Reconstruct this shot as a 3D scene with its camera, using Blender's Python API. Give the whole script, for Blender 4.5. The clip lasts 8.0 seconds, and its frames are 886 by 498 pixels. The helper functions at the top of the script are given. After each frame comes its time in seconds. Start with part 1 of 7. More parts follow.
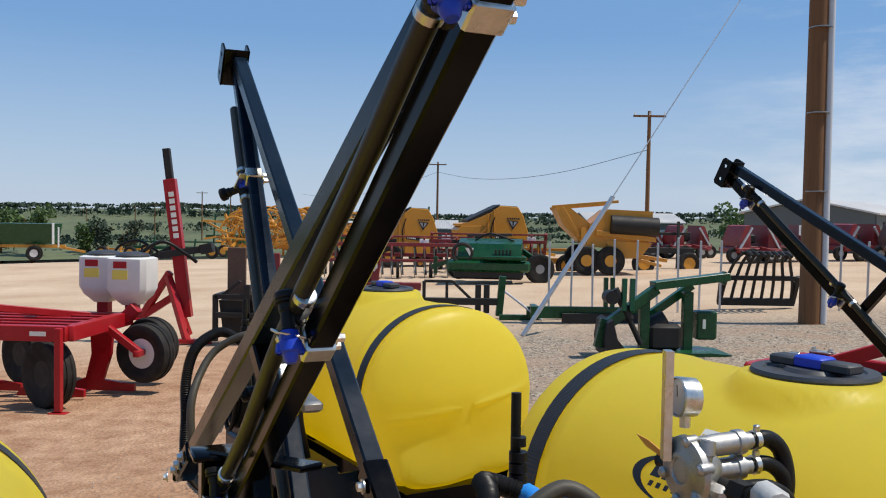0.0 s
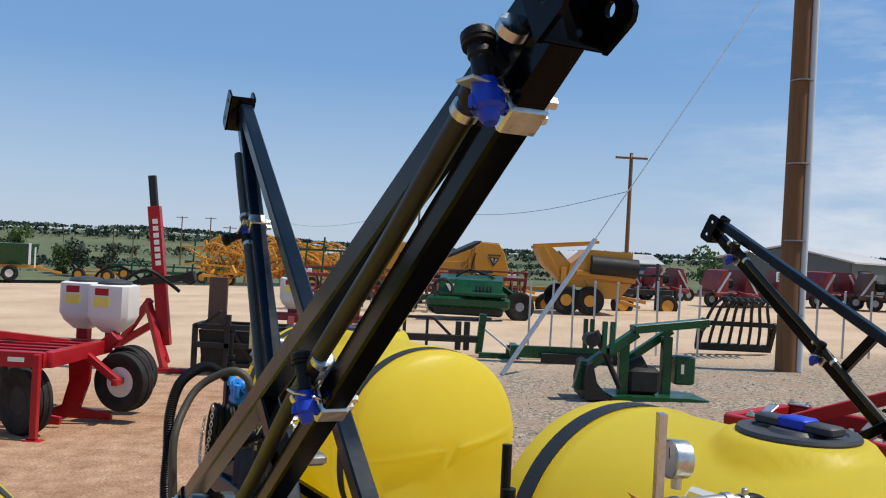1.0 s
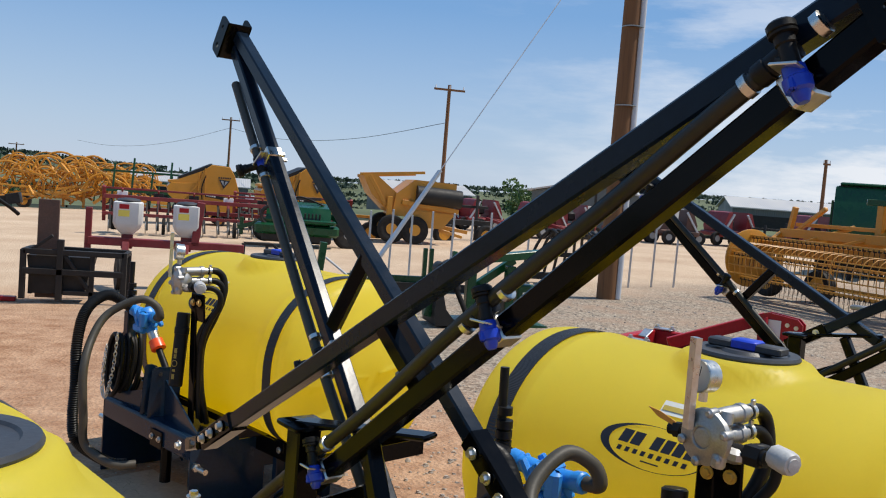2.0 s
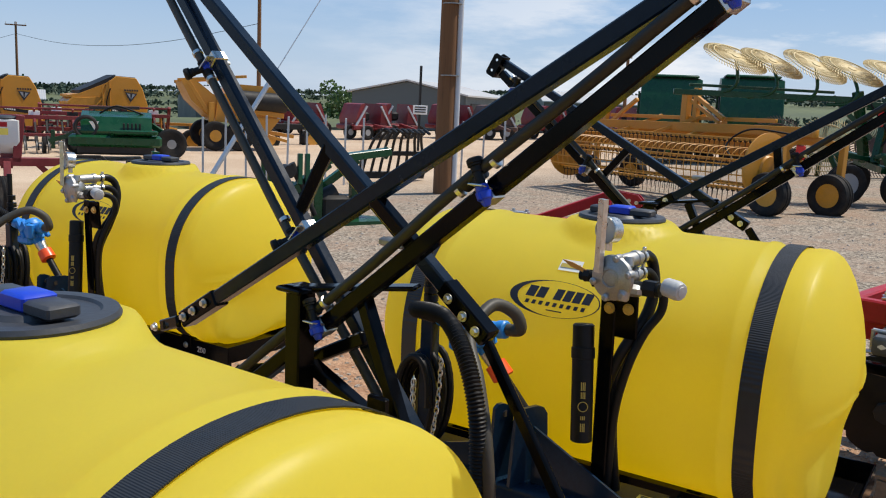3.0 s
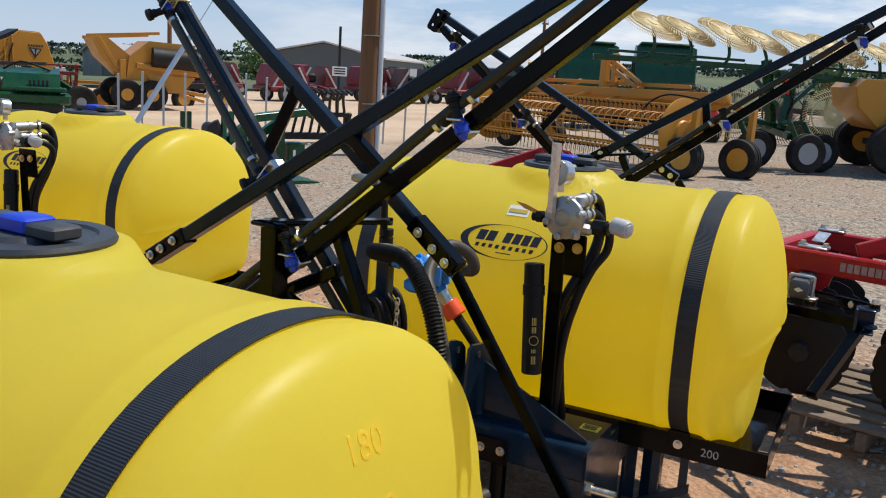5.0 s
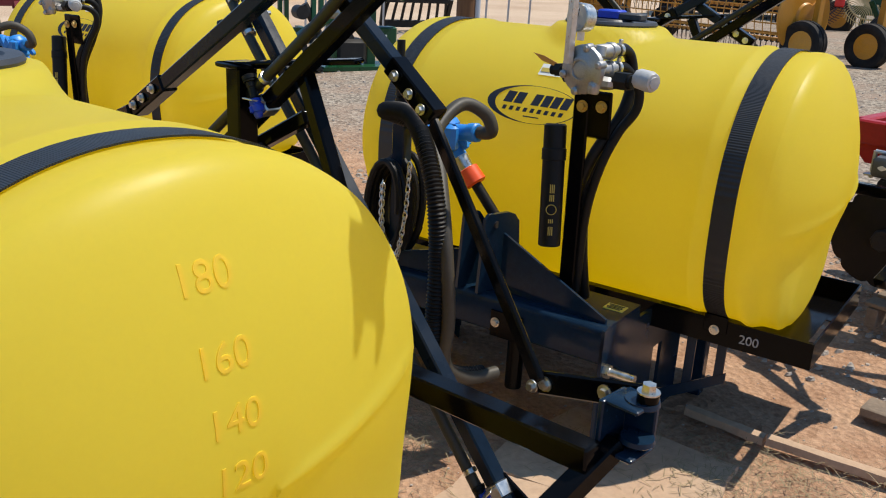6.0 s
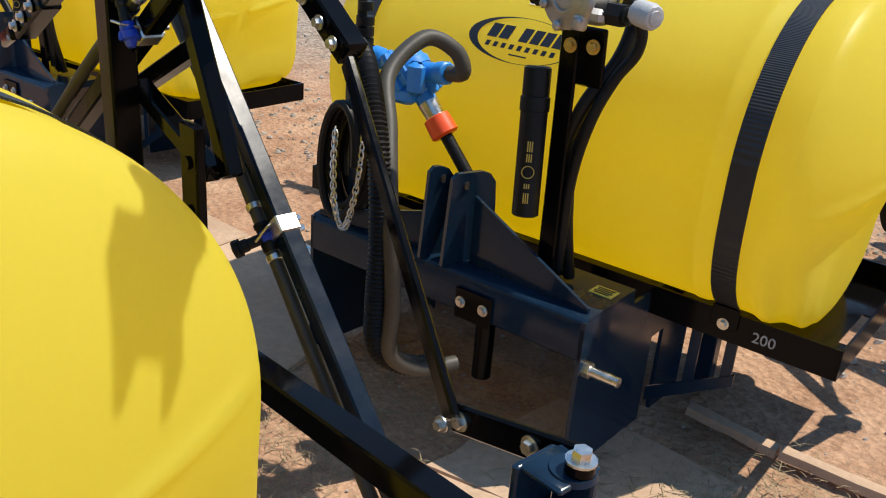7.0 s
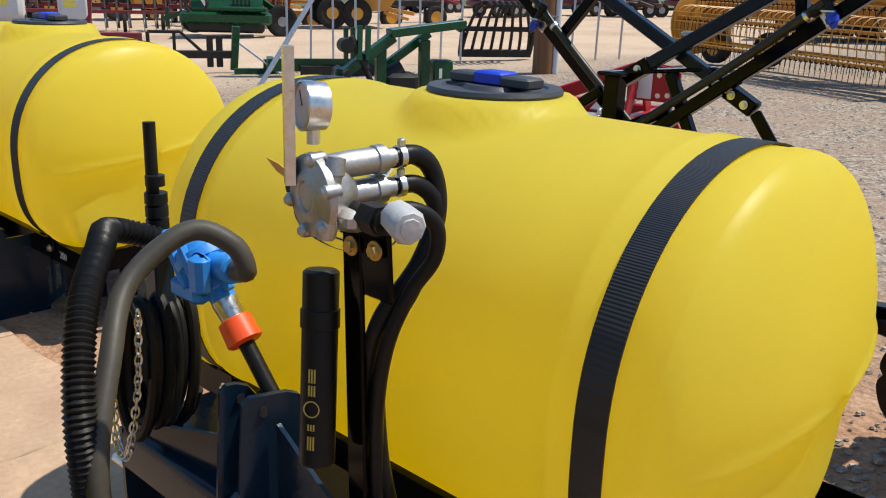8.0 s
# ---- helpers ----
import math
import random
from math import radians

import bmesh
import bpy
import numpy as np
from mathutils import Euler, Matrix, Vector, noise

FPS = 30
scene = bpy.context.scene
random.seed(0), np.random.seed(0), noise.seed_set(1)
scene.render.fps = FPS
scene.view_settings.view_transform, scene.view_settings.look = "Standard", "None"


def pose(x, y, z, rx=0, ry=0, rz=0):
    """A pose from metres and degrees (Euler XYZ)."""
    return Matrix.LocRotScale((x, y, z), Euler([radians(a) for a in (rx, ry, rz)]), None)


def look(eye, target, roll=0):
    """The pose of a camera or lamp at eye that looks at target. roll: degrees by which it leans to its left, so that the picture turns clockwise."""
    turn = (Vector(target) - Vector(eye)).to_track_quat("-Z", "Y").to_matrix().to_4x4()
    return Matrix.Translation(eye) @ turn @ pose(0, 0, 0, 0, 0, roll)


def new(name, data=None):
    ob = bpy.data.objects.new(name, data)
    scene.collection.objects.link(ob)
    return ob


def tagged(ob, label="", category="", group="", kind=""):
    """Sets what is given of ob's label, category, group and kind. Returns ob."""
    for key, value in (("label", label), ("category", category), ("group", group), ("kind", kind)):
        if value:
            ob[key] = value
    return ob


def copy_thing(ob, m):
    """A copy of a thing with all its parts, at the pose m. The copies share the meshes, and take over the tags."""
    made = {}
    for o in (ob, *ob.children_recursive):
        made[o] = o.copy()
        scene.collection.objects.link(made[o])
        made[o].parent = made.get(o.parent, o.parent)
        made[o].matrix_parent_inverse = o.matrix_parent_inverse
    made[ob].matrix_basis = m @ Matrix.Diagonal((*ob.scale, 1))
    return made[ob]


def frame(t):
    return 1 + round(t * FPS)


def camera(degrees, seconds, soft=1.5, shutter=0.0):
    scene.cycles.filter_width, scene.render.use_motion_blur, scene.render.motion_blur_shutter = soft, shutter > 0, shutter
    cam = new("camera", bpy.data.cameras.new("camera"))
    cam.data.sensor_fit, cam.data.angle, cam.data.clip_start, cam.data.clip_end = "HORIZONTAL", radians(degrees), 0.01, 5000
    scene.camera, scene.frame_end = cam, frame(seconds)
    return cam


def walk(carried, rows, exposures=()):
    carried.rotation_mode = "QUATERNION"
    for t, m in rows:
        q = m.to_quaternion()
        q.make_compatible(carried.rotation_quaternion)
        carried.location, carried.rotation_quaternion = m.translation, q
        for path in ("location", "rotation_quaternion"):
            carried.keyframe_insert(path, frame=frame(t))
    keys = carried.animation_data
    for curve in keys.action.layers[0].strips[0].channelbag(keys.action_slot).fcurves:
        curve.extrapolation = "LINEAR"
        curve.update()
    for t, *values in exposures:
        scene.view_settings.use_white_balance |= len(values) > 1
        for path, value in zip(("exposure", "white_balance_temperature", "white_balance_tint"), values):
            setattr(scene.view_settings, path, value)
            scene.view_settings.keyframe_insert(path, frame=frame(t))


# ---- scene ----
cam = camera(53.5, 8.0, 1.1)
PATH = [
    (0, (0.044, 0.005, 1.643), (0.015, 2.003, 1.570), 0.96),
    (0.5, (0.010, -0.038, 1.695), (-0.035, 1.955, 1.858), 1.23),
    (1, (-0.008, -0.048, 1.694), (0.007, 1.952, 1.698), 2.94),
    (1.2, (-0.048, -0.065, 1.690), (0.019, 1.933, 1.610), 4.12),
    (2.3, (-0.770, -0.191, 1.674), (-0.181, 1.713, 1.512), 3.83),
    (2.5, (-0.840, -0.259, 1.659), (-0.182, 1.618, 1.450), 3.47),
    (3, (-1.026, -0.375, 1.639), (-0.186, 1.411, 1.314), 2.59),
    (3.5, (-1.199, -0.473, 1.613), (-0.150, 1.200, 1.298), 3.29),
    (4, (-1.209, -0.482, 1.610), (0.008, 1.087, 1.370), 3.91),
    (4.5, (-1.206, -0.448, 1.611), (0.006, 1.125, 1.374), 4.42),
    (5, (-1.203, -0.430, 1.577), (-0.196, 1.254, 1.185), 3.66),
    (5.2, (-1.190, -0.416, 1.540), (-0.280, 1.304, 1.076), 2.80),
    (6.3, (-0.683, -0.408, 1.399), (0.022, 1.330, 0.703), 3.78),
    (6.5, (-0.635, -0.355, 1.381), (0.027, 1.379, 0.635), 4.14),
    (7, (-0.414, -0.068, 1.380), (0.240, 1.656, 0.605), 4.54),
    (7.5, (-0.103, 0.135, 1.439), (0.588, 1.882, 0.753), 2.62),
    (8, (0.338, 0.340, 1.497), (0.846, 2.182, 0.906), 2.02),
]
walk(cam, [(t, look(eye, target, roll)) for t, eye, target, roll in PATH],
     exposures=((0, -0.1), (1, -0.1), (2.5, -0.04), (4.5, -0.02), (6.5, 0.1), (7, 0.22), (7.5, 0.26), (8, 0.12)))

# ---- world and sun ----
SUN_DIR = Vector((0.51, -0.055, 1.0)).normalized()
world = bpy.data.worlds.new("world")
scene.world = world
world.use_nodes = True
wt = world.node_tree
wt.nodes.clear()
w_out = wt.nodes.new("ShaderNodeOutputWorld")
w_bg = wt.nodes.new("ShaderNodeBackground")
w_bg.inputs["Strength"].default_value = 0.1
sky = wt.nodes.new("ShaderNodeTexSky")
sky.sky_type = "NISHITA"
sky.sun_disc = False
sky.sun_elevation = math.asin(SUN_DIR.z)
sky.sun_rotation = math.atan2(SUN_DIR.x, SUN_DIR.y)
sky.air_density, sky.dust_density, sky.ozone_density = 1.0, 0.1, 2.5
# thin cloud banks low over the horizon
w_co = wt.nodes.new("ShaderNodeTexCoord")
w_sep = wt.nodes.new("ShaderNodeSeparateXYZ")
wt.links.new(w_co.outputs["Generated"], w_sep.inputs[0])
w_map = wt.nodes.new("ShaderNodeMapping")
w_map.inputs["Scale"].default_value = (1.6, 1.6, 7.0)
wt.links.new(w_co.outputs["Generated"], w_map.inputs["Vector"])
w_noise = wt.nodes.new("ShaderNodeTexNoise")
w_noise.inputs["Scale"].default_value = 2.3
w_noise.inputs["Detail"].default_value = 9.0
w_noise.inputs["Roughness"].default_value = 0.62
wt.links.new(w_map.outputs[0], w_noise.inputs["Vector"])
w_ramp = wt.nodes.new("ShaderNodeValToRGB")
w_ramp.color_ramp.elements[0].position, w_ramp.color_ramp.elements[1].position = 0.46, 0.62
wt.links.new(w_noise.outputs["Fac"], w_ramp.inputs[0])
w_east = wt.nodes.new("ShaderNodeMapRange")
w_east.inputs["From Min"].default_value, w_east.inputs["From Max"].default_value = 0.2, 0.7
wt.links.new(w_sep.outputs["X"], w_east.inputs["Value"])
w_low = wt.nodes.new("ShaderNodeMapRange")
w_low.inputs["From Min"].default_value, w_low.inputs["From Max"].default_value = 0.5, 0.08
wt.links.new(w_sep.outputs["Z"], w_low.inputs["Value"])
w_m1 = wt.nodes.new("ShaderNodeMath")
w_m1.operation = "MULTIPLY"
wt.links.new(w_east.outputs[0], w_m1.inputs[0])
wt.links.new(w_low.outputs[0], w_m1.inputs[1])
w_m2 = wt.nodes.new("ShaderNodeMath")
w_m2.operation = "MULTIPLY"
wt.links.new(w_m1.outputs[0], w_m2.inputs[0])
wt.links.new(w_ramp.outputs[0], w_m2.inputs[1])
w_mix = wt.nodes.new("ShaderNodeMixRGB")
w_mix.inputs["Color2"].default_value = (9.2, 9.4, 9.8, 1)
wt.links.new(w_m2.outputs[0], w_mix.inputs["Fac"])
w_sat = wt.nodes.new("ShaderNodeHueSaturation")
w_sat.inputs["Saturation"].default_value = 1.2
wt.links.new(sky.outputs[0], w_sat.inputs["Color"])
w_even = wt.nodes.new("ShaderNodeMixRGB")
w_even.inputs["Fac"].default_value = 0.6
w_even.inputs["Color2"].default_value = (2.35, 4.5, 8.2, 1)
wt.links.new(w_sat.outputs[0], w_even.inputs["Color1"])
w_band = wt.nodes.new("ShaderNodeMapRange")
w_band.inputs["From Min"].default_value, w_band.inputs["From Max"].default_value = 0.0, 0.2
w_band.inputs["To Min"].default_value, w_band.inputs["To Max"].default_value = 0.65, 0.0
wt.links.new(w_sep.outputs["Z"], w_band.inputs["Value"])
w_haze = wt.nodes.new("ShaderNodeMixRGB")
w_haze.inputs["Color2"].default_value = (6.0, 6.9, 8.2, 1)
wt.links.new(w_band.outputs[0], w_haze.inputs["Fac"])
wt.links.new(w_even.outputs[0], w_haze.inputs["Color1"])
wt.links.new(w_haze.outputs[0], w_mix.inputs["Color1"])
wt.links.new(w_mix.outputs[0], w_bg.inputs["Color"])
wt.links.new(w_bg.outputs[0], w_out.inputs[0])

sun = new("sun", bpy.data.lights.new("sun", "SUN"))
sun.data.energy = 5.0
sun.data.angle = radians(0.53)
sun.data.color = (1.0, 0.93, 0.82)
sun.matrix_world = look(SUN_DIR * 30, (0, 0, 0))
scene.view_settings.exposure = 0.0


# ---- materials ----
def node(m, kind, **values):
    n = m.node_tree.nodes.new(kind)
    for k, v in values.items():
        n.inputs[k.replace("_", " ")].default_value = v
    return n


def surface(name, colour, rough=0.5, metal=0.0, vary=0.12, scale=6.0, bump=0.15, fine=60.0, dirt=None, dirt_amount=0.0,
            coat=0.0, translucent=0.0, per_piece=0.0, spec=0.5):
    """A painted, cast or moulded surface: base colour with broad and fine variation, dust patches and fine relief."""
    m = bpy.data.materials.new(name)
    m.use_nodes = True
    nt = m.node_tree
    b = nt.nodes["Principled BSDF"]
    b.inputs["Metallic"].default_value = metal
    b.inputs["Coat Weight"].default_value = coat
    b.inputs["Specular IOR Level"].default_value = spec
    co = node(m, "ShaderNodeTexCoord")
    n1 = node(m, "ShaderNodeTexNoise", Scale=scale, Detail=6.0, Roughness=0.6)
    n2 = node(m, "ShaderNodeTexNoise", Scale=fine, Detail=4.0, Roughness=0.6)
    nt.links.new(co.outputs["Object"], n1.inputs["Vector"])
    nt.links.new(co.outputs["Object"], n2.inputs["Vector"])
    add = node(m, "ShaderNodeMath")
    add.operation = "ADD"
    nt.links.new(n1.outputs["Fac"], add.inputs[0])
    nt.links.new(n2.outputs["Fac"], add.inputs[1])
    rng = node(m, "ShaderNodeMapRange", From_Min=0.6, From_Max=1.4, To_Min=1 - vary, To_Max=1 + vary)
    nt.links.new(add.outputs[0], rng.inputs["Value"])
    hsv = node(m, "ShaderNodeHueSaturation", Color=(*colour, 1))
    value = rng.outputs[0]
    if per_piece:
        info = node(m, "ShaderNodeObjectInfo")
        pr = node(m, "ShaderNodeMapRange", To_Min=1 - per_piece, To_Max=1 + per_piece)
        nt.links.new(info.outputs["Random"], pr.inputs["Value"])
        mul = node(m, "ShaderNodeMath")
        mul.operation = "MULTIPLY"
        nt.links.new(value, mul.inputs[0])
        nt.links.new(pr.outputs[0], mul.inputs[1])
        value = mul.outputs[0]
    nt.links.new(value, hsv.inputs["Value"])
    colour_out = hsv.outputs[0]
    if dirt:
        n3 = node(m, "ShaderNodeTexNoise", Scale=scale * 0.55, Detail=8.0, Roughness=0.7)
        nt.links.new(co.outputs["Object"], n3.inputs["Vector"])
        dr = node(m, "ShaderNodeMapRange", From_Min=0.42, From_Max=0.75, To_Min=0.0, To_Max=dirt_amount)
        nt.links.new(n3.outputs["Fac"], dr.inputs["Value"])
        mix = node(m, "ShaderNodeMixRGB", Color2=(*dirt, 1))
        nt.links.new(dr.outputs[0], mix.inputs["Fac"])
        nt.links.new(colour_out, mix.inputs["Color1"])
        colour_out = mix.outputs[0]
    nt.links.new(colour_out, b.inputs["Base Color"])
    rr = node(m, "ShaderNodeMapRange", From_Min=0.3, From_Max=0.7, To_Min=max(rough - 0.1, 0.03), To_Max=min(rough + 0.12, 1))
    nt.links.new(n1.outputs["Fac"], rr.inputs["Value"])
    nt.links.new(rr.outputs[0], b.inputs["Roughness"])
    if bump:
        bp = node(m, "ShaderNodeBump", Strength=bump, Distance=0.004)
        nt.links.new(add.outputs[0], bp.inputs["Height"])
        nt.links.new(bp.outputs[0], b.inputs["Normal"])
    if translucent:
        tr = node(m, "ShaderNodeBsdfTranslucent")
        nt.links.new(colour_out, tr.inputs["Color"])
        ms = node(m, "ShaderNodeMixShader", Fac=translucent)
        nt.links.new(b.outputs[0], ms.inputs[1])
        nt.links.new(tr.outputs[0], ms.inputs[2])
        nt.links.new(ms.outputs[0], nt.nodes["Material Output"].inputs[0])
    return m


DUST = (0.36, 0.27, 0.19)
M_TANK = surface("yellow_polyethylene", (0.95, 0.9, 0.13), 0.42, vary=0.05, scale=3, bump=0.06, fine=140, dirt=(0.62, 0.5, 0.2), dirt_amount=0.08)
# the hollow wall lets sunlight through
tank_glow = node(M_TANK, "ShaderNodeBsdfTranslucent", Color=(1.0, 0.79, 0.006, 1))
tank_mix = node(M_TANK, "ShaderNodeMixShader", Fac=0.69)
M_TANK.node_tree.links.new(M_TANK.node_tree.nodes["Principled BSDF"].outputs[0], tank_mix.inputs[1])
M_TANK.node_tree.links.new(tank_glow.outputs[0], tank_mix.inputs[2])
M_TANK.node_tree.links.new(tank_mix.outputs[0], M_TANK.node_tree.nodes["Material Output"].inputs[0])
M_BLACK = surface("black_gloss_paint", (0.0022, 0.0022, 0.0026), 0.11, vary=0.3, scale=5, bump=0.015, dirt=DUST, dirt_amount=0.003, coat=0.0, spec=0.11)
M_NAVY = surface("navy_gloss_paint", (0.007, 0.02, 0.04), 0.16, vary=0.25, scale=5, bump=0.03, dirt=DUST, dirt_amount=0.006, coat=0.0, spec=0.22)
M_TUBE = surface("blue_black_gloss_paint", (0.005, 0.011, 0.021), 0.22, vary=0.25, scale=5, bump=0.03, dirt=DUST, dirt_amount=0.005, coat=0.0, spec=0.17)
M_RUBBER = surface("black_rubber", (0.008, 0.008, 0.008), 0.45, vary=0.2, bump=0.2, dirt=DUST, dirt_amount=0.012, spec=0.2)
M_TYRE = surface("dusty_tyre", (0.01, 0.01, 0.01), 0.7, vary=0.25, bump=0.4, dirt=DUST, dirt_amount=0.09, spec=0.25)
M_HOSE = surface("olive_black_hose", (0.05, 0.045, 0.034), 0.5, vary=0.2, bump=0.1, dirt=DUST, dirt_amount=0.06, spec=0.35)
M_FEED = surface("olive_black_feed_hose", (0.02, 0.019, 0.013), 0.4, vary=0.2, bump=0.1, dirt=DUST, dirt_amount=0.02, spec=0.3)
M_ZINC = surface("zinc_plate", (0.62, 0.61, 0.57), 0.32, metal=1.0, vary=0.15, scale=30, bump=0.1)
M_ALU = surface("cast_aluminium", (0.42, 0.41, 0.39), 0.5, metal=1.0, vary=0.2, scale=20, bump=0.1, fine=200)
M_STEEL = surface("worn_steel", (0.33, 0.32, 0.3), 0.45, metal=0.9, vary=0.25, scale=12, bump=0.2)
M_KNOB = surface("light_grey_plastic", (0.42, 0.42, 0.41), 0.5, vary=0.1, scale=30, bump=0.2)
M_BRASS = surface("brass", (0.6, 0.42, 0.16), 0.35, metal=1.0, vary=0.2, scale=20)
M_BLUE = surface("blue_plastic", (0.006, 0.04, 0.45), 0.4, vary=0.15, bump=0.1)
M_PUMP = surface("blue_pump_paint", (0.02, 0.22, 0.62), 0.4, vary=0.15, bump=0.25)
M_ORANGE = surface("orange_plastic", (0.85, 0.09, 0.015), 0.4, vary=0.1, bump=0.1)
M_LID = surface("dark_grey_lid", (0.035, 0.037, 0.042), 0.5, vary=0.2, bump=0.25)
M_WHITE = surface("white_paint", (0.75, 0.75, 0.73), 0.5, vary=0.06, dirt=DUST, dirt_amount=0.15)
M_RED = surface("red_implement_paint", (0.34, 0.008, 0.013), 0.35, vary=0.2, scale=4, dirt=DUST, dirt_amount=0.05, coat=0.0, spec=0.3)
M_OLDRED = surface("faded_red_paint", (0.19, 0.01, 0.014), 0.5, vary=0.3, scale=3, dirt=DUST, dirt_amount=0.15)
M_GREEN = surface("green_implement_paint", (0.0035, 0.055, 0.017), 0.28, vary=0.22, scale=4, dirt=DUST, dirt_amount=0.02, coat=0.0, spec=0.4)
M_AMBER = surface("amber_machine_paint", (0.53, 0.228, 0.015), 0.42, vary=0.16, scale=2, dirt=DUST, dirt_amount=0.08, coat=0.1)
M_RUST = surface("rusty_brown_steel", (0.09, 0.05, 0.035), 0.75, vary=0.35, scale=5, bump=0.4)
M_GALV = surface("galvanised_steel", (0.5, 0.51, 0.52), 0.5, metal=0.7, vary=0.15, scale=9, bump=0.15)
M_STRAW = surface("straw_rake_teeth", (0.58, 0.44, 0.2), 0.55, vary=0.2, scale=3)


# ---- shapes ----
def smooth(a, b, v):
    t = min(max((v - a) / (b - a), 0), 1)
    return t * t * (3 - 2 * t)


def lie(x, y):
    """The yard's slope: level round the sprayers, rising gently to the east."""
    return (0.0285 * x - 0.009 * y) * smooth(3.5, 8.0, math.hypot(x, y))


def empty(name, m, label, category, group=""):
    """A thing's base, set on the sloping yard."""
    ob = new(name)
    ob.matrix_world = Matrix.Translation((0, 0, lie(m.translation.x, m.translation.y))) @ m
    return tagged(ob, label, category, group)


def finish(bm, angle=40):
    bmesh.ops.recalc_face_normals(bm, faces=bm.faces)
    me = bpy.data.meshes.new("m")
    for f in bm.faces:
        f.smooth = True
    bm.to_mesh(me)
    bm.free()
    me.set_sharp_from_angle(angle=radians(angle))
    return me


def part(name, bm, material, parent=None, label="", angle=40):
    me = finish(bm, angle)
    me.name = name
    for m in (material if isinstance(material, (list, tuple)) else [material]):
        me.materials.append(m)
    ob = new(name, me)
    ob.parent = parent
    return tagged(ob, label)


V = Vector


def aim(p, q, roll=0.0):
    """The frame with z along p to q."""
    d = (V(q) - V(p)).normalized()
    up = V((0, 0, 1)) if abs(d.z) < 0.99 else V((0, 1, 0))
    x = up.cross(d).normalized()
    y = d.cross(x)
    m = Matrix((x, y, d)).transposed().to_4x4()
    return Matrix.Translation(p) @ m @ Matrix.Rotation(roll, 4, "Z")


def loft(bm, rings, closed=True, caps=True):
    vs = [[bm.verts.new(p) for p in r] for r in rings]
    n = len(vs[0])
    for a, b in zip(vs, vs[1:]):
        for i in range(n if closed else n - 1):
            j = (i + 1) % n
            bm.faces.new((a[i], a[j], b[j], b[i]))
    if caps and closed:
        bm.faces.new(vs[0][::-1])
        bm.faces.new(vs[-1])
    return bm


def block(bm, c, size, m=Matrix(), cut=0.0):
    """A box round c, with chamfered edges if cut is given."""
    x, y, z = (v / 2 for v in size)
    k = min(cut, x * 0.9, y * 0.9, z * 0.9)
    t = m @ Matrix.Translation(c)

    def ring(a, b, h):
        if k:
            return [t @ V(p) for p in ((a - k, -b, h), (a, -b + k, h), (a, b - k, h), (a - k, b, h), (-a + k, b, h), (-a, b - k, h), (-a, -b + k, h), (-a + k, -b, h))]
        return [t @ V(p) for p in ((a, -b, h), (a, b, h), (-a, b, h), (-a, -b, h))]
    if k:
        loft(bm, [ring(x - k, y - k, -z), ring(x, y, -z + k), ring(x, y, z - k), ring(x - k, y - k, z)])
    else:
        loft(bm, [ring(x, y, -z), ring(x, y, z)])
    return bm


def bar(bm, p, q, w, h=None, roll=0.0, cut=0.004):
    """A square tube from p to q: w level, h upright."""
    h = h or w
    n = (V(q) - V(p)).length
    return block(bm, (0, 0, n / 2), (w, h, n), aim(p, q, roll), cut)


def rod(bm, p, q, r, r2=None, seg=12, caps=True):
    r2 = r if r2 is None else r2
    m, n = aim(p, q), (V(q) - V(p)).length
    ang = [2 * math.pi * i / seg for i in range(seg)]
    return loft(bm, [[m @ V((rr * math.cos(a), rr * math.sin(a), z)) for a in ang] for rr, z in ((r, 0), (r2, n))], caps=caps)


def turned(bm, p, q, profile, seg=20, caps=True):
    """A body of revolution on the axis p to q: profile rows (metres along, radius)."""
    m = aim(p, q)
    ang = [2 * math.pi * i / seg for i in range(seg)]
    return loft(bm, [[m @ V((max(r, 1e-4) * math.cos(a), max(r, 1e-4) * math.sin(a), z)) for a in ang] for z, r in profile], caps=caps)


def spline(pts, n=8):
    """A smooth line through pts."""
    pts = [V(p) for p in pts]
    out = []
    for i in range(len(pts) - 1):
        a, b = pts[max(i - 1, 0)], pts[i]
        c, d = pts[i + 1], pts[min(i + 2, len(pts) - 1)]
        for k in range(n):
            t = k / n
            out.append(0.5 * (2 * b + (c - a) * t + (2 * a - 5 * b + 4 * c - d) * t * t + (3 * b - a - 3 * c + d) * t ** 3))
    return out + [pts[-1]]


def hose(bm, pts, r, n=8, seg=10, ribs=0.0):
    """A hose through pts; ribs: height of the corrugation."""
    line = spline(pts, n)
    if ribs:
        dense = []
        for a, b in zip(line, line[1:]):
            k = max(2, int((b - a).length / 0.005))
            dense += [a.lerp(b, i / k) for i in range(k)]
        line = dense + [line[-1]]
    x = None
    rings = []
    for i, p in enumerate(line):
        d = (line[min(i + 1, len(line) - 1)] - line[max(i - 1, 0)]).normalized()
        if x is None:
            x = d.orthogonal().normalized()
        x = (x - d * x.dot(d)).normalized()
        y = d.cross(x)
        rr = r + (ribs if ribs and i % 2 else 0)
        rings.append([p + (x * math.cos(2 * math.pi * k / seg) + y * math.sin(2 * math.pi * k / seg)) * rr for k in range(seg)])
    return loft(bm, rings)


def plate(bm, outline, thick, m=Matrix()):
    """A flat plate: outline in x, z of m, thickness along y."""
    return loft(bm, [[m @ V((x, y, z)) for x, z in outline] for y in (-thick / 2, thick / 2)])


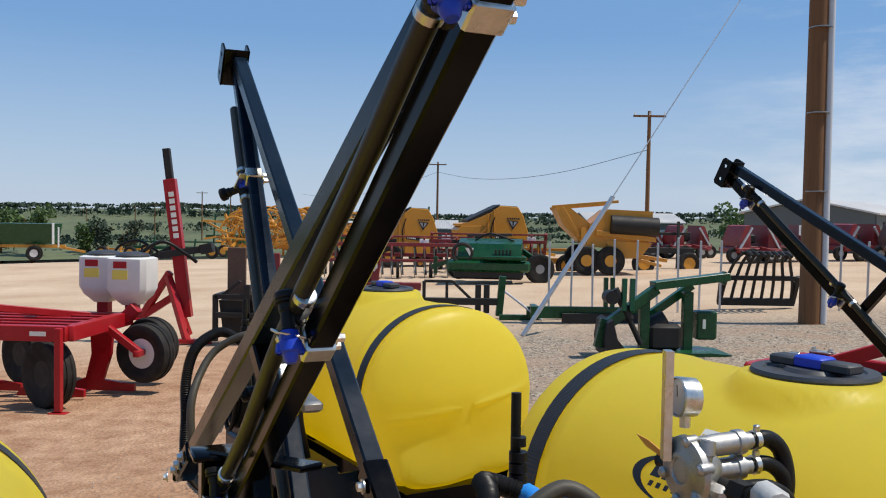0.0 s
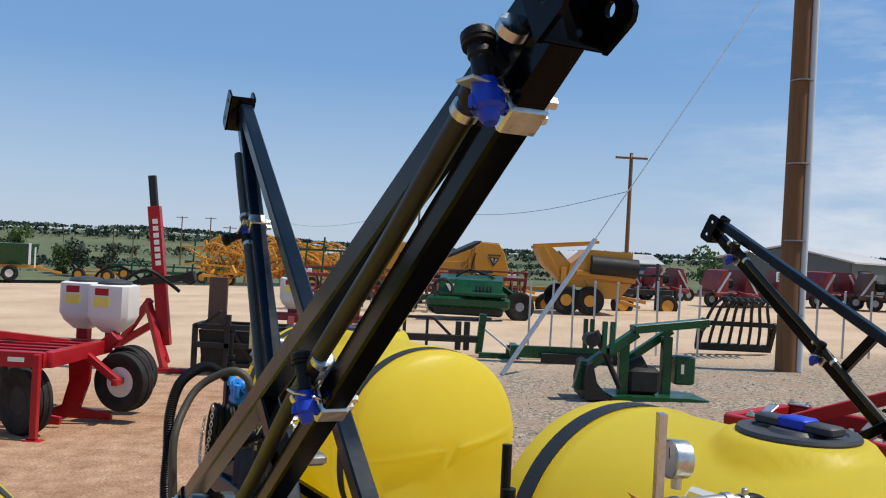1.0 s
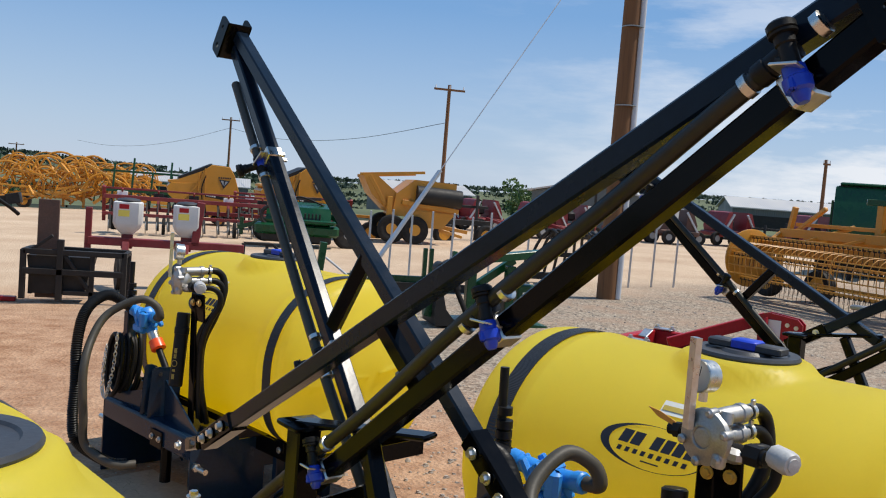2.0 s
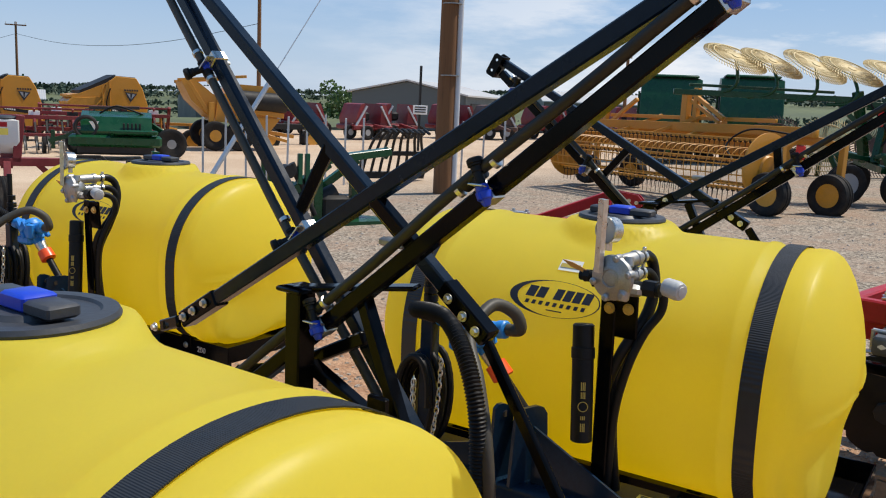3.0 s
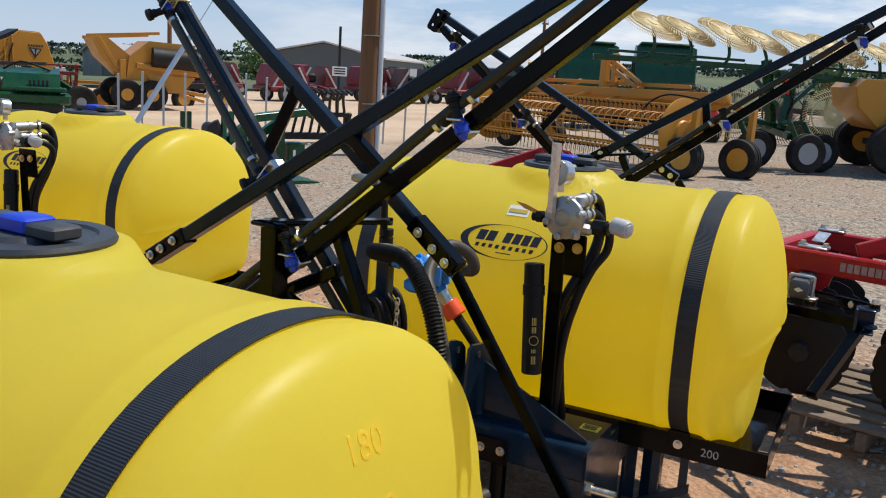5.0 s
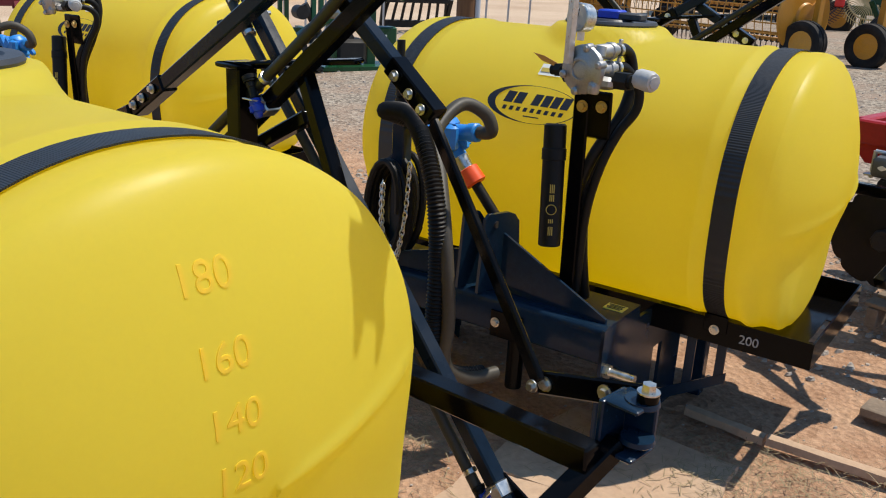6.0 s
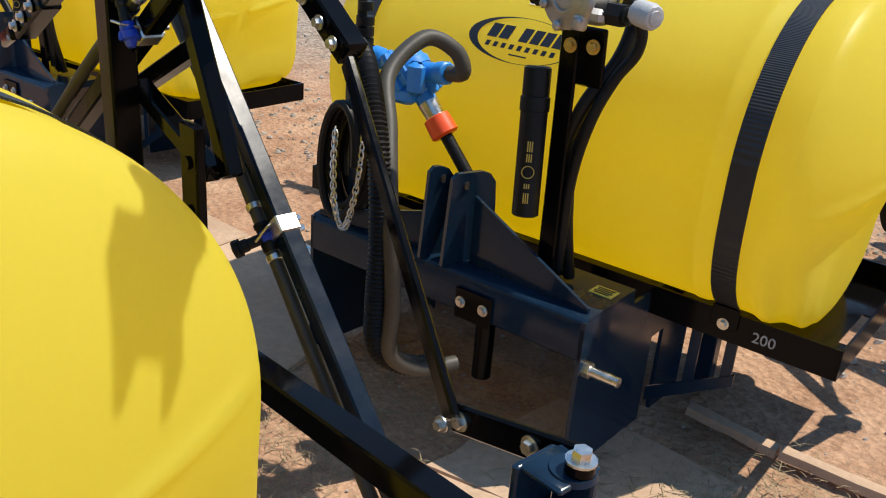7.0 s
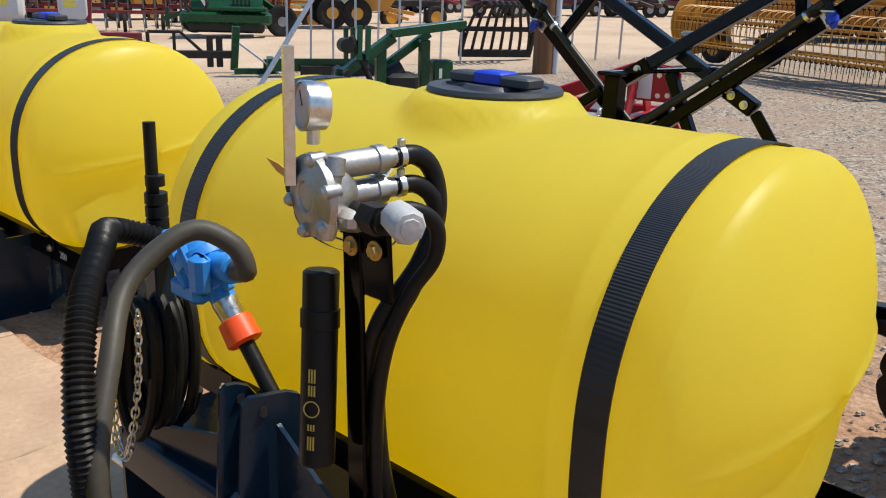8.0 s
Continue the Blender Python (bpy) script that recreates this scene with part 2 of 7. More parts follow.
def ringed(bm, c, axis, big, small, seg=24, sub=8):
    """A torus round c."""
    m = aim(c, V(c) + V(axis))
    vs = []
    for i in range(seg):
        a = 2 * math.pi * i / seg
        vs.append([bm.verts.new(m @ V(((big + small * math.cos(b)) * math.cos(a), (big + small * math.cos(b)) * math.sin(a), small * math.sin(b))))
                   for b in (2 * math.pi * k / sub for k in range(sub))])
    for i in range(seg):
        for k in range(sub):
            bm.faces.new((vs[i][k], vs[(i + 1) % seg][k], vs[(i + 1) % seg][(k + 1) % sub], vs[i][(k + 1) % sub]))
    return bm


def bolt(bm, p, axis, r=0.011, h=0.009):
    """A hexagon head with a washer."""
    p, a = V(p), V(axis).normalized()
    rod(bm, p, p + a * 0.003, r * 1.5, seg=14)
    rod(bm, p + a * 0.003, p + a * (0.003 + h), r, r * 0.92, seg=6)
    return bm


def letters(text, size):
    """Flat letters as a mesh, centred, in x and y."""
    cu = bpy.data.curves.new("t", "FONT")
    cu.body, cu.size, cu.align_x, cu.align_y, cu.extrude = text, size, "CENTER", "CENTER", 0.0015
    ob = bpy.data.objects.new("t", cu)
    me = bpy.data.meshes.new_from_object(ob)
    bpy.data.objects.remove(ob)
    bpy.data.curves.remove(cu)
    bm = bmesh.new()
    bm.from_mesh(me)
    bpy.data.meshes.remove(me)
    return bm


# ---- ground ----
def ground_material():
    m = bpy.data.materials.new("yard_ground")
    m.use_nodes = True
    nt = m.node_tree
    b = nt.nodes["Principled BSDF"]
    b.inputs["Roughness"].default_value = 0.95
    b.inputs["Specular IOR Level"].default_value = 0.15
    co = node(m, "ShaderNodeTexCoord")
    broad = node(m, "ShaderNodeTexNoise", Scale=0.35, Detail=6.0, Roughness=0.6)
    mid = node(m, "ShaderNodeTexNoise", Scale=4.0, Detail=8.0, Roughness=0.65)
    fine = node(m, "ShaderNodeTexNoise", Scale=55.0, Detail=5.0, Roughness=0.7)
    stone = node(m, "ShaderNodeTexVoronoi", Scale=30.0)
    for n in (broad, mid, fine, stone):
        nt.links.new(co.outputs["Object"], n.inputs["Vector"])
    # red dirt by the row, grey gravel to the east, tan yard further off
    sep = node(m, "ShaderNodeSeparateXYZ")
    nt.links.new(co.outputs["Object"], sep.inputs[0])

    def math_node(op, a, c):
        n = node(m, "ShaderNodeMath")
        n.operation = op
        for i, v in enumerate((a, c)):
            if isinstance(v, (int, float)):
                n.inputs[i].default_value = v
            else:
                nt.links.new(v, n.inputs[i])
        return n.outputs[0]
    side = math_node("ADD", math_node("MULTIPLY", sep.outputs["X"], 0.857), math_node("MULTIPLY", sep.outputs["Y"], 0.515))
    wob = math_node("MULTIPLY", broad.outputs["Fac"], 3.0)
    side = math_node("ADD", side, wob)
    red_f = node(m, "ShaderNodeMapRange", From_Min=6.9, From_Max=5.1)
    nt.links.new(side, red_f.inputs["Value"])
    dist = math_node("ADD", math_node("MULTIPLY", sep.outputs["X"], -0.35), math_node("ADD", sep.outputs["Y"], wob))
    far_f = node(m, "ShaderNodeMapRange", From_Min=13.5, From_Max=17.0)
    nt.links.new(dist, far_f.inputs["Value"])
    gravel = node(m, "ShaderNodeValToRGB")
    gravel.color_ramp.elements[0].color = (0.08, 0.06, 0.044, 1)
    gravel.color_ramp.elements[1].color = (0.5, 0.42, 0.325, 1)
    nt.links.new(stone.outputs["Color"], gravel.inputs[0])
    red = node(m, "ShaderNodeValToRGB")
    red.color_ramp.elements[0].position, red.color_ramp.elements[1].position = 0.3, 0.7
    red.color_ramp.elements[0].color = (0.29, 0.152, 0.085, 1)
    red.color_ramp.elements[1].color = (0.51, 0.325, 0.205, 1)
    nt.links.new(mid.outputs["Fac"], red.inputs[0])
    tan = node(m, "ShaderNodeValToRGB")
    tan.color_ramp.elements[0].position, tan.color_ramp.elements[1].position = 0.3, 0.7
    tan.color_ramp.elements[0].color = (0.45, 0.315, 0.21, 1)
    tan.color_ramp.elements[1].color = (0.6, 0.46, 0.325, 1)
    nt.links.new(broad.outputs["Fac"], tan.inputs[0])
    # brown dirt showing through the gravel
    patch = node(m, "ShaderNodeTexNoise", Scale=1.1, Detail=9.0, Roughness=0.72)
    nt.links.new(co.outputs["Object"], patch.inputs["Vector"])
    pf = node(m, "ShaderNodeMapRange", From_Min=0.44, From_Max=0.62, To_Min=0.0, To_Max=0.75)
    nt.links.new(patch.outputs["Fac"], pf.inputs["Value"])
    bare = node(m, "ShaderNodeMixRGB", Color2=(0.34, 0.235, 0.165, 1))
    nt.links.new(pf.outputs[0], bare.inputs["Fac"])
    nt.links.new(gravel.outputs[0], bare.inputs["Color1"])
    m1 = node(m, "ShaderNodeMixRGB")
    nt.links.new(red_f.outputs[0], m1.inputs["Fac"])
    nt.links.new(bare.outputs[0], m1.inputs["Color1"])
    nt.links.new(red.outputs[0], m1.inputs["Color2"])
    m2 = node(m, "ShaderNodeMixRGB")
    nt.links.new(far_f.outputs[0], m2.inputs["Fac"])
    nt.links.new(m1.outputs[0], m2.inputs["Color1"])
    nt.links.new(tan.outputs[0], m2.inputs["Color2"])
    grain = node(m, "ShaderNodeMapRange", From_Min=0.3, From_Max=0.7, To_Min=0.68, To_Max=1.25)
    nt.links.new(fine.outputs["Fac"], grain.inputs["Value"])
    hsv = node(m, "ShaderNodeHueSaturation")
    nt.links.new(m2.outputs[0], hsv.inputs["Color"])
    nt.links.new(grain.outputs[0], hsv.inputs["Value"])
    # grass where the yard ends
    far = math_node("ADD", math_node("MULTIPLY", sep.outputs["Y"], 1.0), math_node("MULTIPLY", wob, 6.0))
    grass_f = node(m, "ShaderNodeMapRange", From_Min=88.0, From_Max=94.0)
    nt.links.new(far, grass_f.inputs["Value"])
    m3 = node(m, "ShaderNodeMixRGB", Color2=(0.10, 0.14, 0.045, 1))
    nt.links.new(grass_f.outputs[0], m3.inputs["Fac"])
    nt.links.new(hsv.outputs[0], m3.inputs["Color1"])
    nt.links.new(m3.outputs[0], b.inputs["Base Color"])
    h = math_node("ADD", math_node("MULTIPLY", mid.outputs["Fac"], 1.2), math_node("ADD", math_node("MULTIPLY", fine.outputs["Fac"], 0.5), math_node("MULTIPLY", stone.outputs["Distance"], 0.8)))
    bp = node(m, "ShaderNodeBump", Strength=0.8, Distance=0.02)
    nt.links.new(h, bp.inputs["Height"])
    nt.links.new(bp.outputs[0], b.inputs["Normal"])
    return m


M_GROUND = ground_material()


def dip(x, y):
    """The worn hollow under the middle sprayer."""
    return 0.08 * smooth(2.0, 1.1, math.hypot(x - 0.95, y - 1.75))


def ground_height(x, y):
    r = math.hypot(x, y)
    near = 0.02 * noise.noise(V((x * 0.9, y * 0.9, 0))) + 0.008 * noise.noise(V((x * 3.1, y * 3.1, 4))) if r < 40 else 0
    return near + lie(x, y) - dip(x, y) - 0.012 - 1.5 * smooth(45, 85, r) - 4 * smooth(85, 115, r)


def make_ground():
    bm = bmesh.new()
    steps = [-95, -80, -60, -40, -30, -22, -16, -12]
    xs = steps + [-9 + 0.3 * i for i in range(61)] + [-s for s in steps[::-1]]
    ys = steps[:-2] + [-6 + 0.3 * i for i in range(81)] + [22, 26, 32, 40, 48, 56, 64, 72, 80, 95]
    vs = [[bm.verts.new((x, y, ground_height(x, y))) for x in xs] for y in ys]
    for a, b in zip(vs, vs[1:]):
        for i in range(len(xs) - 1):
            bm.faces.new((a[i], a[i + 1], b[i + 1], b[i]))
    g = part("ground", bm, M_GROUND, None, "", 180)
    return tagged(g, "tan and reddish dirt yard with grey gravel", "ground", kind="structure")


make_ground()


# ---- sprayers ----
TANK_Z = 0.748
TANK_SIDE, TANK_UP, TANK_DOWN = 0.472, 0.46, 0.405
TANK_X, TANK_Y, STRAP_X = -0.07, 0.105, 0.64
LID_R, LID_Z = 0.19, 1.238


def end_scale(ax):
    """How far the tank's section has shrunk at ax metres from its middle."""
    rows = ((0.0, 1.0), (0.535, 1.0), (0.55, 1.014), (0.565, 1.014), (0.585, 0.994), (0.69, 0.994), (0.705, 1.0), (0.73, 1.0), (0.755, 0.99), (0.78, 0.958), (0.80, 0.91), (0.825, 0.825), (0.85, 0.71), (0.87, 0.59),
            (0.888, 0.45), (0.90, 0.32), (0.907, 0.19), (0.911, 0.0))
    for (a, b), (c, d) in zip(rows, rows[1:]):
        if ax <= c:
            return b + (d - b) * (ax - a) / (c - a)
    return 0.0


def foot_scale(ax):
    return 1 - 0.06 * smooth(0.72, 0.78, ax) - 0.1 * smooth(0.86, 0.894, ax) - 0.84 * max(0, (ax - 0.894) / 0.017) ** 2


def section(a, k=1.0, square=3.3):
    """The tank's outline at the angle a (0 along +y, a quarter turn up): round above, squarer below."""
    c, s = math.cos(a), math.sin(a)
    e = 2.1 if s >= 0 else square
    r = (abs(c) ** e + abs(s) ** e) ** (-1 / e)
    return TANK_SIDE * k * r * c, (TANK_UP * k if s >= 0 else TANK_DOWN * k ** 0.3) * r * s


def tank_point(x, a, out=0.0, k=None):
    """x from the tank's middle."""
    if k is None:
        k = end_scale(abs(x))
        if abs(x) > 0.72:
            # the squared foot under either end, towards the hitch
            foot = smooth(-0.3, -0.75, math.sin(a)) * smooth(0.75, -0.3, math.cos(a))
            k += (foot_scale(abs(x)) - k) * foot
    y, z = section(a, k, 3.3 + 2.5 * smooth(0.7, 0.78, abs(x)) * smooth(-0.1, -0.6, math.sin(a)))
    if y < 0 and z < 0:
        y *= 1 - 0.2 * smooth(-0.02, -0.32, z) * smooth(0.7, 0.8, abs(x))
    n = math.hypot(y, z) or 1
    y, z = y * (1 + out / n), z * (1 + out / n)
    if abs(x) > 0.72:
        x = math.copysign(0.72 + (abs(x) - 0.72) * (0.9 - 0.26 * smooth(0.06, -0.22, z)), x)
        crease = math.exp(-((z - 0.14 * y) / 0.015) ** 2) * 0.009 * smooth(0.76, 0.83, abs(x))
        x += math.copysign(crease, x)
    # the filler boss on top
    d = math.hypot(x, y)
    if z > 0 and d < 0.32:
        flat = LID_Z - TANK_Z
        z = z + (flat - z) * smooth(LID_R + 0.045, LID_R - 0.005, d)
    return V((TANK_X + x, TANK_Y + y, TANK_Z + z))


def tank_mesh():
    xs = [0.018 * i for i in range(18)] + [0.34, 0.4, 0.47, 0.535, 0.55, 0.565, 0.585, 0.64, 0.69, 0.705, 0.73, 0.75, 0.755, 0.768, 0.78, 0.79, 0.80, 0.8125, 0.825, 0.8375, 0.85, 0.86, 0.87, 0.879, 0.888, 0.894, 0.90, 0.904, 0.907, 0.9095]
    xs = [-x for x in xs[:0:-1]] + xs
    seg = 132
    bm = bmesh.new()
    loft(bm, [[tank_point(x, 2 * math.pi * i / seg) for i in range(seg)] for x in xs])
    return bm


def band_mesh(x, w, a0, a1, out=0.004, thick=0.003, n=70):
    """A strap over the tank at x, from the angle a0 to a1."""
    bm = bmesh.new()
    rings = []
    for i in range(n + 1):
        a = a0 + (a1 - a0) * i / n
        rings.append([tank_point(xx, a, o, 0.994) for xx, o in ((x - w / 2, out), (x + w / 2, out), (x + w / 2, out + thick), (x - w / 2, out + thick))])
    return loft(bm, rings)


def on_tank(u, w, angle0):
    """A place on the tank's front: u metres along, w metres up round the curve from angle0."""
    return tank_point(u, angle0 - w / TANK_SIDE, 0.0025)


def webbing():
    m = surface("ribbed_webbing", (0.016, 0.0165, 0.018), 0.45, vary=0.15, bump=0.1)
    nt = m.node_tree
    co = [n for n in nt.nodes if n.type == "TEX_COORD"][0]
    sep = node(m, "ShaderNodeSeparateXYZ")
    nt.links.new(co.outputs["Object"], sep.inputs[0])
    w = node(m, "ShaderNodeTexWave", Scale=85.0)
    w.bands_direction = "Y"
    nt.links.new(co.outputs["Object"], w.inputs["Vector"])
    bp = node(m, "ShaderNodeBump", Strength=0.5, Distance=0.003)
    nt.links.new(w.outputs["Fac"], bp.inputs["Height"])
    nt.links.new(bp.outputs[0], nt.nodes["Principled BSDF"].inputs["Normal"])
    return m


M_STRAP = webbing()
# black for print, and for the painted shade in the ears' pin holes
M_INK_AND_HOLE = surface("print_and_hole_black", (0.015, 0.015, 0.02), 0.5, vary=0.05, bump=0)
M_PAPER = surface("paper_label", (0.72, 0.7, 0.62), 0.6, vary=0.05, bump=0)
M_STENCIL = surface("thin_stencil_paint", (0.36, 0.35, 0.33), 0.6, vary=0.35, scale=60, bump=0)
M_GOLD = surface("gold_print", (0.5, 0.36, 0.06), 0.5, vary=0.1, bump=0)
M_LABEL = surface("yellow_label", (0.75, 0.6, 0.1), 0.5, vary=0.05, bump=0)
M_TAG = surface("orange_tag", (0.6, 0.26, 0.04), 0.5, vary=0.1, bump=0)
M_GLASS = bpy.data.materials.new("gauge_face")
M_GLASS.use_nodes = True
M_GLASS.node_tree.nodes["Principled BSDF"].inputs["Base Color"].default_value = (0.5, 0.5, 0.48, 1)
M_GLASS.node_tree.nodes["Principled BSDF"].inputs["Roughness"].default_value = 0.08


OVAL_U, OVAL_W = -0.065, 0.156


def tank_unit(parent, marks=False):
    tank = part("tank", tank_mesh(), M_TANK, parent, "yellow moulded polyethylene tank", 60)
    for x in (-STRAP_X, STRAP_X):
        part("strap", band_mesh(x, 0.066, math.radians(-56), math.radians(236)), M_STRAP, parent, "dark grey ribbed webbing strap")
    # lid on its boss
    top = LID_Z
    c = TANK_X
    bm = bmesh.new()
    turned(bm, (c, TANK_Y, top - 0.004), (c, TANK_Y, top + 1), ((0, 0.162), (0.01, 0.165), (0.019, 0.16), (0.019, 0.13), (0.013, 0.125), (0.013, 0.08), (0.023, 0.07), (0.023, 0)), 48)
    part("lid", bm, M_LID, tank, "dark grey screw lid")
    for s in (-1, 1):
        bm = bmesh.new()
        block(bm, (c + s * 0.08, TANK_Y, top + 0.03), (0.085, 0.066, 0.026), cut=0.005)
        part("lid_grip", bm, M_LID, tank)
    bm = bmesh.new()
    block(bm, (c, TANK_Y, top + 0.034), (0.085, 0.07, 0.032), cut=0.005)
    part("lid_handle", bm, M_BLUE, tank, "blue plastic lid handle")
    # printed oval on the front: a dark ring with bars in it
    a0 = math.radians(169)
    bm = bmesh.new()
    n = 48
    vs = []
    for i in range(n):
        t = 2 * math.pi * i / n
        fat = 0.15 * max(0, -math.cos(t)) + 0.03
        c, s = math.cos(t), math.sin(t)
        vs.append([bm.verts.new(on_tank(OVAL_U + 0.175 * c * k, OVAL_W + 0.068 * s * (k if k == 1 else 1 - (1 - k) * 0.7), a0)) for k in (1 - fat, 1.0)])
    for i in range(n):
        j = (i + 1) % n
        bm.faces.new((vs[i][0], vs[i][1], vs[j][1], vs[j][0]))

    def dash(u, w, du, dw, lean=0.25):
        bm.faces.new([bm.verts.new(on_tank(u + 0.145 + OVAL_U + du * a + lean * dw * b, w - 0.145 + OVAL_W + dw * b, a0)) for a, b in ((-0.5, -0.5), (0.5, -0.5), (0.5, 0.5), (-0.5, 0.5))])
    for u, du in ((-0.235, 0.034), (-0.195, 0.034), (-0.13, 0.03), (-0.093, 0.03), (-0.057, 0.03), (-0.02, 0.03)):
        dash(u, 0.162, du, 0.042)
    for i in range(9):
        dash(-0.245 + i * 0.027, 0.122, 0.014, 0.015)
    dash(-0.135, 0.1, 0.06, 0.004)
    part("printed_oval", bm, M_INK_AND_HOLE, tank, "black printed oval with bars")
    bm = bmesh.new()
    bm.faces.new([bm.verts.new(on_tank(x, w, a0)) for x, w in ((-0.09, 0.27), (-0.005, 0.27), (-0.005, 0.32), (-0.09, 0.32))])
    paper = part("paper_label", bm, M_PAPER, tank, "white paper warning label with a brown band")
    bm = bmesh.new()
    bm.faces.new([bm.verts.new(on_tank(x, w, a0) + V((0, -0.002, 0))) for x, w in ((-0.085, 0.285), (-0.01, 0.285), (-0.01, 0.303), (-0.085, 0.303))])
    part("label_band", bm, M_GOLD, paper)
    if marks:
        for text, z in (("180", 0.32), ("160", 0.218), ("140", 0.135), ("120", 0.055), ("100", -0.026)):
            bm = letters(text, 0.058)
            yc = 0.035 - 0.05 * z
            for v in bm.verts:
                y, zz = v.co.x + yc - 0.06, v.co.y + z
                # the point of the end face at y, zz: its angle first, then how far out it lies
                lo, hi = 0.74, 0.909
                up = 1 if zz > 0 else -1
                for _ in range(17):
                    mid = (lo + hi) / 2
                    a, b = 0.0, math.pi
                    for _ in range(14):
                        c = (a + b) / 2
                        p = tank_point(mid, up * c)
                        if math.atan2(up * (p.z - TANK_Z), p.y - TANK_Y) < math.atan2(up * zz, y):
                            a = c
                        else:
                            b = c
                    if math.hypot(p.y - TANK_Y, p.z - TANK_Z) > math.hypot(y, zz):
                        lo = mid
                    else:
                        hi = mid
                a = up * a
                v.co = V((tank_point(lo, a).x + v.co.z * 0.6 + 0.0006, TANK_Y + y, TANK_Z + zz))
            part("gallon_mark", bm, M_TANK, tank, "raised gallon figures in yellow plastic")
    return tank


def cradle(parent, text=True):
    """The tray under the tank and its legs."""
    for y in (-0.365, 0.33):
        bm = bmesh.new()
        plate(bm, ((-0.99, 0.355), (0.89, 0.355), (0.89, 0.44), (-0.99, 0.44)), 0.006, Matrix.Translation((0, y, 0)))
        part("rail", bm, M_BLACK, parent, "black painted steel rail")
    bm = bmesh.new()
    block(bm, (-0.05, -0.0175, 0.365), (1.77, 0.685, 0.006))
    part("tray", bm, M_BLACK, parent)
    for s in (-1, 1):
        for y, w in ((-0.263, 0.195), (0.2, 0.25)):
            bm = bmesh.new()
            block(bm, (-0.05 + s * 0.911, y, 0.365), (0.05, w, 0.006))
            part("tray_corner", bm, M_BLACK, parent)
    for s in (-1, 1):
        bm = bmesh.new()
        plate(bm, ((-0.36, 0.355), (0.325, 0.355), (0.325, 0.44), (-0.36, 0.44)), 0.006, Matrix.Translation((-0.05 + s * 0.937, 0, 0)) @ Matrix.Rotation(math.pi / 2, 4, "Z"))
        part("end_rail", bm, M_BLACK, parent)
        bm = bmesh.new()
        bar(bm, (s * 0.42, 0.05, 0.36), (s * 0.42, 0.05, -0.09), 0.075, 0.05)
        part("leg", bm, M_NAVY, parent)
        for x0, x1, z0, z1 in ((0.5, 0.53, 0.16, 0.355), (0.6, 0.63, 0.22, 0.355)):
            bm = bmesh.new()
            plate(bm, ((x0 * s, z0), (x1 * s, z0 + 0.02), (x1 * s, z1), (x0 * s, z1)), 0.008, Matrix.Translation((0, -0.34, 0)))
            part("pocket_web", bm, M_NAVY, parent)
        bm = bmesh.new()
        plate(bm, ((0.4 * s, 0.07), (0.64 * s, 0.22), (0.64 * s, 0.255), (0.4 * s, 0.115)), 0.008, Matrix.Translation((0, -0.344, 0)))
        part("pocket_edge", bm, M_NAVY, parent)
        bm = bmesh.new()
        for x in (STRAP_X,):
            block(bm, (-0.05 + s * x, -0.372, 0.425), (0.075, 0.008, 0.06), cut=0.002)
        part("strap_bracket", bm, M_BLACK, parent)
        bm = bmesh.new()
        bolt(bm, (-0.05 + s * STRAP_X, -0.376, 0.405), (0, -1, 0), 0.011)
        part("strap_bolt", bm, M_ZINC, parent, "zinc-plated bolt")
    if text:
        bm = letters("200", 0.042)
        m = Matrix.Translation((0.70, -0.3695, 0.393)) @ Matrix.Rotation(math.pi / 2, 4, "X")
        bm.transform(m)
        part("stencilled_number", bm, M_STENCIL, parent, "white stencilled 200")


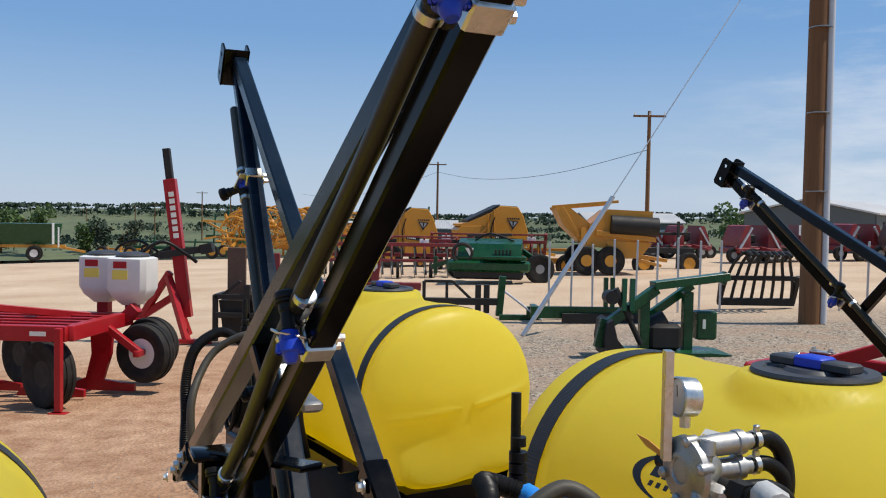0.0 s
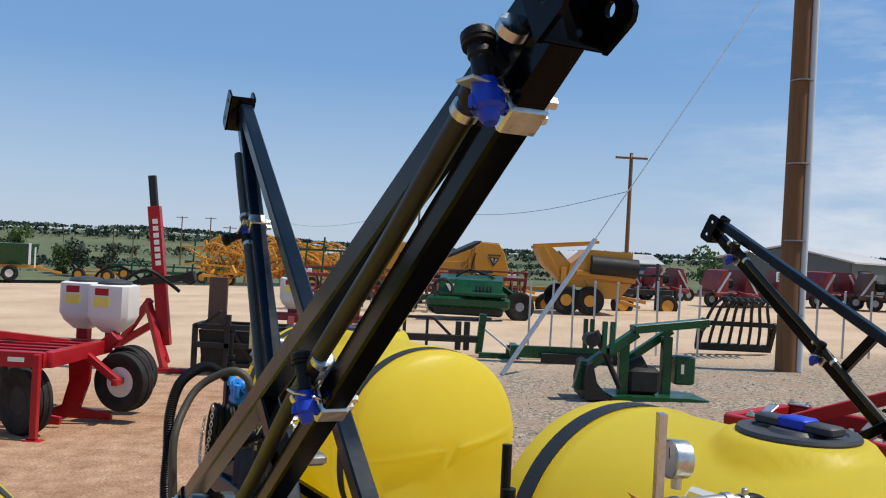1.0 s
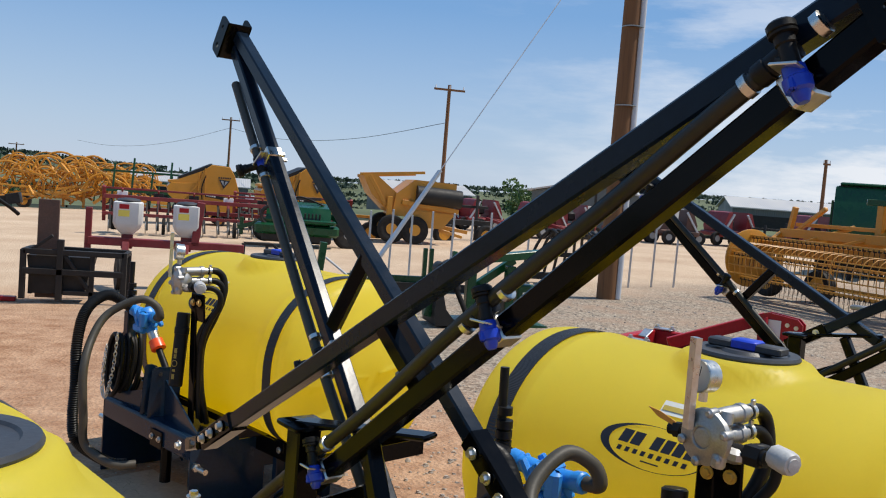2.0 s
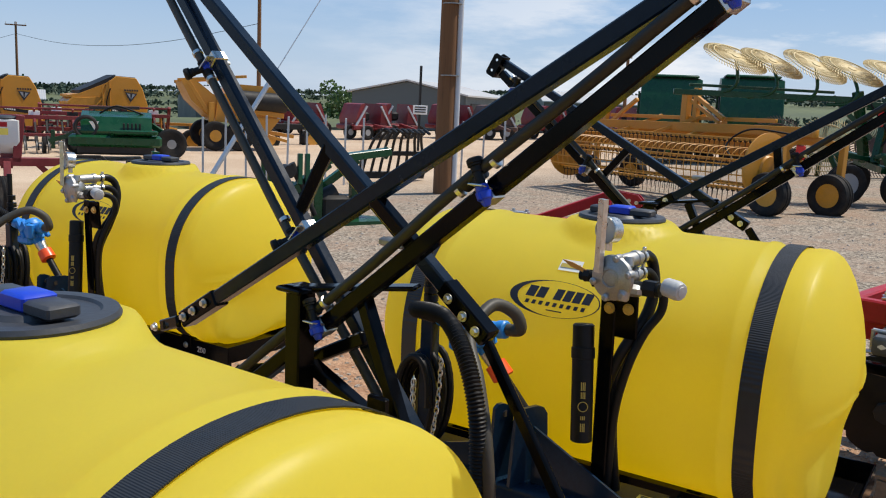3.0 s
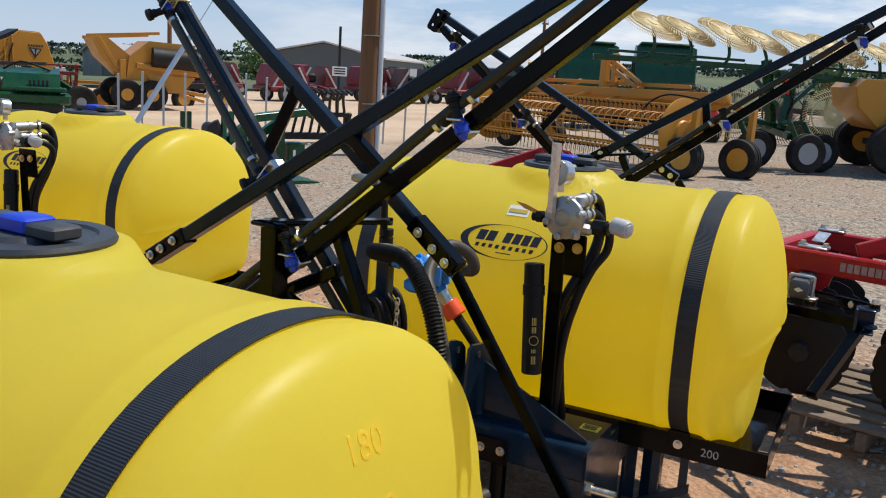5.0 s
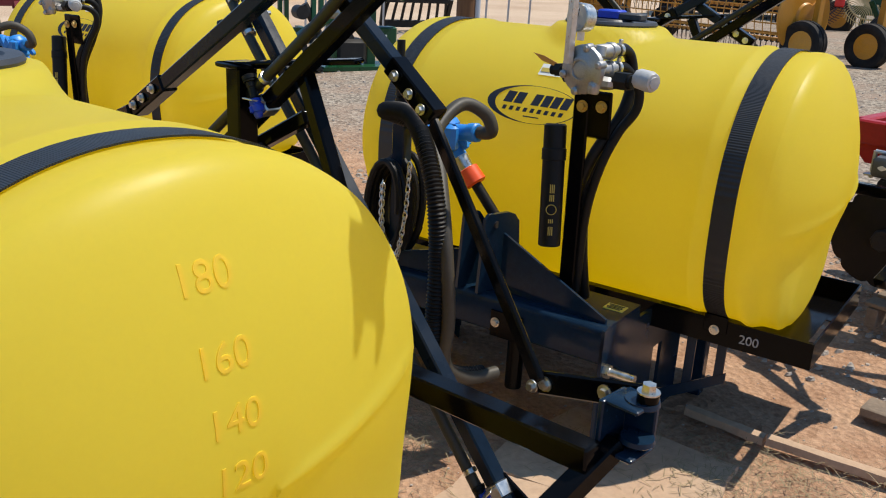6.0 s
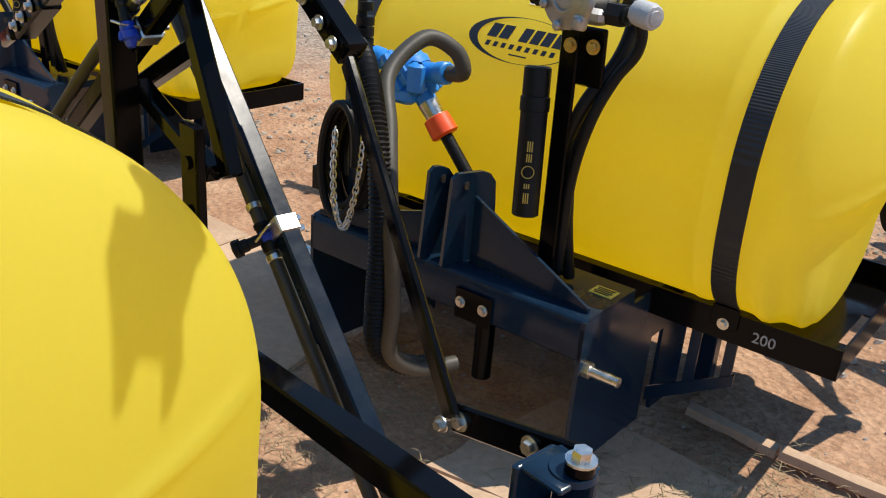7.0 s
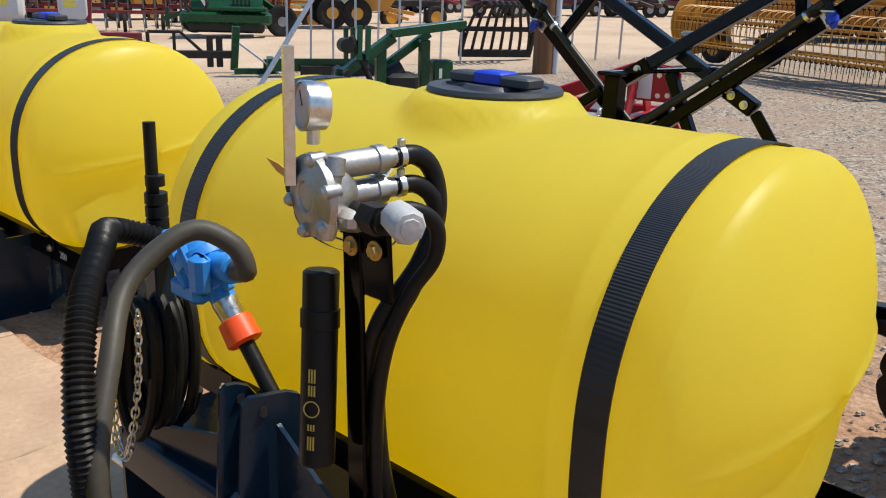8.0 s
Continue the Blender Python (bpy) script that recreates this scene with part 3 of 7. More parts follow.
def hitch(parent):
    """The three-point hitch on the front: folded plate, two ears and gussets, lower pins."""
    y = -0.63
    for x0, x1 in ((-0.62, -0.61), (0.345, 0.355)):
        bm = bmesh.new()
        plate(bm, ((y, -0.06), (-0.2, -0.08), (-0.2, 0.2), (-0.12, 0.2), (-0.12, -0.08), (0.07, -0.09), (0.07, 0.362), (-0.36, 0.362), (-0.372, 0.398), (y, 0.398)), 0.012, Matrix.Translation(((x0 + x1) / 2, 0, 0)) @ Matrix.Rotation(math.pi / 2, 4, "Z"))
        part("side_plate", bm, M_NAVY, parent, "navy painted hitch side plate")
    # one folded sheet: top, rounded nose and front lip
    bm = bmesh.new()
    fold = [(-0.365, 0.406), (y + 0.03, 0.406), (y + 0.012, 0.402), (y + 0.003, 0.393), (y, 0.378), (y, 0.292)]
    inner = [(p + 0.008, q - 0.008) for p, q in fold[::-1]]
    loft(bm, [[V((x, p, q)) for p, q in fold + inner] for x in (-0.62, 0.355)])
    part("cross_plate", bm, M_NAVY, parent, "navy folded hitch plate")
    bm = bmesh.new()
    rod(bm, (0.03, y + 0.05, 0.09), (0.03, y + 0.05, 0.34), 0.028, seg=16)
    part("parking_stand", bm, M_BLACK, parent)
    bm = bmesh.new()
    block(bm, (0.02, y - 0.007, 0.32), (0.12, 0.006, 0.09), cut=0.002)
    part("stand_bracket", bm, M_BLACK, parent)
    for x, back in ((-0.165, 0.04), (-0.085, 0.1)):
        bm = bmesh.new()
        out = [(-0.06, 0.4), (back, 0.4), (back, 0.56), (back - 0.006, 0.63), (back - 0.025, 0.655), (back - 0.05, 0.664), (-0.03, 0.664), (-0.045, 0.65)]
        plate(bm, out, 0.014, Matrix.Translation((x, -0.575, 0)) @ Matrix.Rotation(math.radians(70), 4, "Z"))
        ear = part("ear", bm, M_NAVY, parent)
        # no real hole: a black plug paints the shade inside it
        bm = bmesh.new()
        rod(bm, (x - 0.009, -0.577, 0.628), (x + 0.009, -0.577, 0.628), 0.012)
        part("pin_hole", bm, M_INK_AND_HOLE, ear)
    for s, x0, x1 in ((1, -0.06, 0.34), (-1, -0.17, -0.6)):
        bm = bmesh.new()
        plate(bm, ((x0, 0.406), (x1, 0.406), (x1, 0.42), (x0, 0.6 if s > 0 else 0.53)), 0.01, Matrix.Translation((0, -0.56, 0)) @ Matrix.Rotation(math.radians(-5 * s), 4, "Z"))
        part("gusset", bm, M_NAVY, parent)
    for x, s in ((0.355, 1), (-0.615, -1)):
        bm = bmesh.new()
        rod(bm, (x, -0.6, 0.26), (x + s * 0.1, -0.6, 0.26), 0.014)
        rod(bm, (x, -0.6, 0.26), (x + s * 0.02, -0.6, 0.26), 0.022, seg=6)
        part("lower_pin", bm, M_ZINC, parent, "zinc-plated lower link pin")
    for x in (-0.02, 0.055):
        bm = bmesh.new()
        bolt(bm, (x, y - 0.01, 0.325), (0, -1, 0), 0.011)
        part("hitch_bolt", bm, M_ZINC, parent)
    bm = bmesh.new()
    block(bm, (0.305, -0.45, 0.408), (0.066, 0.05, 0.003))
    note = part("hitch_label", bm, M_LABEL, parent, "yellow warning label")
    for k in range(4):
        bm = bmesh.new()
        block(bm, (0.305, -0.435 - 0.0105 * k, 0.41), (0.052 - 0.008 * (k % 2), 0.005, 0.002))
        part("label_bar", bm, M_INK_AND_HOLE, note)
    # upright beside the pump
    bm = bmesh.new()
    bar(bm, (-0.48, -0.57, 0.4), (-0.48, -0.57, 0.9), 0.05)
    part("upright", bm, M_NAVY, parent)
    bm = bmesh.new()
    rod(bm, (-0.49, -0.57, 0.88), (-0.505, -0.56, 1.17), 0.014)
    for z in (0.9, 0.93, 0.96, 0.99, 1.03):
        rod(bm, (-0.485, -0.565, z), (-0.485, -0.565, z + 0.024), 0.022 + 0.004 * (z < 1.0), seg=10)
    part("spray_wand", bm, M_RUBBER, parent, "black spray gun in its holder")


def control(parent):
    """The post with valve, gauge and regulator, and the hoses behind it."""
    bm = bmesh.new()
    bar(bm, (0.165, -0.53, 0.42), (0.165, -0.55, 1.09), 0.05, 0.012)
    bar(bm, (0.215, -0.54, 0.95), (0.215, -0.55, 1.09), 0.09, 0.012)
    part("valve_post", bm, M_BLACK, parent)
    for x, z in ((0.173, 1.042), (0.234, 1.047)):
        bm = bmesh.new()
        bolt(bm, (x, -0.56, z), (0, -1, 0), 0.012)
        part("post_bolt", bm, M_BRASS, parent, "brass-coloured bolt")
    # document canister
    bm = bmesh.new()
    can_at = aim((0.131, -0.608, 0.612), (0.092, -0.562, 0.98))
    turned(bm, (0.131, -0.608, 0.612), (0.092, -0.562, 0.98), ((0, 0.028), (0.004, 0.034), (0.262, 0.034), (0.264, 0.037), (0.297, 0.037), (0.299, 0.034), (0.367, 0.034), (0.372, 0.028)), 24)
    can = part("canister", bm, M_RUBBER, parent, "black plastic canister with gold print")
    bm = bmesh.new()
    face = can_at.to_3x3().inverted() @ V((0.55, -1, 0))
    front = math.atan2(face.y, face.x)
    for z, h in ((0.05, 0.026), (0.08, 0.012), (0.15, 0.02), (0.178, 0.026)):
        for k in range(3):
            a = front + math.radians(9 * k - 9)
            block(bm, (0, 0, 0), (0.003, 0.001, h), Matrix.Translation((0.0345 * math.cos(a), 0.0345 * math.sin(a), z)) @ Matrix.Rotation(a + math.pi / 2, 4, "Z"))
    ringed(bm, (0.034 * math.cos(front), 0.034 * math.sin(front), 0.115), (math.cos(front), math.sin(front), 0), 0.015, 0.0013, 18, 4)
    bm.transform(can_at)
    part("canister_print", bm, M_GOLD, can)
    # valve manifold
    c = V((0.23, -0.65, 1.175))
    bm = bmesh.new()
    ax = V((0.17, 0.985, 0.03)).normalized()
    face = c - ax * 0.05 + V((0, 0, -0.012))
    turned(bm, face, face + ax, ((0, 0.016), (0.001, 0.022), (0.002, 0.024), (-0.002, 0.026), (-0.002, 0.034), (0.003, 0.04), (0.004, 0.058), (0.008, 0.066), (0.02, 0.068), (0.024, 0.058), (0.04, 0.05), (0.055, 0.046), (0.07, 0.034), (0.085, 0.02)), 36)
    valve = part("valve_body", bm, M_ALU, parent, "cast aluminium control valve")
    across = ax.cross(V((0, 0, 1))).normalized()
    for i in range(6):
        a = math.pi / 3 * i + 0.3
        o = face + (across * math.cos(a) + V((0, 0, 1)) * math.sin(a)) * 0.061
        bm = bmesh.new()
        turned(bm, o - ax * 0.005, o + ax, ((0, 0.006), (0.004, 0.0085), (0.006, 0.0115), (0.03, 0.0125), (0.034, 0.01)), 9)
        part("valve_bolt", bm, M_ALU, valve)
    for dz in (0.03, -0.02):
        bm = bmesh.new()
        o = c + V((0, 0, dz))
        turned(bm, o - ax * 0.01, o + ax, ((0, 0.02), (0.05, 0.022), (0.085, 0.022), (0.087, 0.025), (0.105, 0.025), (0.107, 0.018), (0.125, 0.017)), 10)
        part("valve_outlet", bm, M_ALU, valve)
        bm = bmesh.new()
        o = o + ax * 0.122
        turned(bm, o, o + ax, ((0, 0.016), (0.001, 0.0195), (0.012, 0.0195), (0.013, 0.016)), 14)
        block(bm, o + ax * 0.006 + V((0.004, 0, 0.024)), (0.01, 0.014, 0.014), cut=0.002)
        part("hose_clamp", bm, M_ZINC, valve)
    bm = bmesh.new()
    turned(bm, c + V((0.035, -0.045, -0.075)), c + V((0.035, -0.02, 0.06)), ((0, 0.012), (0.006, 0.017), (0.03, 0.017), (0.034, 0.013), (0.1, 0.013), (0.104, 0.017), (0.13, 0.015)), 12)
    part("valve_stem", bm, M_ALU, valve)
    bm = bmesh.new()
    block(bm, c + V((0.045, 0.0, -0.045)), (0.07, 0.06, 0.035), cut=0.01)
    part("valve_foot", bm, M_ALU, valve)
    bm = bmesh.new()
    h = c + V((-0.045, -0.05, 0))
    plate(bm, ((-0.012, -0.03), (0.012, -0.03), (0.012, 0.045), (0.0135, 0.185), (-0.0135, 0.185), (-0.012, 0.045)), 0.016, Matrix.Translation(h + V((0, 0, 0.03))) @ Matrix.Rotation(math.radians(-30), 4, "Z"))
    part("valve_lever", bm, M_ZINC, parent, "flat metal valve lever")
    bm = bmesh.new()
    g = c + V((-0.035, -0.01, 0.122))
    ax = V((-0.3, -0.95, 0.05)).normalized()
    turned(bm, g - ax * 0.02, g + ax, ((0, 0.028), (0.003, 0.038), (0.035, 0.04), (0.04, 0.04), (0.042, 0.037), (0.036, 0.036), (0.036, 0.0)), 28)
    rod(bm, g - V((0, 0, 0.06)), g - V((0, 0, 0.03)), 0.011, seg=8)
    gauge = part("pressure_gauge", bm, M_ZINC, parent, "round chrome pressure gauge")
    bm = bmesh.new()
    rod(bm, g + ax * 0.0165, g + ax * 0.0175, 0.0355, seg=28)
    part("dial", bm, M_GLASS, gauge)
    bm = bmesh.new()
    bar(bm, g + ax * 0.0185, g + ax * 0.0185 + V((0.01, -0.012, 0.026)), 0.002, 0.0015)
    part("needle", bm, M_INK_AND_HOLE, gauge)
    # regulator
    bm = bmesh.new()
    rod(bm, (0.14, -0.62, 1.13), (0.36, -0.655, 1.14), 0.018, 0.02)
    rod(bm, (0.31, -0.648, 1.14), (0.35, -0.653, 1.14), 0.026, seg=6)
    part("regulator_stem", bm, M_RUBBER, parent)
    bm = bmesh.new()
    turned(bm, (0.37, -0.645, 1.152), (0.44, -0.675, 1.146), ((0, 0.02), (0.004, 0.027), (0.05, 0.029), (0.06, 0.024), (0.061, 0.017), (0.064, 0.016), (0.065, 0.0)), 9)
    part("regulator_knob", bm, M_KNOB, parent, "grey regulator knob")
    bm = bmesh.new()
    hose(bm, ((0.248, -0.54, 1.207), (0.255, -0.49, 1.208), (0.262, -0.453, 1.175), (0.27, -0.448, 1.1), (0.258, -0.478, 1.01), (0.21, -0.525, 0.9), (0.165, -0.515, 0.77), (0.15, -0.51, 0.58), (0.165, -0.46, 0.42)), 0.0175)
    part("delivery_hose", bm, M_RUBBER, parent, "black rubber delivery hose")
    bm = bmesh.new()
    hose(bm, ((0.248, -0.54, 1.157), (0.258, -0.49, 1.158), (0.27, -0.455, 1.125), (0.27, -0.455, 1.06), (0.25, -0.48, 0.97), (0.185, -0.5, 0.82), (0.19, -0.5, 0.62), (0.2, -0.46, 0.42)), 0.016)
    part("return_hose", bm, M_RUBBER, parent)
    bm = bmesh.new()
    plate(bm, ((-0.045, 0.016), (-0.015, -0.004), (0.035, -0.018), (0.035, -0.006), (-0.008, 0.01)), 0.002, Matrix.Translation((0.085, -0.64, 1.172)))
    part("nozzle_tag", bm, M_TAG, parent, "orange paper tag")
    bm = bmesh.new()
    rod(bm, (0.1, -0.63, 1.145), (0.165, -0.635, 1.15), 0.015)
    rod(bm, (0.115, -0.631, 1.146), (0.135, -0.633, 1.148), 0.02, seg=6)
    part("side_fitting", bm, M_RUBBER, parent)
    bm = bmesh.new()
    hose(bm, ((0.27, -0.6, 1.125), (0.3, -0.54, 1.13), (0.317, -0.5, 1.1), (0.312, -0.495, 1.04), (0.272, -0.51, 0.97), (0.235, -0.53, 0.86), (0.2, -0.52, 0.7), (0.185, -0.5, 0.45)), 0.014)
    part("bypass_hose", bm, M_RUBBER, parent)


def pump(parent, loop=0.0):
    """The blue roller pump parked on its shaft, with its hoses and chain."""
    p = V((-0.311, -0.549, 0.875))
    d = V((0.42, 0.04, -0.5)).normalized()
    bm = bmesh.new()
    turned(bm, p - d * 0.06, p + d, ((0, 0.035), (0.006, 0.052), (0.02, 0.056), (0.024, 0.062), (0.045, 0.062), (0.05, 0.054), (0.075, 0.052), (0.08, 0.04), (0.11, 0.036), (0.115, 0.03), (0.14, 0.028)), 18)
    body = part("pump", bm, M_PUMP, parent, "blue cast roller pump")
    for s in (-1, 1):
        bm = bmesh.new()
        turned(bm, p + V((0, 0, 0.015)), p + V((s * 0.14, -0.022, 0.037)), ((0, 0.03), (0.08, 0.027), (0.1, 0.025), (0.105, 0.031), (0.135, 0.031), (0.14, 0.026)), 10)
        part("pump_port", bm, M_PUMP, body)
    for i in range(6):
        a = 2 * math.pi * i / 6
        o = V((0.05 * math.cos(a), 0.05 * math.sin(a), 0))
        bm = bmesh.new()
        turned(bm, p - d * 0.07 + o, p + d * 0.04 + o * 1.2, ((0, 0.01), (0.004, 0.014), (0.1, 0.014), (0.11, 0.01)), 8)
        part("pump_lug", bm, M_PUMP, body)
    bm = bmesh.new()
    block(bm, p + V((-0.02, -0.03, -0.045)), (0.11, 0.05, 0.05), cut=0.012)
    part("pump_cover", bm, M_PUMP, body)
    bm = bmesh.new()
    block(bm, p + V((0.05, -0.05, 0.01)), (0.05, 0.04, 0.09), cut=0.012)
    part("pump_boss", bm, M_PUMP, body)
    bm = bmesh.new()
    rod(bm, p + d * 0.08, p + d * 0.15, 0.03, 0.024, seg=14)
    part("pump_coupler", bm, M_ZINC, parent)
    bm = bmesh.new()
    turned(bm, p + d * 0.125, p + d, ((0, 0.03), (0.003, 0.037), (0.055, 0.04), (0.06, 0.033)), 22)
    part("coupler_sleeve", bm, M_ORANGE, parent, "orange plastic coupler sleeve")
    bm = bmesh.new()
    rod(bm, p + d * 0.17, p + d * 0.33, 0.018)
    part("pump_shaft", bm, M_RUBBER, parent)
    bm = bmesh.new()
    hose(bm, (p + V((0.14, -0.022, 0.037)), p + V((0.19, -0.03, 0.05)), p + V((0.175, -0.05, 0.105)), p + V((0.13, -0.12, 0.135)), p + V((0.13 - loop * 0.5, -0.25, 0.06)), (-0.09 - loop, -0.89, 0.83), (-0.01 - loop, -0.965, 0.68), (0.015 - loop, -0.965, 0.45), (0.0 - loop * 0.8, -0.95, 0.3), (0.03, -0.87, 0.23), (0.07, -0.766, 0.223)), 0.021)
    part("suction_hose", bm, M_HOSE, parent, "grey-black suction hose")
    bm = bmesh.new()
    hose(bm, (p + V((-0.14, -0.022, 0.037)), p + V((-0.15, -0.14, 0.08 + loop * 0.3)), (-0.28 - loop, -0.8, 0.98), (-0.135 - loop * 1.3, -0.91, 0.92), (-0.045 - loop * 1.4, -0.97, 0.78), (-0.025 - loop * 1.4, -0.975, 0.6), (-0.025 - loop * 1.4, -0.98, 0.42), (-0.03 - loop * 1.2, -0.96, 0.3), (0.0, -0.88, 0.235), (0.04, -0.8, 0.22)), 0.024, ribs=0.005)
    part("ribbed_hose", bm, M_RUBBER, parent, "black corrugated hose")
    bm = bmesh.new()
    line = spline(((-0.345, -0.7, 0.8), (-0.348, -0.71, 0.64), (-0.36, -0.73, 0.5), (-0.38, -0.74, 0.46), (-0.41, -0.74, 0.51), (-0.435, -0.725, 0.62), (-0.445, -0.71, 0.72)), 8)
    for i, (a, b) in enumerate(zip(line, line[1:])):
        m = (V(a) + V(b)) / 2
        ringed(bm, (0, 0, 0), (1, 0, 0) if i % 2 else (0, 1, 0), 0.008, 0.0022, 12, 5)
        bm.verts.ensure_lookup_table()
        along = aim((0, 0, 0), V(b) - V(a))
        for v in bm.verts[-60:]:
            v.co = along @ V((v.co.x, v.co.y, v.co.z * 1.7)) + m
    part("chain", bm, M_ZINC, parent, "short steel chain")
    bm = bmesh.new()
    turns = []
    for i in range(7 * 12):
        a, k = 2 * math.pi * i / 12, i / 12
        r = 0.115 + 0.014 * math.sin(k * 2.3)
        turns.append((-0.485 + r * 0.6 * math.cos(a), -0.66 + 0.021 * k + 0.012 * math.sin(a), 0.61 + r * 1.35 * math.sin(a)))
    hose(bm, turns, 0.0135, 2, 8)
    part("hose_coil", bm, M_RUBBER, parent, "coiled black hose")


def holed(bm, m, w, h, r, thick, n=32, rounded=0):
    """A plate w by h in x, z of m with a round hole of radius r in it; rounded: the side on which its upper corner is rounded off."""
    def sq(a):
        c, s = math.cos(a), math.sin(a)
        k = 1 / max(abs(c), abs(s)) if max(abs(c), abs(s)) else 1
        if rounded and c * rounded > 0 and s > 0:
            k = min(k, 1.18)
        return c * k * w / 2, s * k * h / 2
    angles = [2 * math.pi * i / n for i in range(n)]
    rows = []
    for y in (-thick / 2, thick / 2):
        rows.append([[bm.verts.new(m @ V((sq(a)[0], y, sq(a)[1]))) for a in angles], [bm.verts.new(m @ V((r * math.cos(a), y, r * math.sin(a)))) for a in angles]])
    (o0, i0), (o1, i1) = rows
    for i in range(n):
        j = (i + 1) % n
        bm.faces.new((o0[i], o0[j], i0[j], i0[i]))
        bm.faces.new((o1[i], i1[i], i1[j], o1[j]))
        bm.faces.new((o0[i], o1[i], o1[j], o0[j]))
        bm.faces.new((i0[i], i0[j], i1[j], i1[i]))
    return bm


def nozzle(parent, p, lie, d, nn, side=1):
    """A nozzle on the chord at p: zinc saddle, blue nozzle under it, black body with a round cap on the hose; d: the chord's way, nn: its upper normal."""
    q = p + lie
    if side > 0:
        up = (nn + d * 0.25).normalized()
        mid = p + nn * 0.01 + d * 0.02 + V((0, -0.043, 0))
    else:
        up = (V((0, -1, 0)) - nn * 0.6).normalized()
        mid = q + V((0, -0.012, 0))
    bm = bmesh.new()
    bar(bm, p - d * 0.018, p + d * 0.018, 0.0455, 0.0455, cut=0.003)
    part("saddle", bm, M_ZINC, parent, "zinc-plated saddle clamp")
    bm = bmesh.new()
    bar(bm, p + nn * 0.004 + d * 0.012 + V((0, -0.022, 0)), mid + V((0, -0.022 if side > 0 else -0.004, 0)), 0.036, 0.004, cut=0.001)
    part("nozzle_plate", bm, M_ZINC, parent)
    for k in (-0.011, 0.011):
        bm = bmesh.new()
        bolt(bm, p + V((0, 0.0235, 0)) + d * k, (0, 1, 0), 0.007, 0.012)
        part("saddle_bolt", bm, M_ZINC, parent)
    bm = bmesh.new()
    turned(bm, mid, mid - up, ((0, 0.008), (0.002, 0.014), (0.016, 0.015), (0.018, 0.018), (0.032, 0.017), (0.035, 0.012), (0.043, 0.01), (0.048, 0.007)), 10)
    for k in (-1, 1):
        w = up.cross(d).normalized() * (0.014 * k)
        bar(bm, mid - up * 0.018 + w, mid - up * 0.036 + w * 1.2, 0.01, 0.009, cut=0.003)
    part("nozzle_body", bm, M_BLUE, parent, "blue plastic nozzle body")
    bm = bmesh.new()
    turned(bm, q - d * 0.03, q + d, ((0, 0.0145), (0.003, 0.0165), (0.02, 0.0165), (0.022, 0.0145), (0.05, 0.0145), (0.052, 0.0165), (0.06, 0.0165), (0.062, 0.01)), 12)
    turned(bm, mid, mid + up, ((0, 0.011), (0.026, 0.011), (0.028, 0.013), (0.042, 0.013)), 12)
    bar(bm, q, mid, 0.02)
    body = part("hose_fitting", bm, M_RUBBER, parent, "black plastic nozzle fitting")
    bm = bmesh.new()
    turned(bm, mid + up * 0.038, mid + up, ((0, 0.011), (0.002, 0.0175), (0.005, 0.018), (0.006, 0.016), (0.008, 0.018), (0.016, 0.018), (0.019, 0.015), (0.021, 0.0)), 16)
    part("fitting_cap", bm, M_RUBBER, body)


def ear_plate(bm, m, w, h, r, thick):
    """One plate w by h in x, z of m, with two round holes side by side, its halves welded."""
    for k in (-1, 1):
        holed(bm, m @ Matrix.Translation((k * w / 4, 0, 0)), w / 2, h, r, thick, rounded=k)
    bmesh.ops.remove_doubles(bm, verts=bm.verts, dist=0.0004)
    return bm


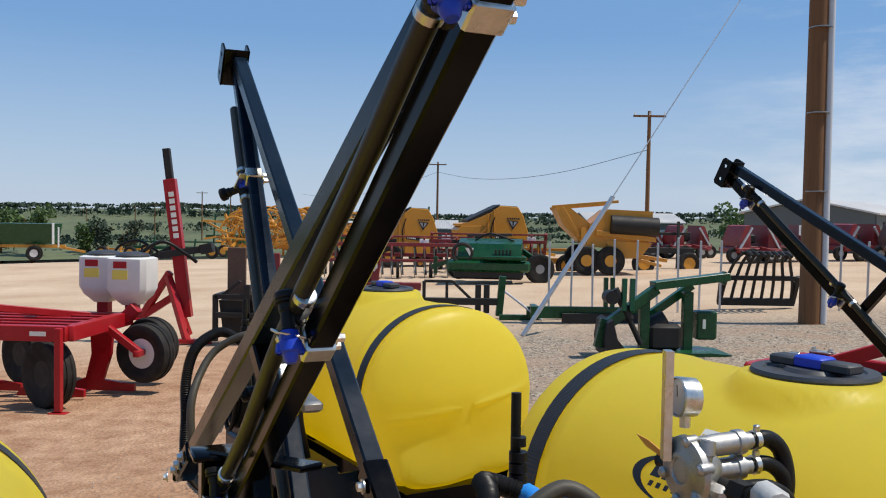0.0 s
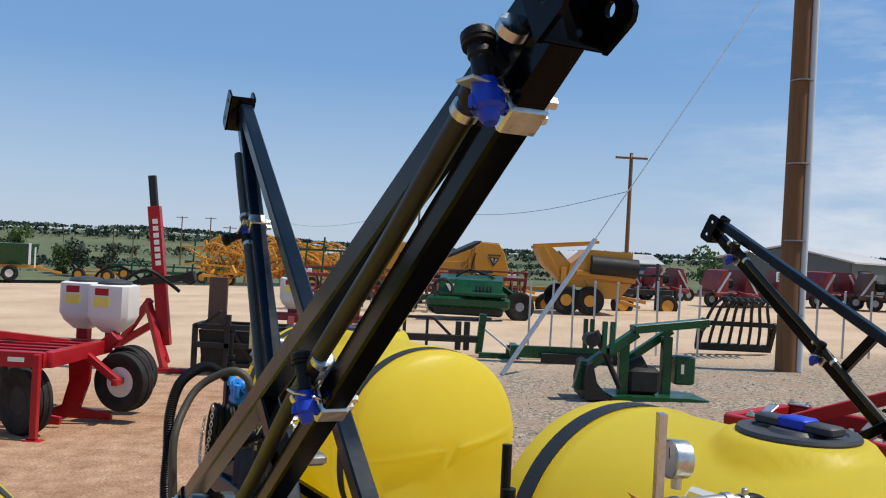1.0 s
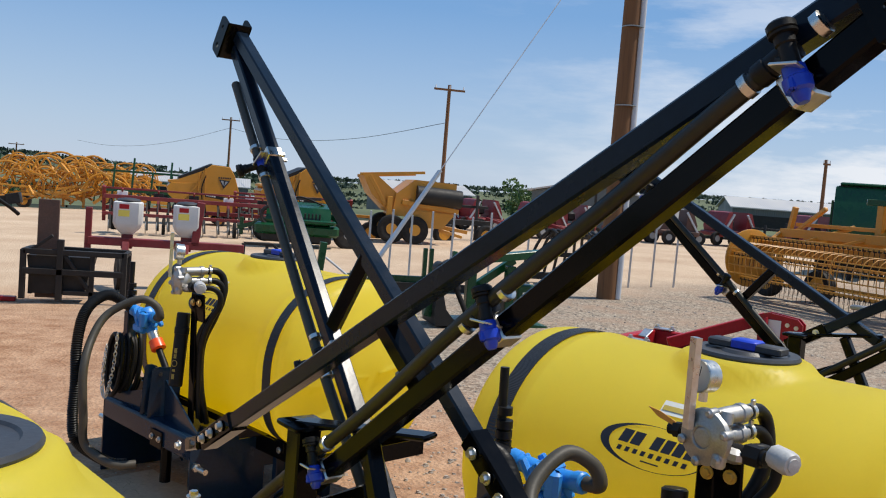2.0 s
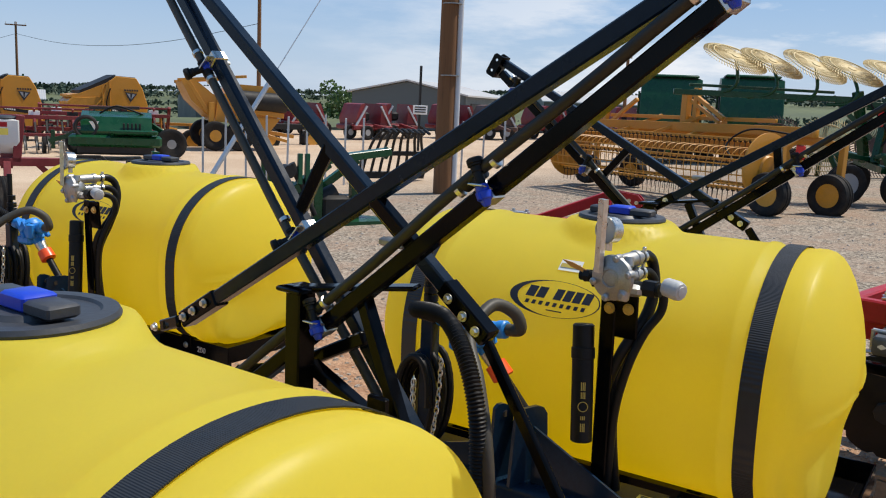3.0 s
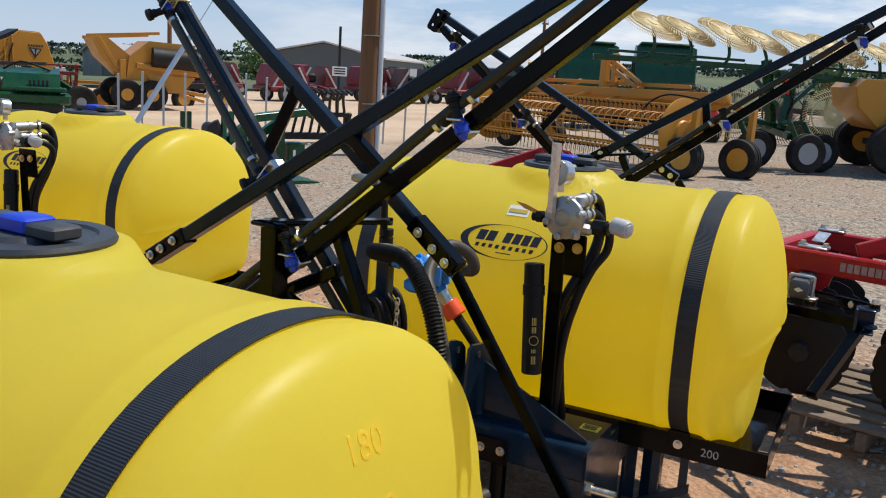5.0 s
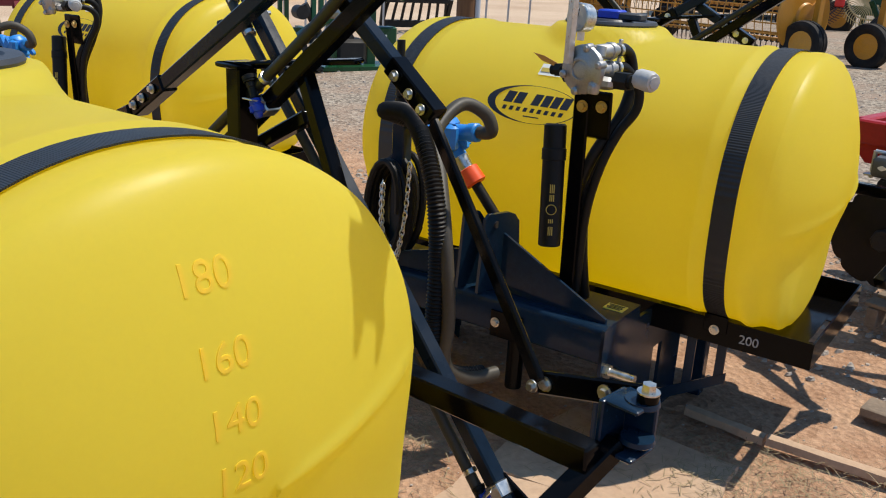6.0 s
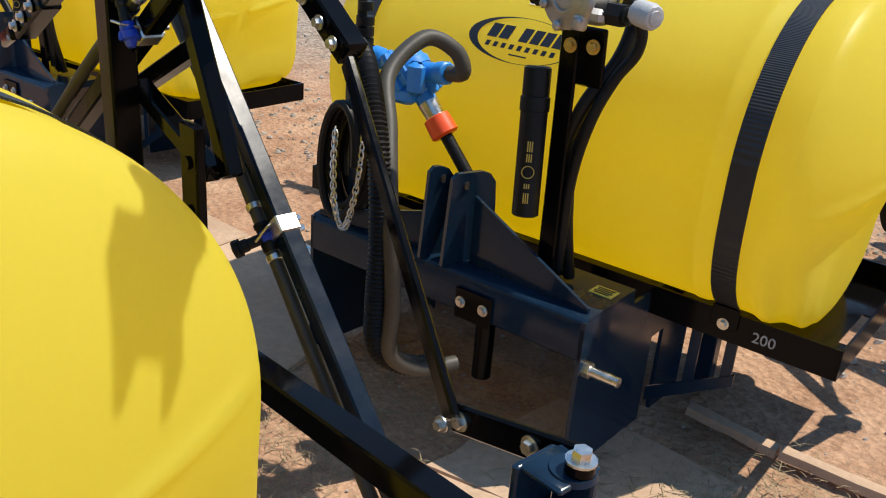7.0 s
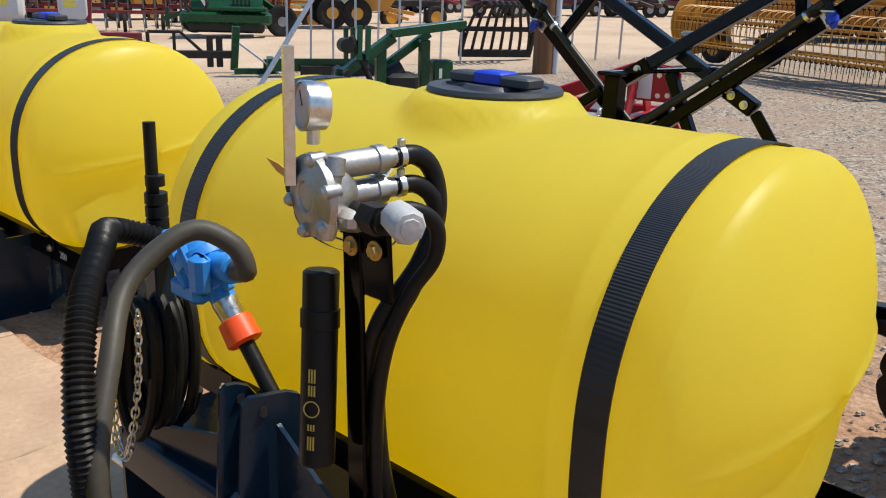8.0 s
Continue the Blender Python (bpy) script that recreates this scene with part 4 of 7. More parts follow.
def boom(parent, name, set_to, y, u0, u1, n0, n1, nozzles, link, brace, skew=0.0, side=1, link_dy=0.0, foot_dy=0.0):
    """One folded boom in the plane y: upper chord u0 to u1, nozzle chord n0 to n1, flat link from the upper chord's foot."""
    def at(p, dy=0.0):
        return V((p[0], y + dy + skew * (p[0] - 0.43), p[1]))

    def mix(a, b, t):
        return (a[0] + (b[0] - a[0]) * t, a[1] + (b[1] - a[1]) * t)
    b = new(name)
    b.parent = parent
    b.matrix_basis = set_to
    bm = bmesh.new()
    e = (at(u1) - at(u0, foot_dy)).normalized()
    bar(bm, at(u0, foot_dy), at(u1) + e * 0.024, 0.039)
    part("upper_chord", bm, M_TUBE, b)
    bm = bmesh.new()
    bar(bm, at(n0), at(n1) + (at(n1) - at(n0)).normalized() * 0.024, 0.039)
    part("nozzle_chord", bm, M_TUBE if side < 0 else M_BLACK, b)
    d = (at(n1) - at(n0)).normalized()
    nn = V((-d.z, 0, d.x))
    if nn.z < 0:
        nn = -nn
    bm = bmesh.new()
    lie = nn * (0.036 if side > 0 else -0.041) + V((0, -0.028 if side > 0 else -0.02, 0))
    pts = [at(mix(n0, n1, t)) + lie * k for t, k in ((0.02, 1.0), (0.2, 1.1), (0.42, 0.95), (0.6, 1.15), (0.8, 1.0), (0.9, 1.0), (0.965, 0.95))]
    hose(bm, pts, 0.0135, 6)
    part("feed_hose", bm, M_HOSE if side < 0 else M_FEED, b, "olive black feed hose")
    for t in nozzles:
        for k in (-0.05, 0.06):
            bm = bmesh.new()
            p = at(mix(n0, n1, t)) + lie + d * k
            turned(bm, p, p + d, ((0, 0.0145), (0.001, 0.0165), (0.012, 0.0165), (0.013, 0.0145)), 14)
            part("hose_clip", bm, M_ZINC, b)
    for t in nozzles:
        p = mix(n0, n1, t)
        nozzle(b, at(p), lie, d, nn, side)
    # gusset at the nozzle chord's foot
    bm = bmesh.new()
    for q0, q1, h0, h1 in ((0.0, 0.05, 0.03, 0.075), (0.17, 0.3, 0.075, 0.02)):
        loft(bm, [[at(n0) + d * q + nn * h + V((0, yy, 0)) for q, h in ((q0, 0.02), (q1, 0.02), (q1, h1), (q0, h0))] for yy in (0.012, 0.018)])
    loft(bm, [[at(n0) + d * q + nn * h + V((0, yy, 0)) for q, h in ((0.05, 0.055), (0.17, 0.055), (0.17, 0.075), (0.05, 0.075))] for yy in (0.012, 0.018)])
    part("foot_gusset", bm, M_BLACK, b)
    # brace
    bm = bmesh.new()
    bar(bm, at(mix(u0, u1, brace[0]), foot_dy * (1 - brace[0])), at(mix(n0, n1, brace[1])), 0.034)
    part("brace", bm, M_BLACK, b)
    # end bracket
    e = (at(u1) - at(u0, foot_dy)).normalized()
    tip = (at(u1) + at(n1)) / 2
    tip = tip + e * 0.03 + V((0, -0.012, 0))
    f = aim(tip, tip + e)
    bm = bmesh.new()
    block(bm, (0, 0, 0.0), (0.072, 0.12, 0.008), f, 0.003)
    bracket = part("end_bracket", bm, M_BLACK, b, "black bracket with holes")
    for k in (-1, 1):
        bm = ear_plate(bmesh.new(), f @ Matrix.Translation((k * 0.036, 0, 0.024)) @ Matrix.Rotation(math.pi / 2, 4, "Z"), 0.12, 0.054, 0.0075, 0.006)
        part("bracket_ear", bm, M_BLACK, bracket)
    # splice with bolts and the link
    bm = bmesh.new()
    g = (at(u1) - at(u0, foot_dy)).normalized()
    bar(bm, at(u0, foot_dy) - g * 0.02, at(u0, foot_dy) + g * 0.16, 0.048, 0.048)
    part("splice", bm, M_BLACK, b)
    for p in [at(u0, foot_dy) + g * k + V((0, -0.027, 0)) for k in (0.01, 0.06, 0.12)] + [at(link, link_dy) + V((0, -0.022, 0))]:
        bm = bmesh.new()
        bolt(bm, p, (0, -1, 0), 0.009)
        part("splice_bolt", bm, M_ZINC, b, "zinc-plated bolt")
    bm = bmesh.new()
    bar(bm, at(u0, foot_dy) - g * 0.03 - V((0, 0.02, 0)), at(link, link_dy), 0.016, 0.036)
    part("link_bar", bm, M_BLACK, b, "flat steel link bar")
    return b


def hinge(parent, c, s, arm_end):
    """The end hinge of the centre section: a bracket with a bolt, and the fold arm that runs from it down to the cradle."""
    c = V(c)
    low = c - V((0, 0, 0.022))
    bm = bmesh.new()
    block(bm, low + V((-s * 0.05, -0.015, 0)), (0.012, 0.08, 0.105), cut=0.003)
    for z in (0.05, -0.025):
        turned(bm, low + V((0, 0, z - 0.006)), low + V((0, 0, z + 1)), ((0, 0.03), (0.003, 0.033), (0.012, 0.031)), 20)
    block(bm, low + V((-s * 0.015, 0.03, 0)), (0.065, 0.012, 0.105), cut=0.003)
    block(bm, low + V((-s * 0.015, -0.01, 0.048)), (0.07, 0.075, 0.01), cut=0.003)
    block(bm, low + V((-s * 0.015, -0.01, -0.048)), (0.07, 0.075, 0.01), cut=0.003)
    part("hinge_bracket", bm, M_NAVY, parent, "navy hinge bracket")
    bm = bmesh.new()
    rod(bm, low + V((s * 0.01, 0, 0.055)), c + V((s * 0.01, 0, 0.052)), 0.02, seg=16)
    part("hinge_spacer", bm, M_BLACK, parent)
    bm = bmesh.new()
    bolt(bm, c + V((s * 0.01, 0, 0.05)), (0, 0, 1), 0.014, 0.014)
    part("hinge_bolt", bm, M_ZINC, parent, "zinc-plated hinge bolt")
    bm = bmesh.new()
    bar(bm, c + V((-s * 0.03, -0.02, -0.06)), arm_end, 0.042)
    part("fold_arm", bm, M_BLACK, parent)


def hinge_link(parent, p, q, bolts):
    """The flat strip from the boom's link to the hinge, bolted through."""
    p, q = V(p), V(q)
    bm = bmesh.new()
    bar(bm, p, q, 0.012, 0.05)
    strip = part("hinge_link", bm, M_BLACK, parent)
    for t in bolts:
        bm = bmesh.new()
        bolt(bm, p.lerp(q, t) + V((0, -0.006, 0)), (0, -1, 0), 0.011)
        part("link_bolt", bm, M_ZINC, strip, "zinc-plated bolt")


def boom_frame(parent, y=0.8, swung=False):
    """The centre section behind the tank that carries both booms; swung: its right-hand end is folded forwards."""
    bm = bmesh.new()
    bar(bm, (-0.93, y - 0.09, 0.545), (0.78 if swung else 0.93, y - 0.09, 0.65), 0.05, 0.05)
    part("centre_tube", bm, M_BLACK, parent)
    for s in (-1, 1):
        if swung and s > 0:
            bm = bmesh.new()
            bar(bm, (0.76, 0.7, 0.62), (1.17, 0.43, 0.665), 0.045)
            part("swung_tube", bm, M_BLACK, parent)
            hinge(parent, (1.2, 0.38, 0.715), 1, (1.045, 0.04, 0.44))
            hinge_link(parent, (0.82, 1.0, 0.645), (1.2, 0.41, 0.735), (0.36, 0.8))
        else:
            hinge(parent, (s * 0.96, y, 0.715), s, (s * 0.87, y - 0.42, 0.44))
            hinge_link(parent, (s * 0.695, y + 0.045, 0.664), (s * 0.95, y + 0.035, 0.735), (0.1, 0.66))
        bm = bmesh.new()
        bar(bm, (s * 0.3, 0.1, 0.38), (s * 0.3, y - 0.1, 0.6 + s * 0.02), 0.05)
        part("carrier_arm", bm, M_BLACK, parent)
    bm = bmesh.new()
    bar(bm, (-0.16, y - 0.08, 0.2), (-0.16, y - 0.08, 1.2), 0.055)
    part("mast_post", bm, M_BLACK, parent)
    bm = bmesh.new()
    bar(bm, (0.13, y - 0.08, 0.2), (0.13, y - 0.08, 1.0), 0.06, 0.02)
    for z in [0.3 + 0.09 * k for k in range(8)]:
        rod(bm, (0.13, y - 0.095, z), (0.13, y - 0.085, z), 0.012, seg=10)
    part("slotted_post", bm, M_BLACK, parent)
    bm = bmesh.new()
    bar(bm, (-0.18, y - 0.08, 1.205), (0.12, y + 0.05, 1.24), 0.05, 0.012)
    block(bm, (-0.16, y - 0.08, 1.205), (0.09, 0.09, 0.012), cut=0.003)
    part("boom_rest", bm, M_BLACK, parent)
    bm = bmesh.new()
    bar(bm, (-0.16, y - 0.04, 1.0), (0.13, y - 0.04, 0.9), 0.035)
    bar(bm, (0.0, y - 0.02, 1.22), (0.16, y - 0.02, 0.9), 0.035)
    bar(bm, (-0.3, y, 0.95), (0.0, y, 1.1), 0.035)
    part("mast_brace", bm, M_BLACK, parent)
    bm = bmesh.new()
    block(bm, (0.03, y + 0.06, 1.335), (0.09, 0.04, 0.02), cut=0.005)
    part("boom_latch", bm, M_STEEL, parent, "zinc-plated transport latch")


def field_sprayer(x, y, rz, label, booms=None, marks=False, boom_pose=None, loop=0.0, z=0.0, rack_y=0.8, swung=False):
    s = empty("field_sprayer", pose(x, y, z, 0, 0, rz), label, "sprayer", "sprayers in the row")
    cradle(s)
    for ob in s.children:
        ob.matrix_basis = Matrix.Translation((-0.02, 0.11, -0.055)) @ ob.matrix_basis
    tank_unit(s, marks)
    hitch(s)
    control(s)
    pump(s, loop)
    if booms:
        set_to = pose(x, y, z, 0, 0, rz).inverted() @ boom_pose if boom_pose else Matrix()
        rack = new("boom_frame")
        rack.parent = s
        rack.matrix_basis = set_to
        boom_frame(rack, rack_y, swung)
        for b in booms:
            boom(s, "folded_boom", set_to, **b)
    return s


field_sprayer(0.958, 2.245, -58, "yellow tank sprayer with black crossed booms, on bare dirt", boom_pose=pose(1.092, 2.447, 0.015, 0, 0, -58), swung=True, booms=(
    dict(y=0.83, u0=(0.25, 1.14), u1=(-1.03, 1.84), n0=(0.1, 0.78), n1=(-1.05, 1.785), nozzles=(0.1, 0.55, 0.92), link=(0.55, 0.75), brace=(0.45, 0.5)),
    dict(y=0.77, u0=(-0.2, 1.16), u1=(1.08, 1.945), n0=(-0.3, 0.83), n1=(1.10, 1.885), nozzles=(0.1, 0.55, 0.92), link=(-0.6, 0.9), brace=(0.45, 0.5))))
field_sprayer(-1.1, 1.28, -61.3, "yellow tank sprayer with raised gallon figures and folded black booms", marks=True, z=-0.025, rack_y=0.83, boom_pose=pose(-1.055, 1.283, -0.037, 0, 0, -67), booms=(
    dict(y=0.90, skew=-0.03, side=-1, foot_dy=0.09, u0=(0.24, 1.134), u1=(-1.10, 2.125), n0=(0.80, 0.165), n1=(-1.12, 2.085), nozzles=(0.10, 0.326, 0.60, 0.84), link=(0.71, 0.672), link_dy=-0.03, brace=(0.42, 0.62)),
    dict(y=0.824, skew=0.07, u0=(-0.66, 1.034), u1=(0.897, 1.974), n0=(-0.55, 0.765), n1=(0.921, 1.930), nozzles=(0.30, 0.628, 0.955), link=(-0.80, 0.98), brace=(0.45, 0.5))))
field_sprayer(-0.405, 4.84, -58, "yellow tank sprayer with blue pump, further along the row", loop=0.12)


# ---- other machines ----
def wheel(parent, c, axis, r, w, rim_material, rim=0.55, lugs=0):
    """A wheel: ribbed tyre with a dished rim in it."""
    c, a = V(c), V(axis).normalized()
    bm = bmesh.new()
    k = w / 2
    prof = ((-k * 0.7, r * rim), (-k * 0.95, r * 0.72), (-k, r * 0.82), (-k * 0.9, r * 0.95), (-k * 0.6, r * 0.99), (-k * 0.5, r), (-k * 0.4, r * 0.97), (-k * 0.12, r * 0.97), (-k * 0.1, r),
            (k * 0.1, r), (k * 0.12, r * 0.97), (k * 0.4, r * 0.97), (k * 0.5, r), (k * 0.6, r * 0.99), (k * 0.9, r * 0.95), (k, r * 0.82), (k * 0.95, r * 0.72), (k * 0.7, r * rim))
    m = aim(c, c + a)
    seg = 36
    loft(bm, [[m @ V((rr * math.cos(2 * math.pi * i / seg), rr * math.sin(2 * math.pi * i / seg), z)) for i in range(seg)] for z, rr in prof], caps=False)
    for i in range(lugs):
        for s in (-1, 1):
            t = 2 * math.pi * (i + 0.5 * (s > 0)) / lugs
            block(bm, (r * 0.985, 0, s * k * 0.5), (r * 0.06, r * 0.07, k * 0.9), m @ Matrix.Rotation(t, 4, "Z") @ Matrix.Rotation(s * 0.5, 4, "X"))
    tyre = part("tyre", bm, M_TYRE, parent)
    bm = bmesh.new()
    q = r * rim
    turned(bm, c - a * k * 0.7, c + a, ((0, q * 1.02), (k * 0.12, q * 1.06), (k * 0.2, q * 0.95), (k * 0.5, q * 0.9), (k * 0.6, q * 0.45), (k * 0.8, q * 0.42), (k * 0.85, q * 0.25), (k * 1.0, q * 0.25), (k * 1.05, 0),
                                        ), 28)
    turned(bm, c + a * k * 0.7, c - a, ((0, q * 1.02), (k * 0.12, q * 1.06), (k * 0.2, q * 0.95), (k * 0.5, q * 0.9), (k * 0.55, q * 0.4), (k * 0.4, q * 0.2), (k * 0.4, 0)), 28)
    part("rim", bm, rim_material, tyre)
    return tyre


def bars(parent, name, material, rows, w=0.06, label=""):
    """Square tubes, one part each: rows of (p, q) or (p, q, w, h)."""
    for row in rows:
        bm = bmesh.new()
        p, q = row[0], row[1]
        bar(bm, p, q, row[2] if len(row) > 2 else w, row[3] if len(row) > 3 else None, cut=0.006)
        part(name, bm, material, parent, label)


M_HUB_AMBER = surface("amber_hub", (0.62, 0.28, 0.02), 0.45, vary=0.15, dirt=DUST, dirt_amount=0.2)
M_HUB_WHITE = surface("white_hub", (0.7, 0.68, 0.64), 0.5, vary=0.1, dirt=DUST, dirt_amount=0.25)
M_HUB_GREY = surface("grey_hub", (0.3, 0.31, 0.31), 0.45, vary=0.1, dirt=DUST, dirt_amount=0.2)
M_DARK = surface("dark_machine_steel", (0.016, 0.015, 0.014), 0.55, vary=0.3, scale=8, bump=0.3, dirt=DUST, dirt_amount=0.04, spec=0.3)
M_BLADE = surface("dark_disc_blade", (0.008, 0.0065, 0.0055), 0.5, vary=0.25, scale=8, bump=0.2, dirt=(0.06, 0.035, 0.02), dirt_amount=0.15, spec=0.25)
M_SILVER = surface("silver_clamp", (0.5, 0.51, 0.53), 0.35, metal=0.85, vary=0.2, scale=20)
M_TUB = surface("white_polyethylene", (0.78, 0.78, 0.75), 0.5, vary=0.05, dirt=DUST, dirt_amount=0.08, translucent=0.15)
M_RUSTRED = surface("faded_brown_paint", (0.11, 0.055, 0.04), 0.7, vary=0.3, scale=3, bump=0.3)
M_SAFETY = surface("red_safety_plastic", (0.75, 0.03, 0.02), 0.45, vary=0.05)


# -- disc harrows --
M_GANG = surface("dark_grey_gang_paint", (0.07, 0.075, 0.08), 0.4, vary=0.2, scale=8, bump=0.15, dirt=DUST, dirt_amount=0.1)
M_WORNPRINT = surface("worn_grey_print", (0.3, 0.2, 0.19), 0.6, vary=0.3, scale=40, bump=0)


def blade_mesh(r):
    """A notched, dished disc on the y axis."""
    bm = bmesh.new()
    seg = 72
    outer = []
    for i in range(seg):
        a = 2 * math.pi * i / seg
        t = (a / (2 * math.pi) * 9) % 1
        outer.append(r * (1 - 0.075 * max(0, 1 - abs(t - 0.5) / 0.16)))
    rows = []
    for f, dy in ((0.06, 0.0), (0.5, 0.008), (0.9, 0.026), (1.0, 0.032)):
        rows.append([V(((outer[i] if f == 1 else f * r) * math.cos(2 * math.pi * i / seg), dy, (outer[i] if f == 1 else f * r) * math.sin(2 * math.pi * i / seg))) for i in range(seg)])
    back = [[p + V((0, 0.006, 0)) for p in row] for row in rows[::-1]]
    return loft(bm, rows + back, caps=True)


BLADE = finish(blade_mesh(0.225), 50)
BLADE.name = "blade"
BLADE.materials.append(M_BLADE)


def disc_harrow(x, y, rz, label, z=0.0):
    h = empty("disc_harrow", pose(x, y, z, 0, 0, rz), label, "disc harrow", "disc harrows")
    zt = 0.83
    L, front, rear = 0.43, -0.41, 0.28
    for yy in (front, rear):
        bm = bmesh.new()
        bar(bm, (-L, yy, zt), (L + 0.04, yy, zt), 0.06, 0.1, cut=0.008)
        part("side_beam", bm, M_RED, h)
    for xx in (-L, L):
        bm = bmesh.new()
        bar(bm, (xx, front + 0.03, zt), (xx, rear - 0.03, zt), 0.06, 0.096, cut=0.008)
        part("cross_beam", bm, M_RED, h)
    for yy in (-0.36, 0.22):
        bm = bmesh.new()
        plate(bm, ((0.43, zt - 0.05), (0.45, zt + 0.05), (0.5, zt + 0.04), (0.615, zt - 0.15), (0.61, zt - 0.185), (0.56, zt - 0.19)), 0.014, Matrix.Translation((0, yy, 0)))
        part("lower_ear", bm, M_RED, h)
        bm = bmesh.new()
        rod(bm, (0.585, yy - 0.045, zt - 0.16), (0.585, yy + 0.03, zt - 0.16), 0.018)
        part("hitch_pin", bm, M_ZINC, h)
        # stiff plate under the beam where the gang hangs
        for xx in (-0.28, 0.3):
            bm = bmesh.new()
            plate(bm, ((xx - 0.14, zt - 0.03), (xx + 0.15, zt - 0.03), (xx + 0.13, zt - 0.1), (xx + 0.1, zt - 0.13), (xx - 0.09, zt - 0.13), (xx - 0.12, zt - 0.1)), 0.012, Matrix.Translation((0, front + 0.0 if yy < 0 else rear, 0)))
            part("gang_plate", bm, M_RED, h)
    # mast
    for k in (-1, 1):
        bm = bmesh.new()
        bar(bm, (0.42, k * 0.14 - 0.06, zt + 0.04), (0.42, k * 0.03 - 0.06, 1.1), 0.016, 0.07)
        part("mast", bm, M_RED, h)
    bm = bmesh.new()
    out = [(0.37, 0.95), (0.37, 1.12), (0.42, 1.14), (0.59, 1.12), (0.62, 1.09), (0.62, 0.98), (0.59, 0.95)]
    plate(bm, out, 0.014, Matrix.Translation((0, -0.09, 0)))
    plate(bm, out, 0.014, Matrix.Translation((0, -0.03, 0)))
    mast = part("mast_plate", bm, M_RED, h)
    bm = bmesh.new()
    plate(bm, ((0.425, 0.96), (0.5, 0.96), (0.5, 1.1), (0.425, 1.1)), 0.002, Matrix.Translation((0, -0.0985, 0)))
    part("mast_label", bm, M_PAPER, mast, "white paper label")
    for px, pz in ((0.535, 1.08), (0.585, 1.07), (0.535, 0.98), (0.585, 0.985)):
        bm = bmesh.new()
        rod(bm, (px, -0.101, pz), (px, -0.096, pz), 0.013)
        part("pin_hole", bm, M_ZINC, mast)
    bm = bmesh.new()
    bar(bm, (0.4, -0.06, 1.1), (-0.06, -0.37, zt + 0.07), 0.03, 0.07)
    part("mast_brace", bm, M_RED, h)
    # gangs: square beam under the frame, axle and blades below it
    zg = zt - 0.09
    for gx, sk in ((0.24, -0.16), (-0.31, -0.16)):
        def at(t, zz):
            return V((gx + sk * t, t, zz))
        bm = bmesh.new()
        bar(bm, at(-0.68, zg), at(0.42, zg), 0.078, 0.078, cut=0.01)
        gang = part("gang_beam", bm, M_GANG, h, "dark grey square gang beam")
        bm = bmesh.new()
        plate(bm, ((-0.022, 0), (0, -0.011), (0.022, 0), (0, 0.011)), 0.002, Matrix.Translation(at(-0.6815, zg)))
        part("beam_sticker", bm, M_PAPER, gang, "small white sticker")
        bm = bmesh.new()
        rod(bm, at(-0.38, 0.37), at(0.7, 0.37), 0.022)
        part("gang_axle", bm, M_DARK, h)
        for k in range(5):
            t = -0.34 + 0.245 * k
            o = new("blade", BLADE)
            o.parent = h
            o.matrix_basis = pose(gx + sk * t, t, 0.37, 0, 17 * k, math.degrees(-sk))
            bm = bmesh.new()
            rod(bm, at(t + 0.035, 0.37), at(t + 0.22, 0.37), 0.045, seg=14)
            part("spool", bm, M_DARK, h)
        bm = bmesh.new()
        turned(bm, at(-0.375, 0.37), at(-0.3, 0.37), ((0, 0.02), (0.001, 0.045), (0.01, 0.05), (0.05, 0.05)), 8)
        part("axle_nut", bm, M_DARK, h)
        for t in (-0.22, 0.23):
            bm = bmesh.new()
            bar(bm, at(t, zg), at(t, 0.4), 0.06, 0.02)
            part("hanger", bm, M_DARK, h)
        # U-bolts round the beam at both side beams and at the outer end
        for t, out_side in ((-0.6, True), (-0.36, False), (0.28, False)):
            bm = bmesh.new()
            for d in (-0.052, 0.052):
                rod(bm, at(t, zg - 0.06) + V((d, 0, 0)), at(t, zg + (0.05 if out_side else 0.17)) + V((d, 0, 0)), 0.0085, seg=8)
            if out_side:
                rod(bm, at(t, zg + 0.048) + V((-0.052, 0, 0)), at(t, zg + 0.048) + V((0.052, 0, 0)), 0.0085, seg=8)
                block(bm, at(t, zg - 0.045), (0.15, 0.05, 0.01), cut=0.003)
            else:
                block(bm, at(t, zg + 0.148), (0.13, 0.07, 0.012), cut=0.003)
                for d in (-0.052, 0.052):
                    bolt(bm, at(t, zg + 0.156) + V((d, 0, 0)), (0, 0, 1), 0.014, 0.014)
            part("clamp", bm, M_SILVER, h, "silver clamp with U-bolts")
        bm = bmesh.new()
        bar(bm, at(-0.28, zg + 0.16), at(-0.2, zg + 0.2) + V((0.02, 0, 0)), 0.06, 0.008)
        part("angle_lever", bm, M_SILVER, h)
    bm = letters("1D78", 0.05)
    bm.transform(Matrix.Translation((0.305, front - 0.032, zt + 0.0)) @ Matrix.Rotation(math.pi / 2, 4, "X"))
    part("model_mark", bm, M_PAPER, h, "white 1D78 lettering")
    for k in range(8):
        bm = bmesh.new()
        plate(bm, ((-0.014, -0.02), (0.01, -0.02), (0.01, 0.02), (-0.014, 0.02)), 0.002, Matrix.Translation((-0.09 + 0.03 * k, front - 0.0315, zt)))
        part("name_bar", bm, M_WORNPRINT, h)
    return h


